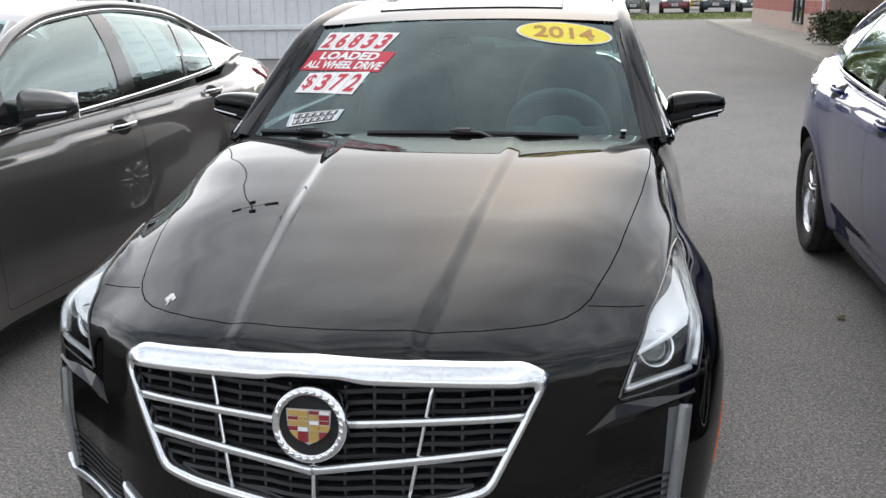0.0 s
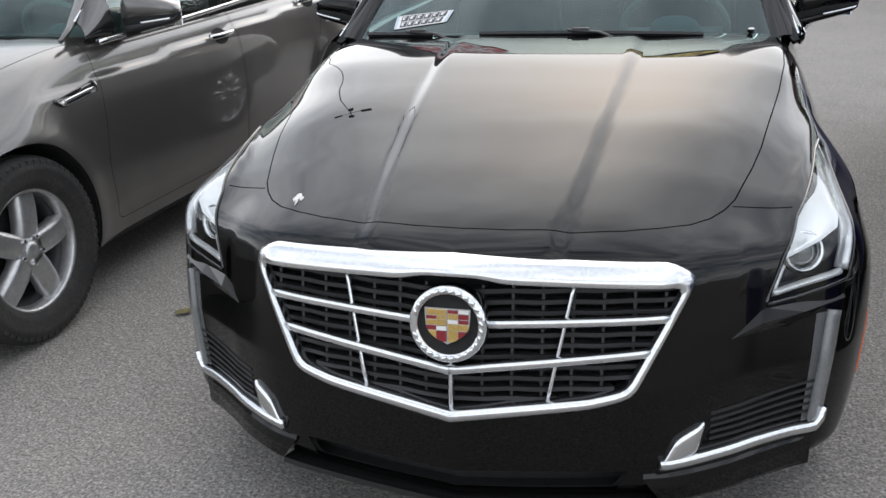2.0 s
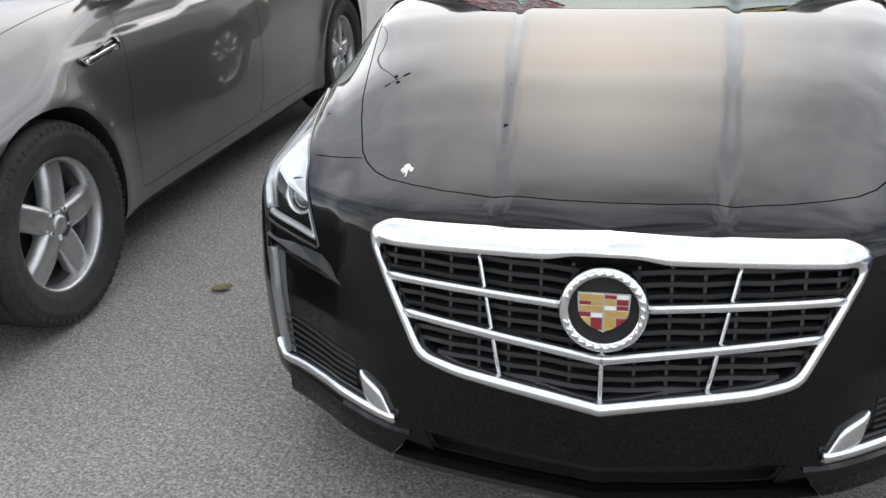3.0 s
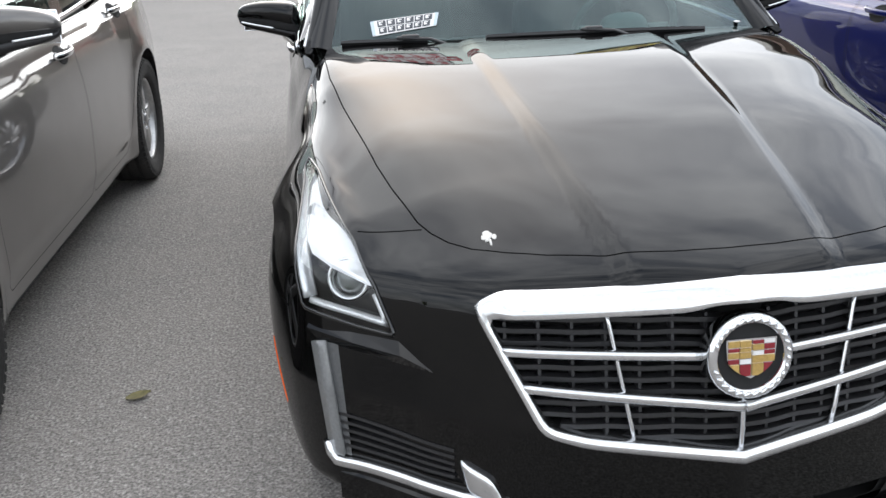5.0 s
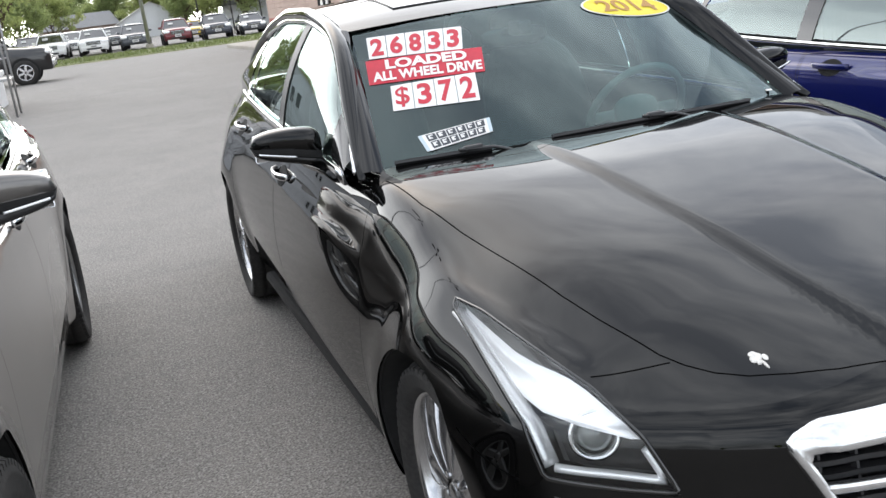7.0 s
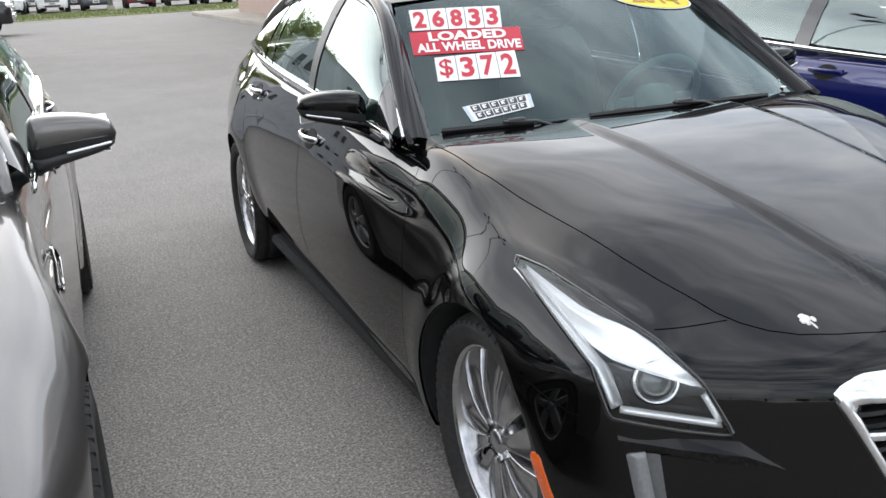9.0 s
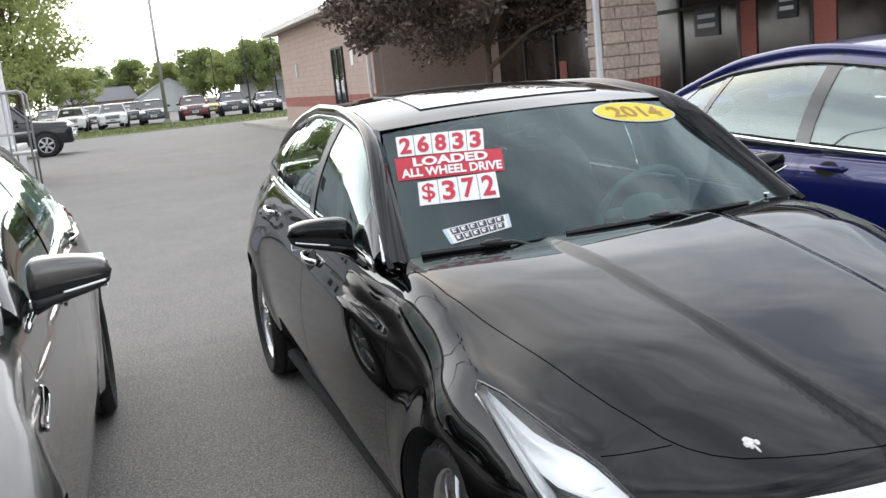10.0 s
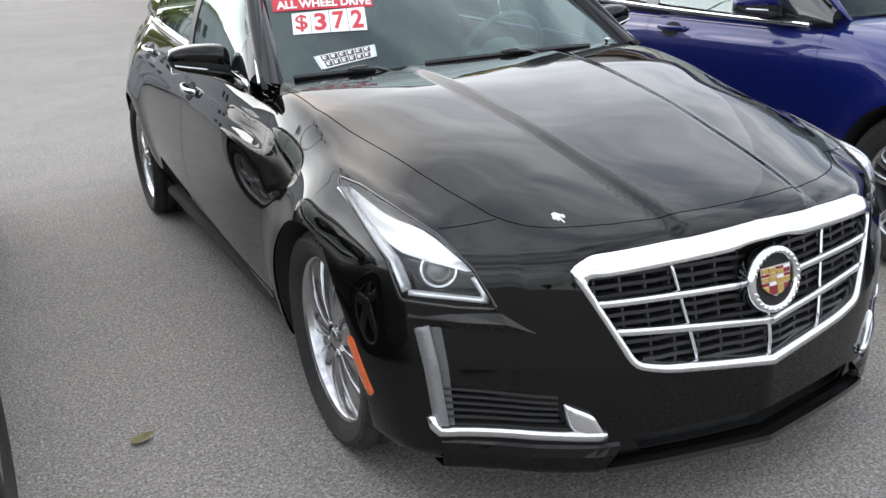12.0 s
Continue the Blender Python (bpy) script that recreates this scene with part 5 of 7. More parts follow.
    both_bm("running_light", sweep_bm(path, [(-0.014, -0.010), (0.011, -0.010), (0.018, 0.006), (-0.019, 0.006)], side=(1, 0.9, 0)), M_DRL, root, "vertical faceted running light")
    shade = [at_front(0.757 - 0.022 * t - k, 0.545 - 0.25 * t - 0.01 * k, 0.001) for t in np.linspace(0, 1, 12) for k in (0.0, 0.014, 0.028 - 0.010 * t)]
    both_sides("running_light_shade", shade, grid_faces(12, 3), M_DRLSHADE, root, "smoked inner face of the running light")
    for i in range(9):
        t = (i + 0.5) / 9
        both_bm("running_light_cell", box_bm(0.020, 0.010, 0.017, at_front(0.766 - 0.022 * t, 0.545 - 0.25 * t, 0.0035), 0.003, 1, Matrix.Rotation(radians(42), 4, "Z")), M_DRL, root, "", False)
    strip = [at_front(x, 0.276 + 0.006 * math.sin((x - 0.43) * 9), 0.006) for x in np.linspace(0.425, 0.748, 20)] + [at_front(0.760, 0.292, 0.006), at_front(0.764, 0.32, 0.005)]
    both_bm("lower_chrome_strip", sweep_bm(strip, ring(0.014, 0.010, 10, 3), side=(0, -0.4, 1)), M_SATIN, root, "chrome strip under the fog recess")
    tri = [(0.514, 0.366), (0.455, 0.336), (0.417, 0.258), (0.50, 0.296)]
    tri = resample(rounded(tri, 0.012, 3), 40)
    c0 = tri.mean(0)
    rows = []
    for p in tri:
        for t, off in ((1.0, -0.004), (0.97, 0.008), (0.85, 0.013), (0.4, 0.013), (0.02, 0.013)):
            q = c0 + (p - c0) * t
            rows.append(at_front(float(q[0]), float(q[1]), off))
    both_sides("chrome_blade", rows, grid_faces(40, 5, True), M_SATIN, root, "chrome end blade beside the fog recess")
    fb = [(x, float(S.on_front(x, z)) + 0.06, z) for x in np.linspace(0.49, 0.76, 10) for z in np.linspace(0.29, 0.42, 4)]
    both_sides("fog_recess", fb, grid_faces(10, 4), M_INNER, root)
    for k in range(5):
        path = [(x, float(S.on_front(x, 0.32)) + 0.012, 0.318 + k * 0.0185 - 0.012 * (0.74 - x) / 0.2 * (k / 4)) for x in np.linspace(0.515, 0.735, 12)]
        both_bm("fog_slat", sweep_bm(path, [(-0.004, -0.012), (0.003, -0.014), (0.004, 0.012), (-0.003, 0.012)], side=(0, 0, 1)), M_PLASTIC, root, "", False)
    # lower mouth, lip and corner flaps
    mb = [(x, float(S.on_front(abs(x), 0.24)) + 0.07, z) for x in np.linspace(-0.40, 0.40, 17) for z in np.linspace(0.17, 0.28, 4)]
    part("mouth_back", mesh_of("mouth_back", mb, grid_faces(17, 4)), M_INNER, root)
    lip = [(x, float(S.on_front(abs(x), 0.23)) + 0.012, 0.188) for x in np.linspace(-0.42, 0.42, 41)]
    part("chin_lip", sweep_bm(lip, [(-0.006, -0.03), (0.004, -0.03), (0.008, 0.03), (-0.006, 0.03)], side=(0, 0, 1)), M_GLOSSBLACK, root, "black chin lip", False)
    flap = []
    for t in np.linspace(0, 1, 15):
        for z, off in ((0.255, -0.002), (0.246, 0.008), (0.225, 0.014), (0.190, 0.012), (0.180, 0.004), (0.178, -0.05)):
            x = (0.392 + 0.048 * max(0.246 - z, 0) / 0.066) * (1 - t) + 0.745 * t
            y = float(S.on_front(x, 0.25))
            k = 1 - t ** 3 * 0.8
            flap.append((x, y - off * k if off > 0 else y - off, z))
    end = [flap[i] for i in range(6)] + [(0.40, flap[0][1] + 0.06, 0.25), (0.44, flap[5][1] + 0.04, 0.18)]
    both_sides("corner_flap", flap + end, grid_faces(15, 6, False, True) + [(90, 91, 92, 96), (96, 92, 93, 97), (97, 93, 94, 95)], M_BLACK, root, "gloss black lower bumper corner", False)
    # amber side marker
    mk = [(0.600, 0.462), (0.560, 0.478), (0.496, 0.336), (0.524, 0.314)]
    mk = resample(rounded(mk, 0.006, 2), 28)
    c0, rows = mk.mean(0), []
    for p in mk:
        for t, off in ((1.0, -0.003), (0.95, 0.001), (0.7, 0.002), (0.02, 0.002)):
            q = c0 + (p - c0) * t
            rows.append((float(S.on_side(q[0], q[1])) + off, q[0], q[1]))
    both_sides("side_marker", rows, grid_faces(28, 4, True), M_AMBER, root, "amber side marker lens")
    # door furniture
    door_handle(root, S, 2.42, 0.855, M_CHROME, 0.21)
    door_handle(root, S, 3.48, 0.925, M_CHROME, 0.21)
    wing_mirror(root, 0.775, 0.985, 1.87, (1.078, 1.076), (0.950, 1.008), 0.075, 0.045, M_BLACK, M_BLACK, M_SATIN, (0.765, 1.66, 0.945))
    # sunroof
    sr = [cabin_point + np.array((0, 0, 0.003)) for cabin_point in [C.roof(s, q) for s in np.linspace(-0.62, 0.62, 15) for q in np.linspace(0.10, 0.52, 12)]]
    part("sunroof", mesh_of("sunroof", sr, grid_faces(15, 12)), M_DARKGLASS, root, "dark glass sunroof panel")
    edge = [C.roof(s, q) + np.array((0, 0, 0.001)) for s, q in [(s, 0.10) for s in np.linspace(-0.62, 0.62, 15)] + [(0.62, q) for q in np.linspace(0.14, 0.52, 10)] + [(s, 0.52) for s in np.linspace(0.58, -0.62, 15)] + [(-0.62, q) for q in np.linspace(0.48, 0.14, 10)]]
    part("sunroof_seal", sweep_bm(edge, ring(0.004, 0.003, 6), side=(0, 0, 1), closed=True), M_PLASTIC, root, "", True)
    # wipers
    for x0, x1, q0, q1 in ((0.462, -0.218, -0.012, -0.010), (-0.385, -0.635, -0.006, 0.015)):
        path = [C.shield(x / 0.67, q0 + (q1 - q0) * t) + np.array((0, -0.006, 0.009)) for t, x in zip(np.linspace(0, 1, 16), np.linspace(x0, x1, 16))]
        part("wiper_blade", sweep_bm(path, [(-0.009, -0.003), (0.003, -0.006), (0.009, 0), (0.003, 0.006), (-0.009, 0.003)], side=(0, -0.5, 0.85)), M_PLASTIC, root, "", False)
        mid = path[8 if x0 > 0 else 3]
        arm = [mid + np.array((-0.04, -0.004, 0.010)), mid + np.array((0.06, -0.014, 0.004)), mid + np.array((0.16, -0.045, -0.03))]
        part("wiper_arm", sweep_bm(arm, ring(0.005, 0.009, 6), side=(0, 0, 1)), M_PLASTIC, root, "", True)
        part("wiper_claw", box_bm(0.055, 0.02, 0.016, tuple(mid + np.array((0, -0.004, 0.010))), 0.005), M_PLASTIC, root)
    return root


black_car = black_sedan()

# ---- the grey and the blue sedan beside it ----
GREY_CABIN = Cabin(
    cowl=(0.70, 1.30, 1.52, 1.02, 0.985), header=(0.57, 1.95, 2.08, 1.40, 1.37),
    rear_head=(0.55, 3.55, 3.48, 1.40, 1.355), rear_foot=(0.64, 4.30, 4.18, 1.12, 1.10),
    rail_x=curve((1.42, 0.765), (1.7, 0.70), (2.0, 0.635), (2.3, 0.600), (2.8, 0.585), (3.3, 0.585), (3.8, 0.615), (4.25, 0.635)),
    rail_z=curve((1.42, 0.985), (1.7, 1.165), (2.0, 1.315), (2.3, 1.385), (2.8, 1.42), (3.3, 1.385), (3.8, 1.25), (4.25, 1.105)),
    belt_x=curve((1.45, 0.805), (2.4, 0.81), (3.3, 0.80), (3.8, 0.76), (4.25, 0.67)), belt_z=curve((1.45, 0.955), (2.4, 0.995), (3.3, 1.045), (3.7, 1.075), (4.25, 1.10)),
    roof_z=curve((1.9, 1.40), (2.3, 1.455), (2.8, 1.47), (3.2, 1.45), (3.6, 1.395)))
BLUE_CABIN = Cabin(
    cowl=(0.70, 1.25, 1.48, 1.01, 0.98), header=(0.57, 1.95, 2.08, 1.41, 1.38),
    rear_head=(0.55, 3.55, 3.48, 1.41, 1.365), rear_foot=(0.64, 4.35, 4.22, 1.12, 1.10),
    rail_x=curve((1.40, 0.775), (1.7, 0.71), (2.0, 0.645), (2.3, 0.610), (2.8, 0.595), (3.3, 0.595), (3.8, 0.625), (4.25, 0.645)),
    rail_z=curve((1.40, 0.975), (1.7, 1.165), (2.0, 1.325), (2.3, 1.395), (2.8, 1.435), (3.3, 1.40), (3.8, 1.27), (4.25, 1.115)),
    belt_x=curve((1.45, 0.835), (2.4, 0.84), (3.3, 0.825), (3.8, 0.775), (4.25, 0.68)), belt_z=curve((1.45, 0.95), (2.4, 0.985), (3.3, 1.03), (3.7, 1.06), (4.25, 1.10)),
    roof_z=curve((1.9, 1.41), (2.3, 1.465), (2.8, 1.485), (3.2, 1.465), (3.6, 1.41)))


def side_sedan(name, shape, cabin, paint, m, label, body_label, spokes, rim, doors, panes, alloy, quarter, upper=None):
    root = thing(name, m, label, "car", "parked cars")
    hood = [(-0.02, 0.16), (0.0, 0.16), (0.3, 0.20), (0.52, 0.32), (0.60, 0.45), (0.66, 0.8), (0.715, 1.3), (0.735, 1.47), (0.5, 1.32), (0.0, 1.24), (-0.02, 1.24)]
    o = dict(fine=0.03, dx=0.03, quarter=quarter, body_label=body_label,
             panels=[("hood", hood, "top"), ("front_door", rounded(doors[0], 0.04, 3), "side"), ("rear_door", rounded(doors[1], 0.04, 3), "side")],
             rail_span=(1.40, 4.24), panes=panes,
             trims=[("belt_moulding", (1.56, quarter - 0.15), -0.02, M_CHROME, (0.012, 0.007)), ("upper_moulding", (1.5, 3.66), 0.95, M_CHROME, (0.012, 0.008)) if upper is None else ("upper_moulding", (1.5, 3.70), 0.85, upper, (0.010, 0.007))],
             track=0.76, rim=rim, spokes=spokes, alloy=alloy)
    sedan(root, shape, cabin, paint, o)
    return root


def grey_sedan():
    S, C = GreySedan(), GREY_CABIN
    doors = ([(1.52, 1.1), (1.49, 0.80), (1.45, 0.5), (1.48, 0.27), (2.56, 0.27), (2.60, 0.6), (2.60, 1.1)], [(2.612, 1.12), (2.612, 0.6), (2.572, 0.27), (3.26, 0.27), (3.36, 0.45), (3.50, 0.68), (3.60, 0.86), (3.62, 1.12)])
    panes = [("front_side_window", 1.66, 2.50, 1.74, 2.62, 0.03, 0.94, M_TINT), ("rear_side_window", 2.64, 3.17, 2.74, 3.38, 0.03, 0.94, M_TINT), ("quarter_window", 3.20, 3.56, 3.41, 3.56, 0.05, 0.92, M_TINT),
             ("mirror_sail", 1.46, 1.66, 1.52, 1.74, 0.0, 0.95, M_GLOSSBLACK), ("door_pillar", 2.50, 2.64, 2.62, 2.74, 0.0, 0.97, M_GLOSSBLACK), ("quarter_pillar", 3.17, 3.20, 3.38, 3.41, 0.0, 0.97, M_GLOSSBLACK), ("rear_pillar", 3.56, 4.24, 3.56, 4.24, -0.05, 1.0, None)]
    root = side_sedan("parked_sedan", S, C, M_GREY, pose(-2.585, -0.016, 0, 0, 0, -1.0), "metallic grey sedan with silver five-spoke wheels parked on asphalt", "metallic grey-brown paint", (5, "wide"), 0.212, doors, panes, M_ALLOY_GREY, 3.75)
    door_handle(root, S, 2.45, 0.872, M_CHROME, 0.22)
    door_handle(root, S, 3.48, 0.937, M_CHROME, 0.22)
    wing_mirror(root, 0.80, 1.03, 1.79, (1.115, 1.085), (0.955, 1.005), 0.075, 0.05, M_GREY, M_PLASTIC, M_LAMPWHITE, (0.74, 1.66, 0.955))
    # fender vent
    v = [(1.205, 0.803), (1.245, 0.774), (1.465, 0.796), (1.458, 0.836)]
    ring_pts = resample(rounded(v, 0.012, 3), 40)
    c0, rows = ring_pts.mean(0), []
    for p in ring_pts:
        for t, off in ((1.04, 0.0), (1.0, 0.006), (0.90, 0.005), (0.86, -0.002), (0.02, -0.002)):
            q = c0 + (p - c0) * t
            rows.append((float(S.on_side(q[0], q[1])) + off + 0.003, q[0], q[1]))
    both_sides("fender_vent", rows, grid_faces(40, 5, True), M_GLOSSBLACK, root, "black fender vent")
    path = [(float(S.on_side(1.26 + 0.17 * t, 0.793 + 0.018 * t)) + 0.010, 1.26 + 0.17 * t, 0.793 + 0.018 * t) for t in np.linspace(0, 1, 8)]
    both_bm("vent_bar", sweep_bm(path, ring(0.006, 0.004, 6), side=(0, 0, 1)), M_CHROME, root, "chrome vent bar")
    # tail lamp on the flank
    tl = resample(rounded([(4.17, 1.015), (4.42, 1.02), (4.64, 0.98), (4.58, 0.90), (4.38, 0.915)], 0.025, 3), 30)
    c0, rows = tl.mean(0), []
    for p in tl:
        for t, off in ((1.0, -0.004), (0.94, 0.008), (0.6, 0.012), (0.02, 0.012)):
            q = c0 + (p - c0) * t
            rows.append((float(S.on_side(q[0], q[1])) + off, q[0], q[1]))
    both_sides("tail_lamp", rows, grid_faces(30, 4, True), M_RED, root, "red tail lamp")
    return root


def blue_sedan():
    S, C = BlueSedan(), BLUE_CABIN
    doors = ([(1.50, 1.1), (1.47, 0.80), (1.44, 0.5), (1.49, 0.29), (2.58, 0.29), (2.63, 0.6), (2.63, 1.1)], [(2.642, 1.12), (2.642, 0.6), (2.592, 0.29), (3.30, 0.29), (3.40, 0.47), (3.54, 0.68), (3.64, 0.86), (3.68, 1.12)])
    panes = [("front_side_window", 1.72, 2.58, 1.78, 2.54, 0.03, 0.85, M_TINT), ("rear_side_window", 2.68, 3.52, 2.64, 3.34, 0.03, 0.85, M_TINT), ("quarter_window", 3.57, 3.95, 3.40, 3.62, 0.05, 0.82, M_TINT),
             ("mirror_sail", 1.42, 1.72, 1.48, 1.78, 0.0, 0.95, M_GLOSSBLACK), ("door_pillar", 2.58, 2.68, 2.54, 2.64, 0.0, 0.97, M_GLOSSBLACK), ("quarter_pillar", 3.52, 3.57, 3.34, 3.40, 0.0, 0.97, M_GLOSSBLACK), ("window_header", 1.50, 3.72, 1.50, 3.72, 0.85, 1.0, None), ("rear_pillar", 3.95, 4.24, 3.62, 4.24, -0.05, 1.0, None)]
    root = side_sedan("parked_sedan", S, C, M_BLUE, pose(2.50, -0.075, 0, 0, 0, -0.6), "deep blue sedan with twin-spoke alloy wheels parked on asphalt", "deep metallic blue paint", (5, "paired"), 0.225, doors, panes, M_ALLOY, 3.95, M_GLOSSBLACK)
    door_handle(root, S, 2.44, 0.89, M_BLUE, 0.22)
    door_handle(root, S, 3.42, 0.94, M_BLUE, 0.22)
    wing_mirror(root, 0.80, 1.01, 1.82, (1.105, 1.08), (0.96, 1.005), 0.07, 0.05, M_BLUE, M_PLASTIC, M_LAMPWHITE, (0.76, 1.70, 0.96))
    return root


grey_car = grey_sedan()
blue_car = blue_sedan()

# ---- ground, kerb, grass ----
ground = part("ground", mesh_of("ground", [(-900, -900, 0), (900, -900, 0), (900, 900, 0), (-900, 900, 0)], [(0, 1, 2, 3)], None, False), M_ASPHALT, None)
tagged(ground, "worn grey asphalt lot with fine stone grain", "ground", "", "structure")
walkway = part("pavement", box_bm(5.0, 46, 0.26, (7.35, 22.0, 0.0), 0.02, 1), M_CONCRETE, None)
tagged(walkway, "pale concrete walk with a raised kerb edge", "pavement", "", "structure")
for y in np.arange(0.5, 44, 1.5):
    part("kerb_stone", box_bm(0.16, 1.49, 0.27, (4.77, float(y) + 0.75, 0.0), 0.015, 1), M_CONCRETE, walkway)
verge = part("grass_verge", box_bm(90, 12, 0.10, (0, 55.5, 0.0), 0.03, 1), M_GRASS, None)
tagged(verge, "strip of spring grass along the lot", "grass", "", "structure")
gutter = part("gutter", box_bm(90, 0.7, 0.03, (0, 49.1, 0.0), 0.005, 1), M_CONCRETE, None)
tagged(gutter, "pale concrete gutter along the grass", "pavement", "", "structure")
rng = np.random.default_rng(5)
gv, gf = [], []
for i in range(9000):
    x, y, a, h = rng.uniform(-16, 16), 49.6 + 11.6 * rng.random(), rng.uniform(0, 6.28), rng.uniform(0.05, 0.14)
    c, s = 0.03 * math.cos(a), 0.03 * math.sin(a)
    gv += [(x - c, y - s, 0.05), (x + c, y + s, 0.05), (x + 0.3 * s, y + 0.3 * c, 0.05 + h)]
    gf.append((3 * i, 3 * i + 1, 3 * i + 2))
tagged(part("grass_blades", mesh_of("grass_blades", gv, gf, None, False), M_BLADE, None), "short uneven grass blades on the verge", "grass", "", "stuff")
# loose grit and leaves on the asphalt
gv, gf = [], []
for i in range(5200):
    r, a = 0.6 + 5.5 * math.sqrt(rng.random()), rng.uniform(0, 6.28)
    x, y, q = -0.8 + r * math.cos(a), 0.8 + 1.2 * r * math.sin(a), rng.uniform(0.0015, 0.0042)
    k = len(gv)
    gv += [(x - q, y - q, 0), (x + q * 1.2, y - q * 0.7, 0), (x + q * 0.2, y + q * 1.2, 0), (x + rng.uniform(-q, q) * 0.5, y, q * 1.1)]
    gf += [(k, k + 1, k + 3), (k + 1, k + 2, k + 3), (k + 2, k, k + 3)]
tagged(part("grit", mesh_of("grit", gv, gf, None, False), M_CONCRETE, None), "fine loose grit on the asphalt", "grit", "", "stuff")


def fallen_leaf(x, y, turn, size):
    vs, n = [], 9
    for i in range(n):
        t = i / (n - 1)
        w = size * 0.32 * math.sin(math.pi * (0.08 + 0.9 * t))
        for s in (-1, 0, 1):
            vs.append((size * (t - 0.5), s * w, 0.004 + 0.006 * abs(s) + 0.006 * t * t))
    ob = part("fallen_leaf", mesh_of("fallen_leaf", vs, grid_faces(n, 3)), M_LEAFDRY, None)
    ob.matrix_basis = pose(x, y, 0.001, 0, 0, turn)
    return tagged(ob, "small dry fallen leaf on the asphalt", "leaf", "fallen leaves")


for x, y, t, s in ((-1.34, 1.20, 20, 0.075), (-1.30, -0.30, 120, 0.06), (1.62, 2.55, 40, 0.05)):
    fallen_leaf(x, y, t, s)

# ---- the brick building with its walk and porch ----
building = thing("dealership_building", pose(0, 0, 0), "single-storey tan block building with a red band", "building")
part("wall", box_bm(0.3, 15.0, 4.0, (6.50, 33.5, 2.0)), M_MORTAR, building)
part("wall", box_bm(8.0, 0.3, 4.0, (10.65, 40.85, 2.0)), M_MORTAR, building)
part("wall", box_bm(3.6, 0.3, 4.0, (8.40, 26.10, 2.0)), M_BRICK, building)


def courses(y0, y1, x, z0, z1, mat, name, label):
    """Blocks laid in courses on a wall that faces -x, each a little uneven."""
    r = np.random.default_rng(int(y0 * 7 + z0 * 31))
    vs, fs = [], []
    n = int(round((z1 - z0) / 0.2))
    for c in range(n):
        za, zb = z0 + c * 0.2 + 0.003, z0 + (c + 1) * 0.2 - 0.003
        y = y0 - (0.2 if c % 2 else 0.0)
        while y < y1:
            a, b = max(y, y0) + 0.005, min(y + 0.4, y1) - 0.005
            if b - a > 0.03 and not (29.55 < (a + b) / 2 < 31.1 and 0.35 < (za + zb) / 2 < 2.75):
                d, k = r.uniform(0.006, 0.016), len(vs)
                vs += [(x, a, za), (x, b, za), (x, b, zb), (x, a, zb), (x - d, a + 0.006, za + 0.006), (x - d, b - 0.006, za + 0.006), (x - d, b - 0.006, zb - 0.006), (x - d, a + 0.006, zb - 0.006)]
                fs += [tuple(k + i for i in q) for q in ((4, 7, 6, 5), (0, 4, 5, 1), (1, 5, 6, 2), (2, 6, 7, 3), (3, 7, 4, 0))]
            y += 0.4
    tagged(part(name, mesh_of(name, vs, fs, None, False), mat, building, label), kind="stuff")


courses(26.0, 41.0, 6.35, 0.1, 0.7, M_BRICK, "lower_facing", "tan block courses")
courses(26.0, 41.0, 6.35, 0.7, 1.1, M_BRICKRED, "band_facing", "red block band")
courses(26.0, 41.0, 6.35, 1.1, 3.9, M_BRICK, "upper_facing", "tan block courses")
win = part("window", box_bm(0.10, 1.5, 2.3, (6.36, 30.3, 1.55)), M_DARKGLASS, building, "tall dark window")
for dy in (-0.75, 0.0, 0.75):
    part("window_frame", box_bm(0.08, 0.07, 2.36, (6.31, 30.3 + dy, 1.55), 0.008, 1), M_STEELDARK, win)
for dz in (-1.15, 1.15):
    part("window_frame", box_bm(0.08, 1.5, 0.07, (6.31, 30.3, 1.55 + dz), 0.008, 1), M_STEELDARK, win)
part("wall_lamp", box_bm(0.10, 0.12, 0.55, (6.30, 37.4, 2.2), 0.02), M_PANELWHITE, building, "slim pale wall light")
part("sign_plate", box_bm(0.03, 0.35, 0.5, (6.33, 28.4, 2.3), 0.01, 1), M_WHITE, building, "small white notice")
part("downspout", sweep_bm([(6.28, 26.35, 0.12), (6.28, 26.35, 3.7)], ring(0.05, 0.04, 8, 4), side=(1, 0, 0)), M_PANELWHITE, building, "white downspout")
part("roof", box_bm(10.5, 32.5, 0.16, (11.0, 25.3, 4.05), 0.02, 1), M_ROOF, building, "flat pale roof")
part("fascia", box_bm(0.10, 32.4, 0.22, (5.72, 25.3, 3.98), 0.02, 1), M_ROOF, building, "pale eaves board")
part("fascia", box_bm(10.5, 0.10, 0.22, (11.0, 41.55, 3.98), 0.02, 1), M_ROOF, building)
part("fascia", box_bm(10.5, 0.10, 0.22, (11.0, 9.0, 3.98), 0.02, 1), M_ROOF, building)
part("porch_ceiling", box_bm(5.0, 16.7, 0.10, (8.4, 17.6, 3.72)), M_BRICK, building)
part("storefront_wall", box_bm(0.2, 16.6, 3.7, (10.2, 17.7, 1.85)), M_MORTAR, building)
part("wall", box_bm(6.0, 0.3, 3.9, (13.2, 9.4, 1.95)), M_BRICK, building)
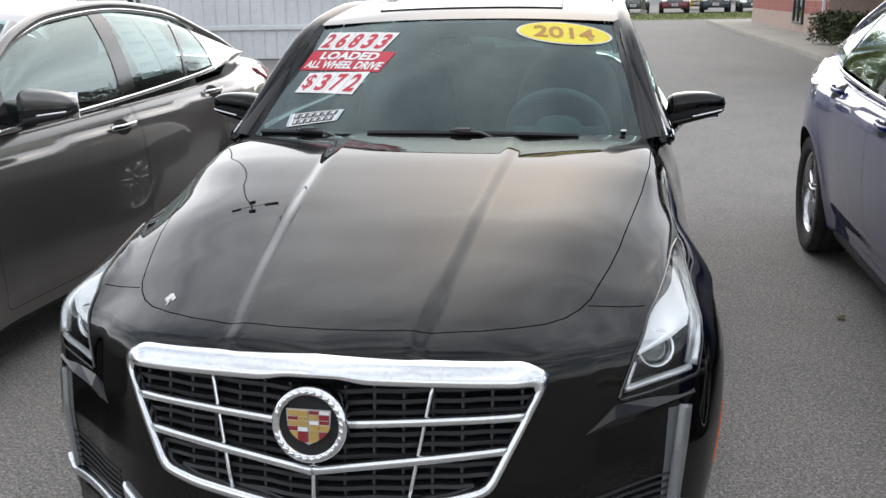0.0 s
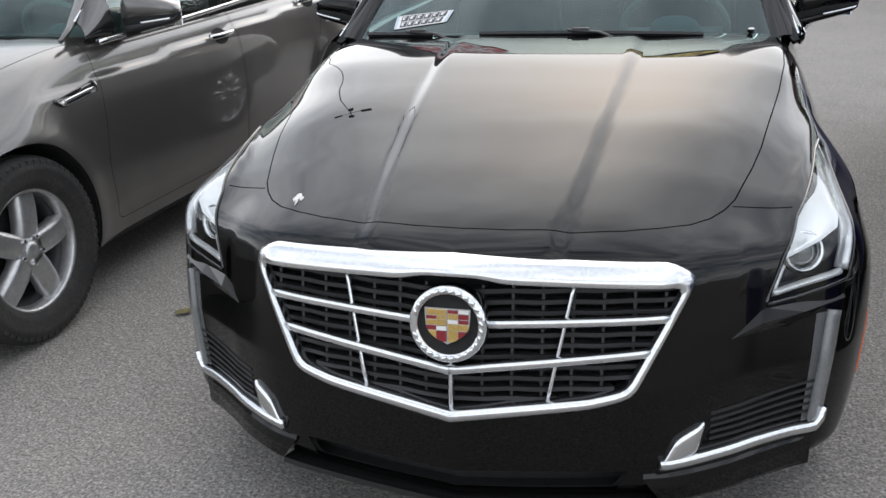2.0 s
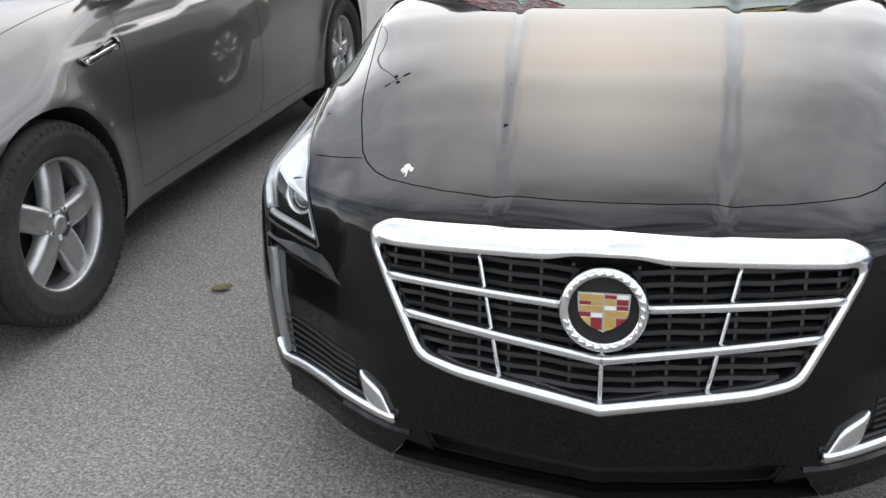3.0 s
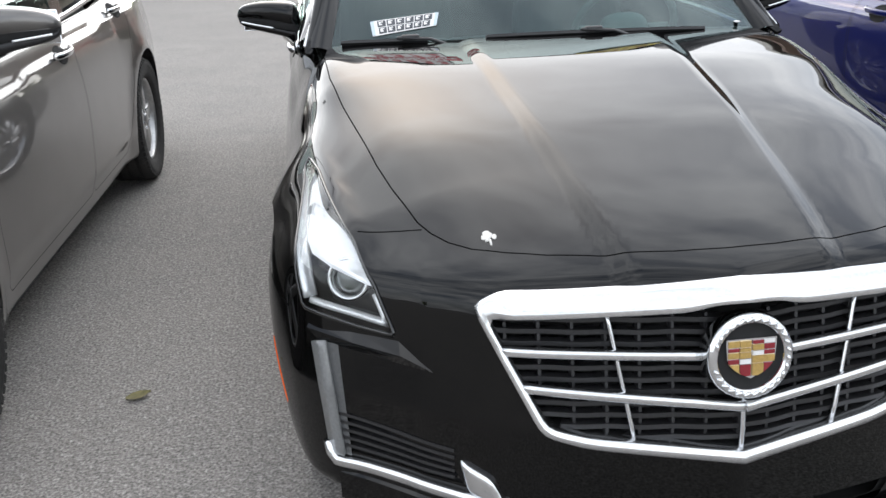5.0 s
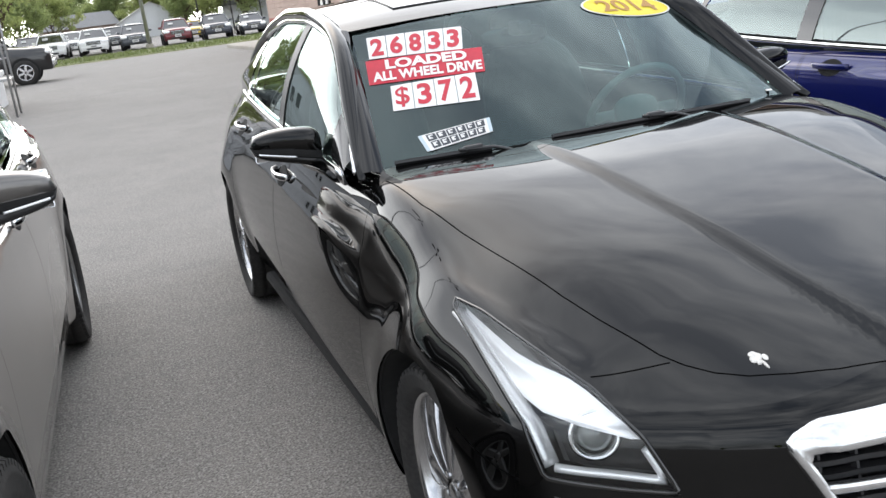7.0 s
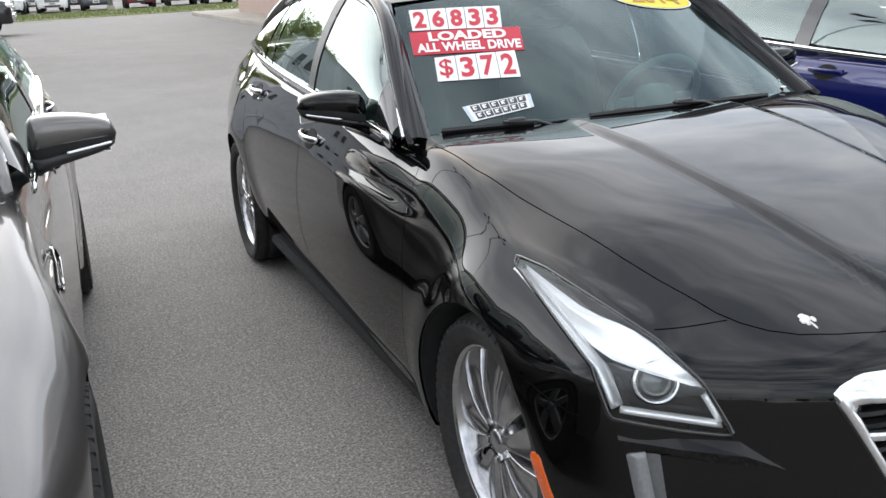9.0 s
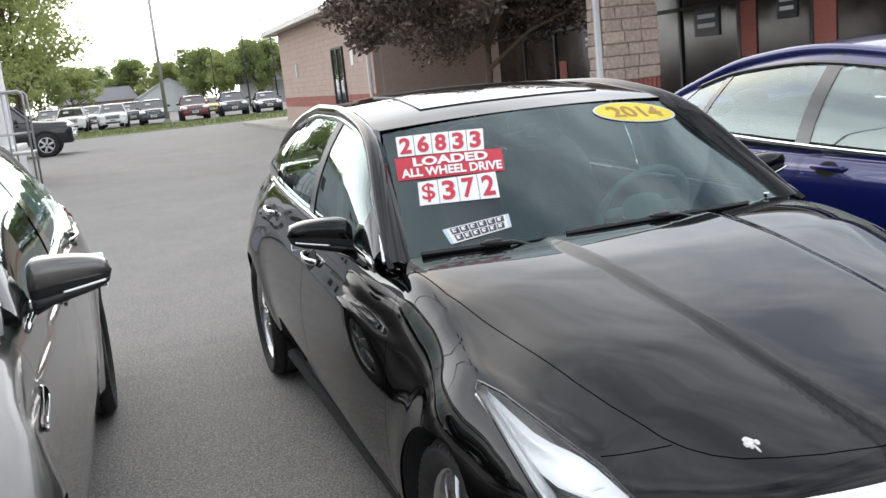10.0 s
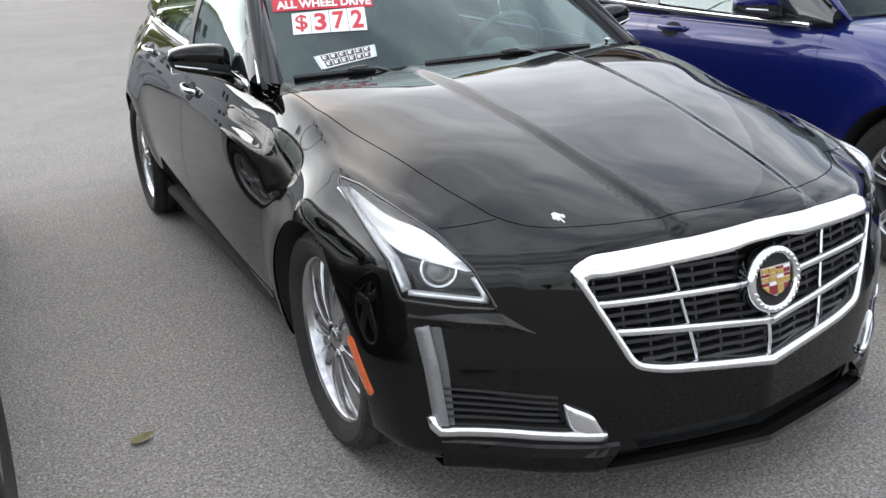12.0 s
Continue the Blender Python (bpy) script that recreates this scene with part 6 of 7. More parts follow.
for y0 in np.arange(9.8, 25.0, 1.9):
    pane = part("shop_window", box_bm(0.06, 1.78, 2.6, (10.06, float(y0) + 0.95, 1.65)), M_SHOPGLASS, building, "dark shop glazing")
    part("window_frame", box_bm(0.10, 0.09, 2.8, (10.03, float(y0), 1.65), 0.01, 1), M_STEELDARK, pane)
    part("window_frame", box_bm(0.10, 1.8, 0.08, (10.03, float(y0) + 0.95, 0.35), 0.01, 1), M_STEELDARK, pane)
    part("window_frame", box_bm(0.10, 1.8, 0.08, (10.03, float(y0) + 0.95, 2.3), 0.01, 1), M_STEELDARK, pane)
for y0, z0, w, h, m in ((19.2, 1.9, 0.9, 0.5, M_INK), (18.0, 1.2, 0.5, 0.7, M_BRICKRED), (20.8, 1.2, 0.4, 0.6, M_BRICKRED), (13.4, 1.9, 0.55, 1.3, M_BRICKRED), (14.6, 2.0, 0.8, 0.6, M_INK), (11.4, 1.9, 0.5, 1.2, M_BRICKRED), (12.3, 2.1, 0.5, 0.5, M_INK)):
    sign = part("window_poster", box_bm(0.02, w, h, (10.01, y0, z0), 0.004, 1), m, building, "poster behind the glazing")
    if m is M_INK:
        for k in range(2):
            part("print_bar", box_bm(0.006, w * 0.7, h * 0.14, (9.995, y0, z0 + h * (0.15 - 0.3 * k))), M_WHITE, sign)
# porch pier of split stone with one course of upright red bricks
pier = part("pier", box_bm(0.99, 0.48, 3.7, (6.90, 12.66, 1.85)), M_MORTAR, building, "square split-stone pier with a red brick course")
r = np.random.default_rng(11)
for c in range(18):
    z = 0.09 + c * 0.2
    for face in range(2):
        L = (0.52, 1.03)[face]
        n = (int(L / 0.085) if c == 4 else (2, 3)[face])
        cuts = np.concatenate(([0], np.cumsum(r.uniform(0.95, 1.05, n) if c == 4 else r.uniform(0.6, 1.4, n))))
        cuts = cuts / cuts[-1] * L
        for i in range(n):
            w, d = cuts[i + 1] - cuts[i] - 0.010, 0.035 if c == 4 else r.uniform(0.03, 0.06)
            mid = (cuts[i] + cuts[i + 1]) / 2 - L / 2
            bmb = box_bm(d * 2, w, 0.188, (6.405, 12.66 + mid, z + 0.1), 0.012, 1) if face == 0 else box_bm(w, d * 2, 0.188, (6.90 + mid, 12.42, z + 0.1), 0.012, 1)
            part("brick" if c == 4 else "stone", bmb, M_BRICKRED if c == 4 else M_STONE, pier)
part("downspout", sweep_bm([(6.30, 12.47, 0.14), (6.30, 12.47, 3.7)], ring(0.05, 0.045, 8, 4), side=(1, 0, 0)), M_PANELWHITE, building)

# ---- the white office trailer with its steel steps ----
trailer = thing("office_trailer", pose(0, 0, 0), "white ribbed office trailer with narrow windows", "trailer")
part("wall", box_bm(15.76, 3.4, 2.9, (-11.54, 22.2, 2.2)), M_PANELWHITE, trailer)
part("skirt", box_bm(15.9, 3.3, 0.72, (-11.42, 22.2, 0.38)), M_PANELWHITE, trailer, "white skirting")
part("belt_rail", box_bm(16.04, 3.46, 0.12, (-11.42, 22.2, 0.78), 0.015, 1), M_PANELWHITE, trailer)
part("roof", box_bm(15.9, 3.6, 0.12, (-11.54, 22.2, 3.7), 0.03, 1), M_ROOF, trailer)
for x in np.arange(-19.25, -3.70, 0.31):
    part("siding_rib", box_bm(0.035, 0.03, 2.75, (float(x), 20.49, 2.25), 0.008, 1), M_PANELWHITE, trailer)
    part("skirt_rib", box_bm(0.03, 0.02, 0.68, (float(x), 20.54, 0.38), 0.006, 1), M_PANELWHITE, trailer)
for x in (-3.93, -4.36, -6.9, -7.4, -11.9):
    w = part("window", box_bm(0.24, 0.06, 0.85, (x, 20.48, 2.15)), M_DARKGLASS, trailer, "narrow dark window")
    for dx in (-0.14, 0.14):
        part("window_frame", box_bm(0.04, 0.06, 0.95, (x + dx, 20.46, 2.15), 0.006, 1), M_PANELWHITE, w)
    for dz in (-0.45, 0.45):
        part("window_frame", box_bm(0.3, 0.06, 0.04, (x, 20.46, 2.15 + dz), 0.006, 1), M_PANELWHITE, w)
steps = thing("steel_steps", pose(-2.93, 20.3, 0, 0, 0, 180), "galvanised steel steps with tall handrails", "steps")
part("landing", box_bm(0.8, 1.1, 0.05, (0.42, 0.55, 0.75), 0.008, 1), M_GALV, steps)
for i in range(4):
    part("tread", box_bm(0.26, 1.1, 0.04, (0.95 + 0.24 * i, 0.55, 0.60 - 0.18 * i), 0.006, 1), M_GALV, steps)
for y in (0.0, 1.1):
    part("handrail", sweep_bm([(0.04, y, 0.0), (0.04, y, 1.93), (0.10, y, 2.0), (0.78, y, 2.0), (0.86, y, 1.95), (1.72, y, 1.0), (1.74, y, 0.0)], ring(0.022, 0.022, 8), side=(0, 1, 0)), M_GALV, steps, "", True)
    part("mid_rail", sweep_bm([(0.04, y, 1.15), (0.80, y, 1.15), (1.72, y, 0.5)], ring(0.016, 0.016, 8), side=(0, 1, 0)), M_GALV, steps, "", True)
    for x, z in ((0.42, 2.0), (0.80, 2.0)):
        part("post", sweep_bm([(x, y, 0.0), (x, y, z)], ring(0.018, 0.018, 8), side=(0, 1, 0)), M_GALV, steps, "", True)

# ---- the white gabled house and low roofs beyond ----
house = thing("gabled_shed", pose(7.4, 132, 0), "white gabled metal shed beyond the parked cars", "building")
gw = 4.4
part("wall", bm_of([(-gw, 0, 0), (gw, 0, 0), (gw, 0, 2.2), (0, 0, 4.5), (-gw, 0, 2.2), (-gw, 12, 0), (gw, 12, 0), (gw, 12, 2.2), (0, 12, 4.5), (-gw, 12, 2.2)], [(0, 1, 2, 3, 4), (9, 8, 7, 6, 5), (1, 6, 7, 2), (5, 0, 4, 9)]), M_PANELWHITE, house)
for sg in (-1, 1):
    part("roof_slope", bm_of([(0, -0.3, 4.6), (sg * 4.9, -0.3, 2.05), (sg * 4.9, 12.3, 2.05), (0, 12.3, 4.6), (0, -0.3, 4.5), (sg * 4.9, -0.3, 1.95), (sg * 4.9, 12.3, 1.95), (0, 12.3, 4.5)], [(0, 1, 2, 3), (4, 7, 6, 5), (0, 4, 5, 1), (1, 5, 6, 2), (3, 2, 6, 7)]), M_ROOF, house)
long_house = thing("low_house", pose(-2.2, 140, 0), "low house with a grey shingle roof", "building")
part("wall", box_bm(10, 8, 2.4, (0, 0, 1.2)), M_BRICK, long_house)
part("roof", bm_of([(-5.6, -4.6, 2.3), (5.6, -4.6, 2.3), (4.6, 0, 4.2), (-4.6, 0, 4.2), (-5.6, 4.6, 2.3), (5.6, 4.6, 2.3)], [(0, 1, 2, 3), (3, 2, 5, 4), (0, 3, 4), (1, 5, 2)]), M_ROOFGREY, long_house)
far_house = thing("far_house", pose(20.5, 125, 0), "pale house with a grey roof behind the trees", "building")
part("wall", box_bm(8, 8, 2.8, (0, 0, 1.4)), M_PANELWHITE, far_house)
part("roof", bm_of([(-4.5, -4.6, 2.7), (4.5, -4.6, 2.7), (4.5, 0, 5.2), (-4.5, 0, 5.2), (-4.5, 4.6, 2.7), (4.5, 4.6, 2.7)], [(0, 1, 2, 3), (3, 2, 5, 4), (0, 3, 4), (1, 5, 2)]), M_ROOFGREY, far_house)


# ---- poles ----
def pole(name, x, y, h, r, mat, label, arm):
    root = thing(name, pose(x, y, 0), label, "pole", "tall poles")
    part("shaft", sweep_bm([(0, 0, 0), (0, 0, h * 0.5), (0, 0, h)], ring(r, r, 10), side=(1, 0, 0), scale=[1.0, 0.85, 0.7]), mat, root, "", True)
    part("footing", lathe_bm([(0, 0.35), (r * 1.8, 0.35), (r * 1.9, 0.3), (r * 1.9, 0)], 14, "z"), M_CONCRETE, root)
    if arm == "cluster":
        for a in (20, 110, 200, 290):
            turn = Matrix.Rotation(radians(a), 4, "Z")
            part("lamp_arm", box_bm(0.5, 0.05, 0.05, turn @ Vector((0.25, 0, h - 0.05)), 0.01, 1, turn), mat, root)
            part("lamp_head", box_bm(0.45, 0.26, 0.12, turn @ Vector((0.70, 0, h - 0.02)), 0.03, 2, turn), M_STEELDARK, root)
    elif arm == "lamp":
        for sg in (-1, 1):
            part("lamp_arm", box_bm(0.5, 0.05, 0.05, (sg * 0.3, 0, h - 0.05), 0.01, 1), mat, root)
            part("lamp_head", box_bm(0.55, 0.28, 0.12, (sg * 0.75, 0, h - 0.03), 0.03), M_STEELDARK, root)
    else:
        part("cross_arm", box_bm(1.8, 0.10, 0.12, (0, 0, h - 0.5), 0.01, 1), M_POLE, root)


pole("lamp_post", -7.2, 12.8, 9.6, 0.038, M_GALV, "tall pale lamp post with four dark lamp heads", "cluster")
pole("utility_pole", 2.2, 60.5, 10.5, 0.125, M_GALV, "pale grey utility pole behind the grass", "cross")
pole("lamp_post", 9.75, 75, 9.0, 0.065, M_STEELDARK, "slim dark lamp post among parked cars", "lamp")
pole("lamp_post", 10.4, 104, 9.0, 0.075, M_STEELDARK, "slim dark lamp post among parked cars", "lamp")
pole("lamp_post", 16.5, 100, 9.0, 0.09, M_STEELDARK, "slim dark lamp post among parked cars", "lamp")

# ---- trees and shrubs ----
def leaf_cloud(r, clumps, per, size, squash=0.75):
    """Leaves, each a folded pair of triangles, in clumps (x, y, z, radius)."""
    cl = np.repeat(np.array(clumps, float), per, axis=0)
    n = len(cl)
    d = r.normal(size=(n, 3))
    d *= (cl[:, 3:] * r.random((n, 1)) ** 0.45) / np.linalg.norm(d, axis=1, keepdims=True)
    s = size * r.uniform(0.6, 1.35, (n, 1))
    a, b = r.uniform(0, 6.28, n), r.uniform(-0.9, 0.9, n)
    u = np.stack([np.cos(a) * np.cos(b), np.sin(a) * np.cos(b), np.sin(b)], 1) * s
    v = np.cross(u, r.normal(size=(n, 3)))
    v *= 0.5 * s / (np.linalg.norm(v, axis=1, keepdims=True) + 1e-9)
    c = cl[:, :3] + d * (1, 1, squash)
    vs = np.stack([c - u, c + v, c + u, c - v + np.array((0, 0, 0.15)) * s], 1).reshape(-1, 3)
    fs = [f for k in range(0, 4 * n, 4) for f in ((k, k + 1, k + 2), (k, k + 2, k + 3))]
    return vs, fs


def tree(seed, height, spread, base, leaf, bark, count, per, size, label, category="tree", openness=1.0, name="tree", skirt=None):
    """Trunk and limbs that taper, and a crown of leaf clumps at the limb ends."""
    r = np.random.default_rng(seed)
    root = thing(name, pose(0, 0, 0), label, category, "trees")
    limbs, clumps = [], []
    top = np.array((r.uniform(-0.3, 0.3), r.uniform(-0.3, 0.3), height * 0.72))
    tr = 0.022 * height
    limbs.append(([(0, 0, -0.05), (0.02, 0.02, base * 0.5), tuple(top * (0.55, 0.55, base / top[2])), tuple(top)], tr, 0.25))
    for i in range(count):
        t = r.uniform(0.0, 1.0)
        z0 = base * 0.75 + (top[2] - base * 0.75) * t
        a = i * 2.4 + r.uniform(-0.4, 0.4)
        reach = spread * (1 - 0.55 * t) * r.uniform(0.55, 1.05)
        z1 = z0 + (height - z0) * r.uniform(0.15, 0.55)
        p0 = top * (z0 / top[2]) * (1, 1, 0) + np.array((0, 0, z0))
        p3 = np.array((reach * math.cos(a), reach * math.sin(a), min(z1, height)))
        p1, p2 = p0 + (p3 - p0) * 0.35 + (0, 0, 0.05 * height), p0 + (p3 - p0) * 0.7 + (0, 0, 0.04 * height)
        limbs.append(([tuple(p0), tuple(p1), tuple(p2), tuple(p3)], tr * (0.45 - 0.25 * t), 0.2))
        for q in (0.55, 0.8, 1.0):
            c = p0 + (p3 - p0) * q + r.normal(size=3) * spread * 0.07
            clumps.append((c[0], c[1], c[2] + 0.03 * height, spread * r.uniform(0.13, 0.27) * openness))
    if skirt:
        for i in range(skirt[0]):
            a, q = r.uniform(0, 6.28), spread * math.sqrt(r.uniform(0.03, 1.0))
            clumps.append((q * math.cos(a), q * math.sin(a), r.uniform(skirt[1], skirt[2]) + 0.12 * q, r.uniform(0.28, 0.5)))
    part("trunk", join_bm(*[sweep_bm(p, ring(w, w, 7), side=(0.3, 1, 0.1), scale=[1.0, 0.75, 0.5, e]) for p, w, e in limbs]), bark, root, "", True)
    vs, fs = leaf_cloud(r, clumps, per, size)
    part("crown", mesh_of("crown", vs, fs, None, False), leaf, root)
    return root


big = tree(3, 13.0, 6.6, 1.6, M_LEAF, M_BARK, 44, 190, 0.13, "large spring tree with airy light-green leaves", openness=1.0)
big.matrix_basis = pose(-6.4, 62, 0, 0, 0, 40)
copy_thing(big, pose(-15.5, 70, 0, 0, 0, 160))
bushy = tree(8, 9.0, 4.2, 0.9, M_LEAFDARK, M_BARK, 40, 150, 0.15, "dense mid-green tree behind the car lot", openness=1.25)
bushy.matrix_basis = pose(11.6, 130, 0, 0, 0, 10)
for x, y, turn in ((2.6, 146, 80), (14.2, 140, 255), (17.5, 118, 200), (20.8, 133, 300), (24.5, 140, 20), (-8.5, 120, 130), (-14, 112, 60), (-20, 118, 250), (28, 128, 150), (-2.8, 160, 215), (34, 150, 290)):
    copy_thing(bushy, pose(x, y, 0, 0, 0, turn))
airy = tree(15, 8.0, 3.8, 1.0, M_LEAF, M_BARK, 30, 130, 0.13, "slender light-green tree behind the car lot", openness=0.95)
airy.matrix_basis = pose(7.2, 138, 0, 0, 0, 0)
for x, y, turn in ((14.5, 122, 70), (-5.2, 128, 190), (22.5, 116, 280), (26.5, 120, 33), (-11, 105, 140), (9.2, 150, 210), (17.2, 150, 95)):
    copy_thing(airy, pose(x, y, 0, 0, 0, turn))
bronze = tree(21, 5.6, 3.1, 1.45, M_LEAFPURPLE, M_BARK, 40, 300, 0.05, "ornamental tree with dark bronze leaves by the porch", openness=0.9, skirt=(90, 1.75, 2.9))
bronze.matrix_basis = pose(5.8, 16.0, 0.13, 0, 0, 25)


def shrub(seed, w, h, label):
    r = np.random.default_rng(seed)
    root = thing("shrub", pose(0, 0, 0), label, "shrub", "shrubs by the walk")
    stems = [sweep_bm([(0, 0, 0), (0.3 * w * math.cos(a), 0.3 * w * math.sin(a), h * 0.5), (0.7 * w * math.cos(a), 0.7 * w * math.sin(a), h * 0.85)], ring(0.018, 0.018, 5), side=(0.2, 0.3, 1), scale=[1, 0.7, 0.4]) for a in np.arange(0, 6.2, 0.9)]
    part("stems", join_bm(*stems), M_BARK, root)
    cl = [(w * 0.6 * math.cos(a) * q, w * 0.6 * math.sin(a) * q, h * z, 0.38 * w) for a in np.arange(0, 6.2, 0.8) for q in (0.4, 1.0) for z in (0.3, 0.62, 0.85)]
    vs, fs = leaf_cloud(r, cl, 60, 0.045)
    part("leaves", mesh_of("leaves", vs, fs, None, False), M_LEAFSHRUB, root)
    return root


bush = shrub(4, 0.65, 0.75, "leafy dark-green shrub beside the concrete walk")
bush.matrix_basis = pose(5.75, 22.6, 0.13)
for x, y, t in ((5.8, 20.6, 70), (5.75, 13.6, 20)):
    copy_thing(bush, pose(x, y, 0.13, 0, 0, t))
# continuous far treeline
r = np.random.default_rng(12)
line = [(x + r.normal() * 0.8, 158 + r.uniform(-5, 5), h, r.uniform(1.1, 2.2)) for x in np.arange(-48, 60, 1.5) for h in np.arange(0.8, 3.6 + 2.2 * math.sin(x * 0.31) ** 2 + r.random() * 1.2, 1.0)]
vs, fs = leaf_cloud(r, line, 46, 0.26)
tagged(part("far_woods", mesh_of("far_woods", vs, fs, None, False), M_LEAFDARK, None), "dense mid-green treeline beyond the car lot", "woods", "", "stuff")
# woods that close the lot behind the camera, seen only in the paint
# the last three, off to the left, are invented and stay out of view
for x, y, t in ((-16, -58, 0), (-8, -62, 70), (0, -57, 140), (8, -60, 210), (16, -63, 280), (-25, -56, 30), (25, -58, 100), (-34, -48, 200), (34, -50, 320), (-42, -20, 10), (-44, 5, 80), (-40, 30, 150)):
    copy_thing(bushy if (x // 8) % 2 else big, pose(x * 1.7, y * 1.7, 0, 0, 0, t) @ Matrix.Diagonal((0.6, 0.6, 0.5, 1)))

# ---- vehicles parked further off ----
def far_vehicle(kind, paint, label, m, name, badge=None):
    """A sport utility, pickup or sedan with bonnet, cabin, panes, lamps, grille, mirrors and wheels; it looks towards -y."""
    root = thing(name, m, label, {"suv": "car", "sedan": "car", "pickup": "truck"}[kind], "cars in the far row")
    L, W, zb, zh, zs, zt, hood, wr = {"suv": (4.7, 0.96, 0.28, 1.06, 1.12, 1.70, 1.10, 0.37), "sedan": (4.7, 0.90, 0.22, 0.88, 0.95, 1.44, 1.25, 0.33), "pickup": (5.6, 1.0, 0.42, 1.22, 1.28, 1.92, 1.35, 0.41)}[kind]
    ax = (0.92, L - 1.0)
    # lower body from rounded cross-sections
    ys = [0.0, 0.06, 0.25, hood * 0.6, hood, hood + 0.5, L * 0.6, L - 0.3, L - 0.05, L]
    tops = [zh - 0.22, zh - 0.10, zh - 0.03, zh, zs, zs, zs + 0.02, zs + 0.03, zs - 0.05, zs - 0.25]
    wid = [0.82, 0.93, 0.98, 1, 1, 1, 1, 0.98, 0.95, 0.86]
    vs = []
    for y, t, w in zip(ys, tops, wid):
        bot = zb + (0.06 if y in (0.0, L) else 0)
        vs += [(-W * w * 0.93, y, bot), (-W * w, y, bot + 0.18), (-W * w, y, t - 0.22), (-W * w * 0.93, y, t - 0.06), (-W * w * 0.75, y, t), (0, y, t + 0.025), (W * w * 0.75, y, t), (W * w * 0.93, y, t - 0.06), (W * w, y, t - 0.22), (W * w, y, bot + 0.18), (W * w * 0.93, y, bot)]
    n = len(ys)
    bm = bm_of(vs, grid_faces(n, 11) + [tuple(range(11)), tuple((n - 1) * 11 + i for i in range(11))[::-1]])
    bmesh.ops.recalc_face_normals(bm, faces=bm.faces)
    part("body", bm, paint, root, "", True)
    # glazed cabin, roof and pillars
    y0, y1 = hood - 0.02, {"suv": L - 0.12, "sedan": L - 0.75, "pickup": hood + 2.3}[kind]
    r0, r1 = y0 + (0.75 if kind != "pickup" else 0.6), {"suv": L - 0.35, "sedan": L - 1.6, "pickup": y1 - 0.12}[kind]
    lo = [(-W * 0.92, y0), (W * 0.92, y0), (W * 0.92, y1), (-W * 0.92, y1)]
    hi = [(-W * 0.68, r0), (W * 0.68, r0), (W * 0.68, r1), (-W * 0.68, r1)]
    for nm, i, j in (("windshield", 0, 1), ("side_window", 1, 2), ("rear_window", 2, 3), ("side_window", 3, 0)):
        a, b, c, d = lo[i], lo[j], hi[j], hi[i]
        part(nm, bm_of([(*a, zs - 0.03), (*b, zs - 0.03), (*c, zt - 0.05), (*d, zt - 0.05)], [(0, 1, 2, 3)]), M_DARKGLASS, root)
    rv = [(x * s, y, zt + dz) for y, dz in ((r0 - 0.08, -0.05), (r0 + 0.15, 0.0), ((r0 + r1) / 2, 0.02), (r1 - 0.1, 0.0), (r1 + 0.05, -0.05)) for x, s in ((-W * 0.70, 1), (-W * 0.5, 1), (0, 1), (W * 0.5, 1), (W * 0.70, 1))]
    rv = [(x, y, z - 0.05 * (abs(x) / (W * 0.70)) ** 3) for x, y, z in rv]
    rv += [(x, y, z - 0.05) for x, y, z in rv]
    bm = bm_of(rv, grid_faces(5, 5) + [tuple(25 + i for i in f[::-1]) for f in grid_faces(5, 5)] + [(i, i + 5, i + 30, i + 25) for i in (0, 5, 10, 15, 4, 9, 14, 19)] + [(i, i + 1, i + 26, i + 25) for i in (0, 1, 2, 3, 20, 21, 22, 23)])
    bmesh.ops.recalc_face_normals(bm, faces=bm.faces)
    part("roof", bm, paint, root, "", True)
    for sg in (-1, 1):
        for (ya, yb) in ((y0, r0), (y0 + (y1 - y0) * 0.45, r0 + (r1 - r0) * 0.4), (y1, r1)):
            part("pillar", sweep_bm([(sg * W * 0.925, ya, zs - 0.03), (sg * W * 0.69, yb, zt - 0.03)], ring(0.05, 0.035, 6), side=(0, 1, 0)), paint, root)
        part("mirror", blob_bm(0.12, 0.06, 0.08, (sg * (W + 0.10), hood + 0.42, zs + 0.06), 3, 10, 6), paint, root)
        part("headlight", blob_bm(0.22, 0.12, 0.095, (sg * W * 0.72, 0.10, zh - 0.20), 3, 14, 8), M_LAMPWHITE, root, "clear headlight")
        part("fog_lamp", blob_bm(0.07, 0.05, 0.05, (sg * W * 0.68, 0.02, zb + 0.22), 2.5, 10, 6), M_LAMPWHITE, root)
    part("grille", box_bm(W * 0.95, 0.06, 0.26 if kind != "pickup" else 0.36, (0, 0.02, zh - 0.27), 0.03), M_PLASTIC, root)
    for k in range(3):
        part("grille_bar", box_bm(W * 0.90, 0.03, 0.03, (0, -0.015, zh - 0.36 + 0.09 * k), 0.008, 1), M_SATIN, root)
    part("bumper", box_bm(W * 1.75, 0.14, 0.24, (0, 0.0, zb + 0.22), 0.06), M_SATIN if kind == "pickup" else paint, root)
    part("lower_intake", box_bm(W * 1.0, 0.06, 0.10, (0, -0.06, zb + 0.16), 0.02), M_PLASTIC, root)
    plate = part("front_plate", box_bm(0.42, 0.02, 0.16, (0, -0.085, zb + 0.30), 0.006, 1), M_WHITE, root, "pale front plate")
    part("print_bar", box_bm(0.30, 0.006, 0.05, (0, -0.098, zb + 0.30)), M_INK, plate)
    part("window_tag", box_bm(0.34, 0.01, 0.16, (-0.30, y0 + 0.33, zs + 0.28), 0, rot=Matrix.Rotation(radians(-40), 4, "X")), M_WHITE, root, "white price card behind the glass")
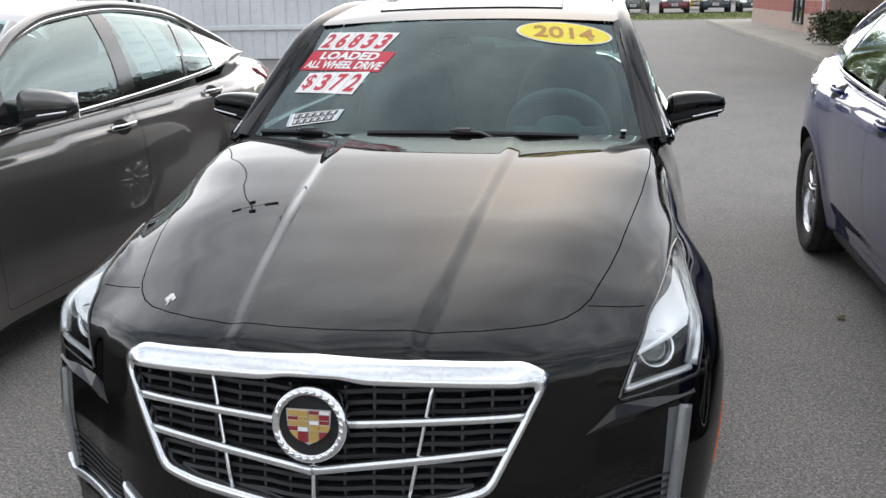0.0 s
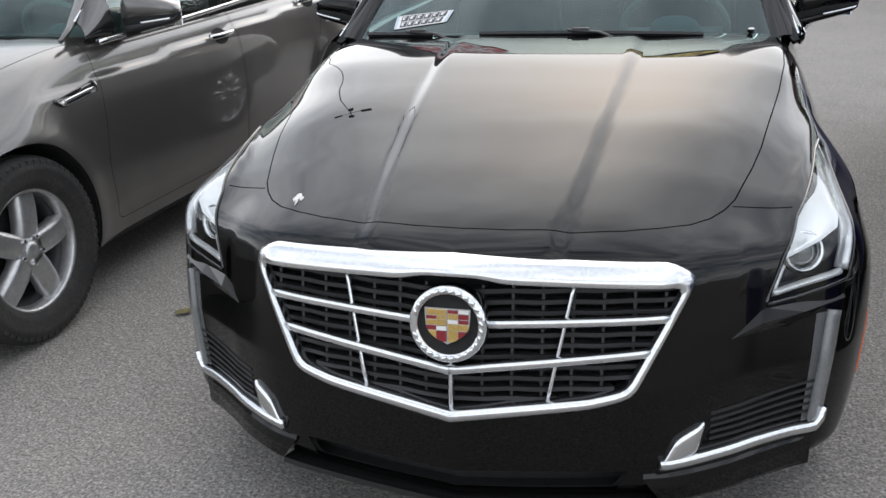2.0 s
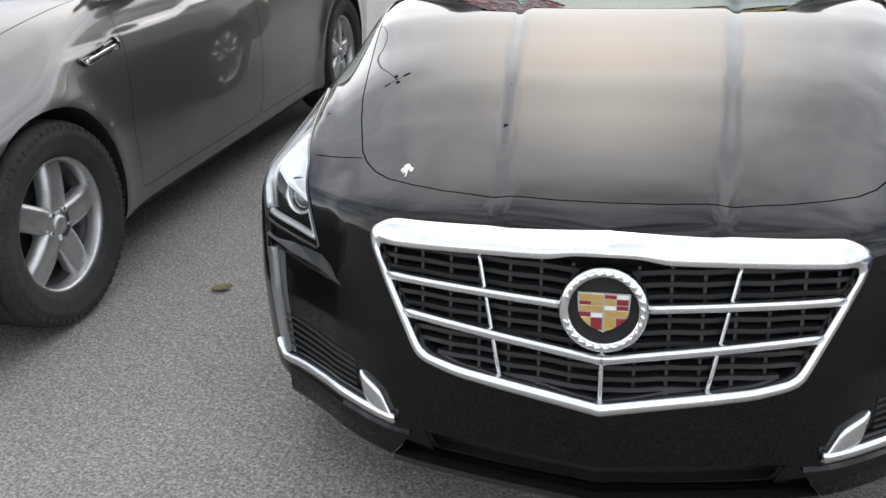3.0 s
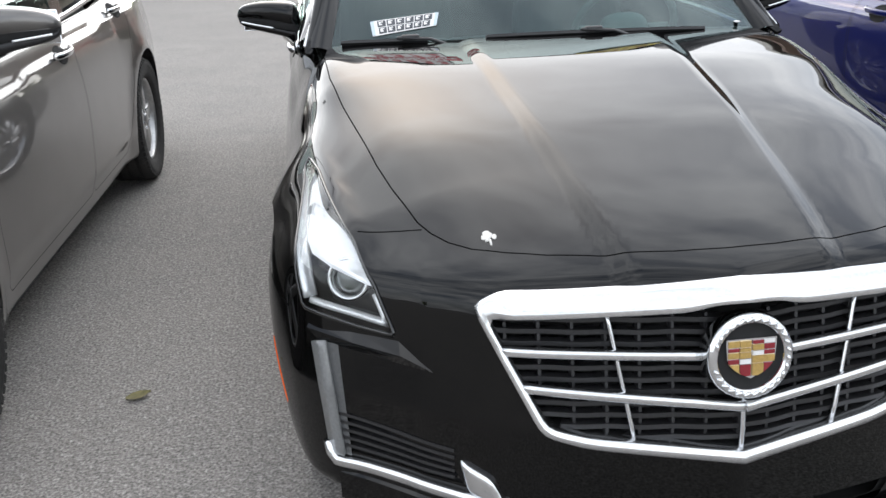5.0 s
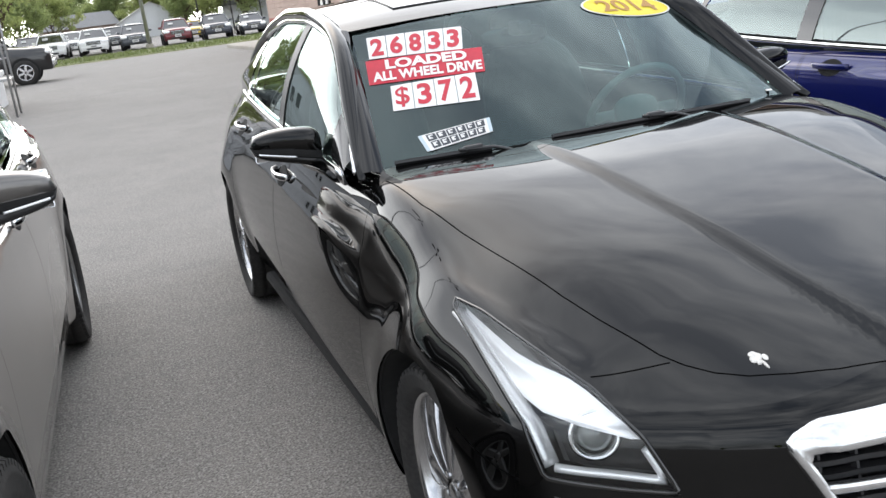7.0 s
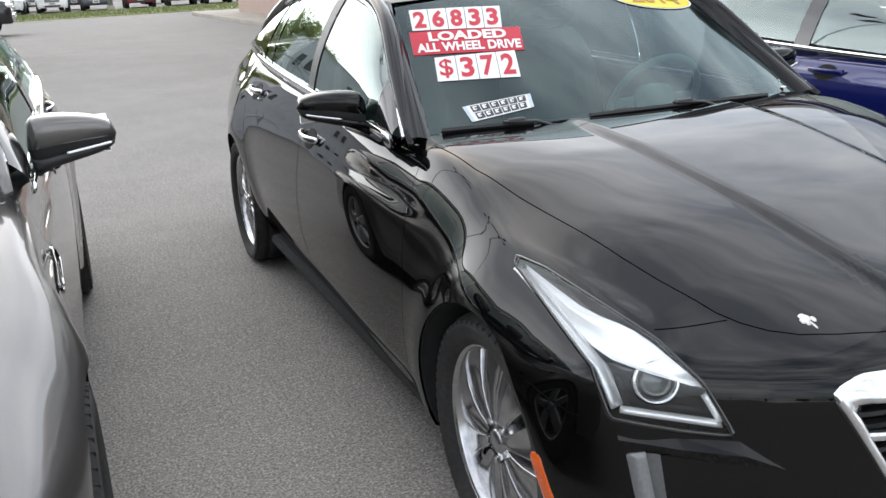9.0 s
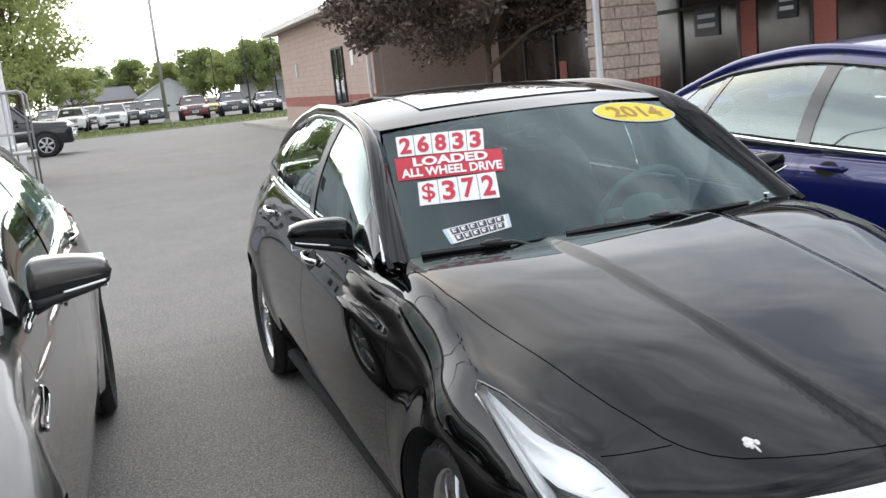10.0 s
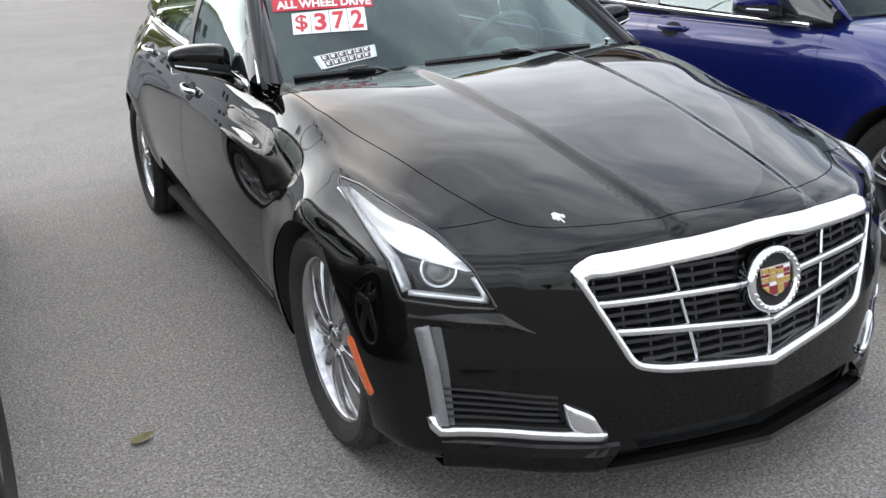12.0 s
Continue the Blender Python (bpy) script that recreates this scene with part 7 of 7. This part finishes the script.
    for sx in (-1, 1):
        for y in ax:
            part("tyre", lathe_bm([(wr * 0.62, -0.11), (wr - 0.03, -0.125), (wr, -0.09), (wr, 0.09), (wr - 0.03, 0.125), (wr * 0.62, 0.11)], 24, "x", (sx * (W - 0.06), y, wr)), M_RUBBER, root, "", True)
            # the pickup's solid disc is coloured dark, as shade behind its spokes
            part("wheel", lathe_bm([(0, 0.09 * sx), (wr * 0.2, 0.10 * sx), (wr * 0.3, 0.07 * sx), (wr * 0.56, 0.09 * sx), (wr * 0.64, 0.11 * sx), (wr * 0.64, 0)], 20, "x", (sx * (W - 0.06), y, wr)), M_INNER if kind == "pickup" else M_ALLOY_GREY, root, "", True)
            if kind == "pickup":
                for k in range(6):
                    turn = Matrix.Rotation(radians(60 * k + 12), 4, "X")
                    part("spoke", box_bm(0.05, 0.085, wr * 0.56, Vector((sx * (W + 0.05), y, wr)) + turn @ Vector((0, 0, wr * 0.33)), 0.012, 1, turn), M_ALLOY, root)
                part("rim", lathe_bm([(wr * 0.58, 0.10 * sx), (wr * 0.60, 0.125 * sx), (wr * 0.66, 0.125 * sx), (wr * 0.67, 0.10 * sx)], 24, "x", (sx * (W - 0.06), y, wr)), M_ALLOY, root, "", True)
            # dark disc proud of the body side, painted shade for a wheel opening
            part("wheel_arch", lathe_bm([(wr + 0.07, -0.14), (wr + 0.07, 0.104 * 1.0), (0, 0.1)], 24, "x", (sx * (W - 0.10), y, wr + 0.02)) if sx > 0 else lathe_bm([(wr + 0.07, 0.14), (wr + 0.07, -0.104), (0, -0.1)], 24, "x", (sx * (W - 0.10), y, wr + 0.02)), M_INNER, root)
    if kind == "suv":
        for sg in (-1, 1):
            part("roof_bar", sweep_bm([(sg * W * 0.62, r0 + 0.1, zt), (sg * W * 0.62, r0 + 0.3, zt + 0.06), (sg * W * 0.62, r1 - 0.3, zt + 0.06), (sg * W * 0.62, r1 - 0.1, zt)], ring(0.02, 0.02, 6), side=(1, 0, 0)), M_STEELDARK, root)
    if kind == "pickup":
        part("cargo_bed", box_bm(W * 1.8, L - y1 - 0.1, 0.06, (0, (L + y1) / 2, zs + 0.03), 0.02), M_INNER, root)
    return root


P_WHITE = material("white_car_paint", (0.80, 0.80, 0.79), 0.3, 0, 0.8, grain=(300, 0.04))
P_SLATE = material("slate_car_paint", (0.035, 0.04, 0.05), 0.3, 0.4, 1.0, grain=(300, 0.1))
P_NAVY = material("dark_navy_car_paint", (0.012, 0.018, 0.032), 0.3, 0.3, 1.0, grain=(300, 0.1))
P_COAL = material("black_truck_paint", (0.006, 0.006, 0.007), 0.3, 0.1, 0.8, grain=(300, 0.1))
P_RED = material("dark_red_car_paint", (0.134, 0.0101, 0.0151), 0.3, 0.4, 1.0, grain=(300, 0.1))
P_YELLOW = material("yellow_car_paint", (0.521, 0.353, 0.0168), 0.35, 0, 0.8, grain=(300, 0.06))
for kind, paint, words, x, y, turn in (
    ("suv", P_WHITE, "white sport utility vehicle", -3.75, 65.0, -3), ("suv", P_WHITE, "white sport utility vehicle", -1.05, 65.0, -2), ("suv", P_SLATE, "slate grey sport utility vehicle", 1.63, 65.0, -3),
    ("suv", P_RED, "dark red sport utility vehicle", 4.43, 65.0, -2), ("suv", P_NAVY, "black sport utility vehicle with roof bars", 7.15, 65.0, -4), ("sedan", P_SLATE, "dark grey sedan", 9.70, 65.3, -3), ("suv", P_SLATE, "slate grey sport utility vehicle", 12.4, 65.5, -4),
    ("suv", P_WHITE, "white sport utility vehicle", -7.6, 70.5, 2), ("suv", P_NAVY, "dark navy sport utility vehicle", -5.35, 71.0, 0), ("suv", P_WHITE, "white sport utility vehicle", -2.55, 71.0, -2),
    ("suv", P_SLATE, "slate grey sport utility vehicle", 0.45, 70.5, 0), ("sedan", P_YELLOW, "yellow car half hidden behind others", 6.75, 76.0, 0)):
    far_vehicle(kind, paint, words + " parked beyond the grass verge", pose(x, y, 0, 0, 0, turn), "parked_suv" if kind == "suv" else "parked_sedan")
far_vehicle("pickup", P_COAL, "black pickup truck parked behind the office trailer", pose(-2.62, 34.6, 0, 0, 0, 90), "parked_pickup")
far_vehicle("suv", P_NAVY, "dark sport utility vehicle parked behind the grey sedan", pose(-7.4, 7.2, 0, 0, 0, 0), "parked_suv")

# ---- stickers on the black car's windshield ----
def on_shield(cabin, quad, u, v, lift):
    """A point of a sticker: u, v from 0 to 1 in its corners (tl, tr, br, bl), given as places on the glass."""
    tl, tr, br, bl = (np.array(c) for c in quad)
    s, q = (tl * (1 - u) + tr * u) * v + (bl * (1 - u) + br * u) * (1 - v)
    p = cabin.shield(s, q)
    n = np.cross(cabin.shield(s + 0.02, q) - p, cabin.shield(s, q + 0.02) - p)
    return tuple(p + n / np.linalg.norm(n) * lift)


def card(name, cabin, quad, mat, parent, lift, span=(0, 1, 0, 1), n=8, label=""):
    u0, u1, v0, v1 = span
    pts = [(u, v) for u in np.linspace(u0, u1, n) for v in np.linspace(v0, v1, n)]
    vs = [on_shield(cabin, quad, u, v, lift) for u, v in pts] + [on_shield(cabin, quad, u, v, lift - 0.0012) for u, v in pts]
    rim = [i * n for i in range(n)] + [(n - 1) * n + j for j in range(1, n)] + [i * n + n - 1 for i in range(n - 2, -1, -1)] + list(range(n - 2, 0, -1))
    fs = grid_faces(n, n) + [(rim[i], rim[(i + 1) % len(rim)], rim[(i + 1) % len(rim)] + n * n, rim[i] + n * n) for i in range(len(rim))]
    return part(name, mesh_of(name, vs, fs, None, False), mat, parent, label)


def lettering(name, text, cabin, quad, mat, parent, lift, box, bold=0.0, stretch=None):
    """Letters fitted into a box (u0, u1, v0, v1) of a sticker."""
    me = text_mesh(text, 1.0, 0.0, 1.0, bold)
    co = np.array([v.co for v in me.vertices])
    lo, hi = co.min(0), co.max(0)
    u0, u1, v0, v1 = box
    for v in me.vertices:
        a, b = (v.co.x - lo[0]) / (hi[0] - lo[0]), (v.co.y - lo[1]) / (hi[1] - lo[1])
        v.co = on_shield(cabin, quad, u0 + (u1 - u0) * a, v0 + (v1 - v0) * b, lift)
    me.name = name
    return part(name, me, mat, parent)


C = BLACK_CABIN
numbers = thing("price_sticker", Matrix.Translation(C.shield(-0.68, 0.8)), "row of white tiles with red digits on the windshield", "sticker", "windshield stickers")
banner = thing("banner_sticker", Matrix.Translation(C.shield(-0.66, 0.62)), "red banner sticker with white capitals on the windshield", "sticker", "windshield stickers")
price = thing("price_sticker", Matrix.Translation(C.shield(-0.68, 0.42)), "short row of white tiles with red price digits", "sticker", "windshield stickers")
report = thing("report_sticker", Matrix.Translation(C.shield(-0.68, 0.12)), "small tilted white and blue report sticker with dark lettering blocks", "sticker", "windshield stickers")
oval = thing("year_sticker", Matrix.Translation(C.shield(0.66, 0.86)), "yellow oval year sticker at the windshield's top", "sticker", "windshield stickers")


def keep_place(ob):
    """Lets parts given in world places hang under a thing that stands elsewhere."""
    for c in ob.children:
        c.matrix_parent_inverse = ob.matrix_basis.inverted()


q_num = ((-0.92, 0.925), (-0.395, 0.872), (-0.46, 0.690), (-0.935, 0.750))
for i, ch in enumerate("26833"):
    tile = card("tile", C, q_num, M_WHITE, numbers, 0.003, (i / 5 + 0.004, (i + 1) / 5 - 0.004, 0, 1), 5)
    lettering("digit", ch, C, q_num, M_STICKRED, numbers, 0.0042, (i / 5 + 0.035, (i + 1) / 5 - 0.035, 0.10, 0.90), 0.04)
q_red = ((-0.955, 0.742), (-0.365, 0.680), (-0.42, 0.498), (-0.965, 0.560))
card("sheet", C, q_red, M_STICKRED, banner, 0.0020, (0, 1, 0, 1), 9)
lettering("lettering", "LOADED", C, q_red, M_WHITE, banner, 0.0038, (0.16, 0.86, 0.53, 0.93), 0.04)
lettering("lettering", "ALL WHEEL DRIVE", C, q_red, M_WHITE, banner, 0.0038, (0.04, 0.98, 0.08, 0.46), 0.035)
q_price = ((-0.875, 0.520), (-0.470, 0.500), (-0.515, 0.308), (-0.895, 0.348))
for i, ch in enumerate("$372"):
    card("tile", C, q_price, M_WHITE, price, 0.003, (i / 4 + 0.004, (i + 1) / 4 - 0.004, 0, 1), 5)
    lettering("digit", ch, C, q_price, M_STICKRED, price, 0.0042, (i / 4 + 0.045, (i + 1) / 4 - 0.045, 0.10, 0.90), 0.012 if ch == "$" else 0.03)
q_rep = ((-0.83, 0.158), (-0.518, 0.188), (-0.532, 0.100), (-0.812, 0.056))
card("sheet", C, q_rep, M_WHITE, report, 0.003, (0, 1, 0, 1), 6)
for u0, u1 in ((0.0, 0.05), (0.95, 1.0)):
    card("blue_end", C, q_rep, M_CYAN, report, 0.0042, (u0, u1, 0.02, 0.98), 3)
for row, k, a, b in ((0, 6, 0.09, 0.92), (1, 6, 0.10, 0.90)):
    for i in range(k):
        u0, u1 = a + (b - a) * i / k + 0.008, a + (b - a) * (i + 1) / k - 0.008
        v0, v1 = (0.54, 0.93) if row == 0 else (0.08, 0.47)
        card("block", C, q_rep, M_INK, report, 0.0042, (u0, u1, v0, v1), 3)
        card("stroke", C, q_rep, M_WHITE, report, 0.0052, (u0 + 0.03 * (u1 - u0) + 0.022, u0 + 0.07, v0 + 0.09, v0 + 0.16 + 0.04 * (i % 2)), 3)
        card("stroke", C, q_rep, M_WHITE, report, 0.0052, (u0 + 0.022, u0 + 0.045 + 0.012 * ((i + row) % 2), v0 + 0.09, v1 - 0.07), 3)
        card("stroke", C, q_rep, M_WHITE, report, 0.0052, (u0 + 0.022, u0 + 0.085, v1 - 0.13, v1 - 0.07), 3)
for rad, lift, mat, nm in ((1.0, 0.003, M_WHITE, "border"), (0.95, 0.0040, M_YELLOW, "oval")):
    vs = [np.array(C.shield(0.668, 0.862))]
    fs = []
    for i in range(48):
        a = 2 * math.pi * i / 48
        vs.append(np.array(C.shield(0.668 + 0.300 * rad * math.cos(a), 0.862 + 0.108 * (rad if rad == 1 else 0.93) * math.sin(a) - 0.020 * math.cos(a))))
        fs.append((0, i + 1, (i + 1) % 48 + 1))
    n = np.array((0, -0.47, 0.88))
    part(nm, mesh_of(nm, [v + n * lift for v in vs], fs, None, False), mat, oval)
lettering("lettering", "2014", C, ((0.668 - 0.19, 0.935), (0.668 + 0.19, 0.905), (0.668 + 0.19, 0.795), (0.668 - 0.19, 0.820)), M_ORANGE, oval, 0.0052, (0, 1, 0.0, 1.0), 0.02)
for ob in (numbers, banner, price, report, oval):
    keep_place(ob)
S0 = BlackSedan()
dot = part("tag_dot", lathe_bm([(0, 0.004), (0.008, 0.0035), (0.011, 0.0)], 16, "z"), M_WHITE, None)
dot.matrix_basis = Matrix.Translation(C.shield(0.91, 0.045) + np.array((0, -0.002, 0.003)))
tagged(dot, "tiny round white tag on the windshield corner", "sticker")
# bird dropping on the bonnet
bx, by = -0.425, 0.322
rr = np.random.default_rng(2)
pieces = [blob_bm(0.003 + 0.006 * rr.random(), 0.003 + 0.005 * rr.random(), 0.0024, (bx + rr.normal() * 0.006, by + rr.normal() * 0.006, 0), 2, 10, 5) for _ in range(12)]
pieces += [blob_bm(0.0025, 0.012, 0.002, (bx + 0.003, by - 0.022, 0), 2, 8, 5)]
splash = join_bm(*pieces)
for v in splash.verts:
    v.co.z += float(S0.on_top(abs(v.co.x), v.co.y)) + 0.001
tagged(part("bird_dropping", splash, M_DROP, None, "", True), "white bird dropping dried on the black hood", "dropping")
# papers in the grey car's rear window and its yellow year sticker
def beside(p):
    return tuple(grey_car.matrix_basis @ Vector(tuple(map(float, p))))


for y0, y1 in ((2.76, 2.98), (3.00, 3.20)):
    pts = [GREY_CABIN.flank(y, h, -0.012) for y in np.linspace(y0, y1, 5) for h in np.linspace(0.12, 0.88, 6)]
    sheet = part("window_paper", mesh_of("window_paper", [beside(p) for p in pts], grid_faces(5, 6)), M_PANELWHITE, None)
    tagged(sheet, "pale printed buyer's sheet on the grey car's window", "paper", "window papers")
    for k in range(5):
        q = [GREY_CABIN.flank(y, 0.78 - 0.13 * k + dh, -0.009) for y in (y0 + 0.03, y1 - 0.04 - 0.02 * (k % 2)) for dh in (0, 0.035)]
        part("print_bar", mesh_of("print_bar", [beside(p) for p in q], [(0, 2, 3, 1)], None, False), M_CYAN, sheet)
vs = [np.array(GREY_CABIN.shield(0.80, 0.80))] + [np.array(GREY_CABIN.shield(0.80 + 0.17 * math.cos(a), 0.80 + 0.09 * math.sin(a))) for a in np.linspace(0, 6.2832, 33)[:-1]]
yo = part("year_sticker", mesh_of("year_sticker", [beside(v + np.array((0, -0.0016, 0.0026))) for v in vs], [(0, i + 1, (i + 1) % 32 + 1) for i in range(32)], None, False), M_YELLOW, None)
tagged(yo, "yellow oval year sticker on the grey car's windshield", "sticker", "windshield stickers")
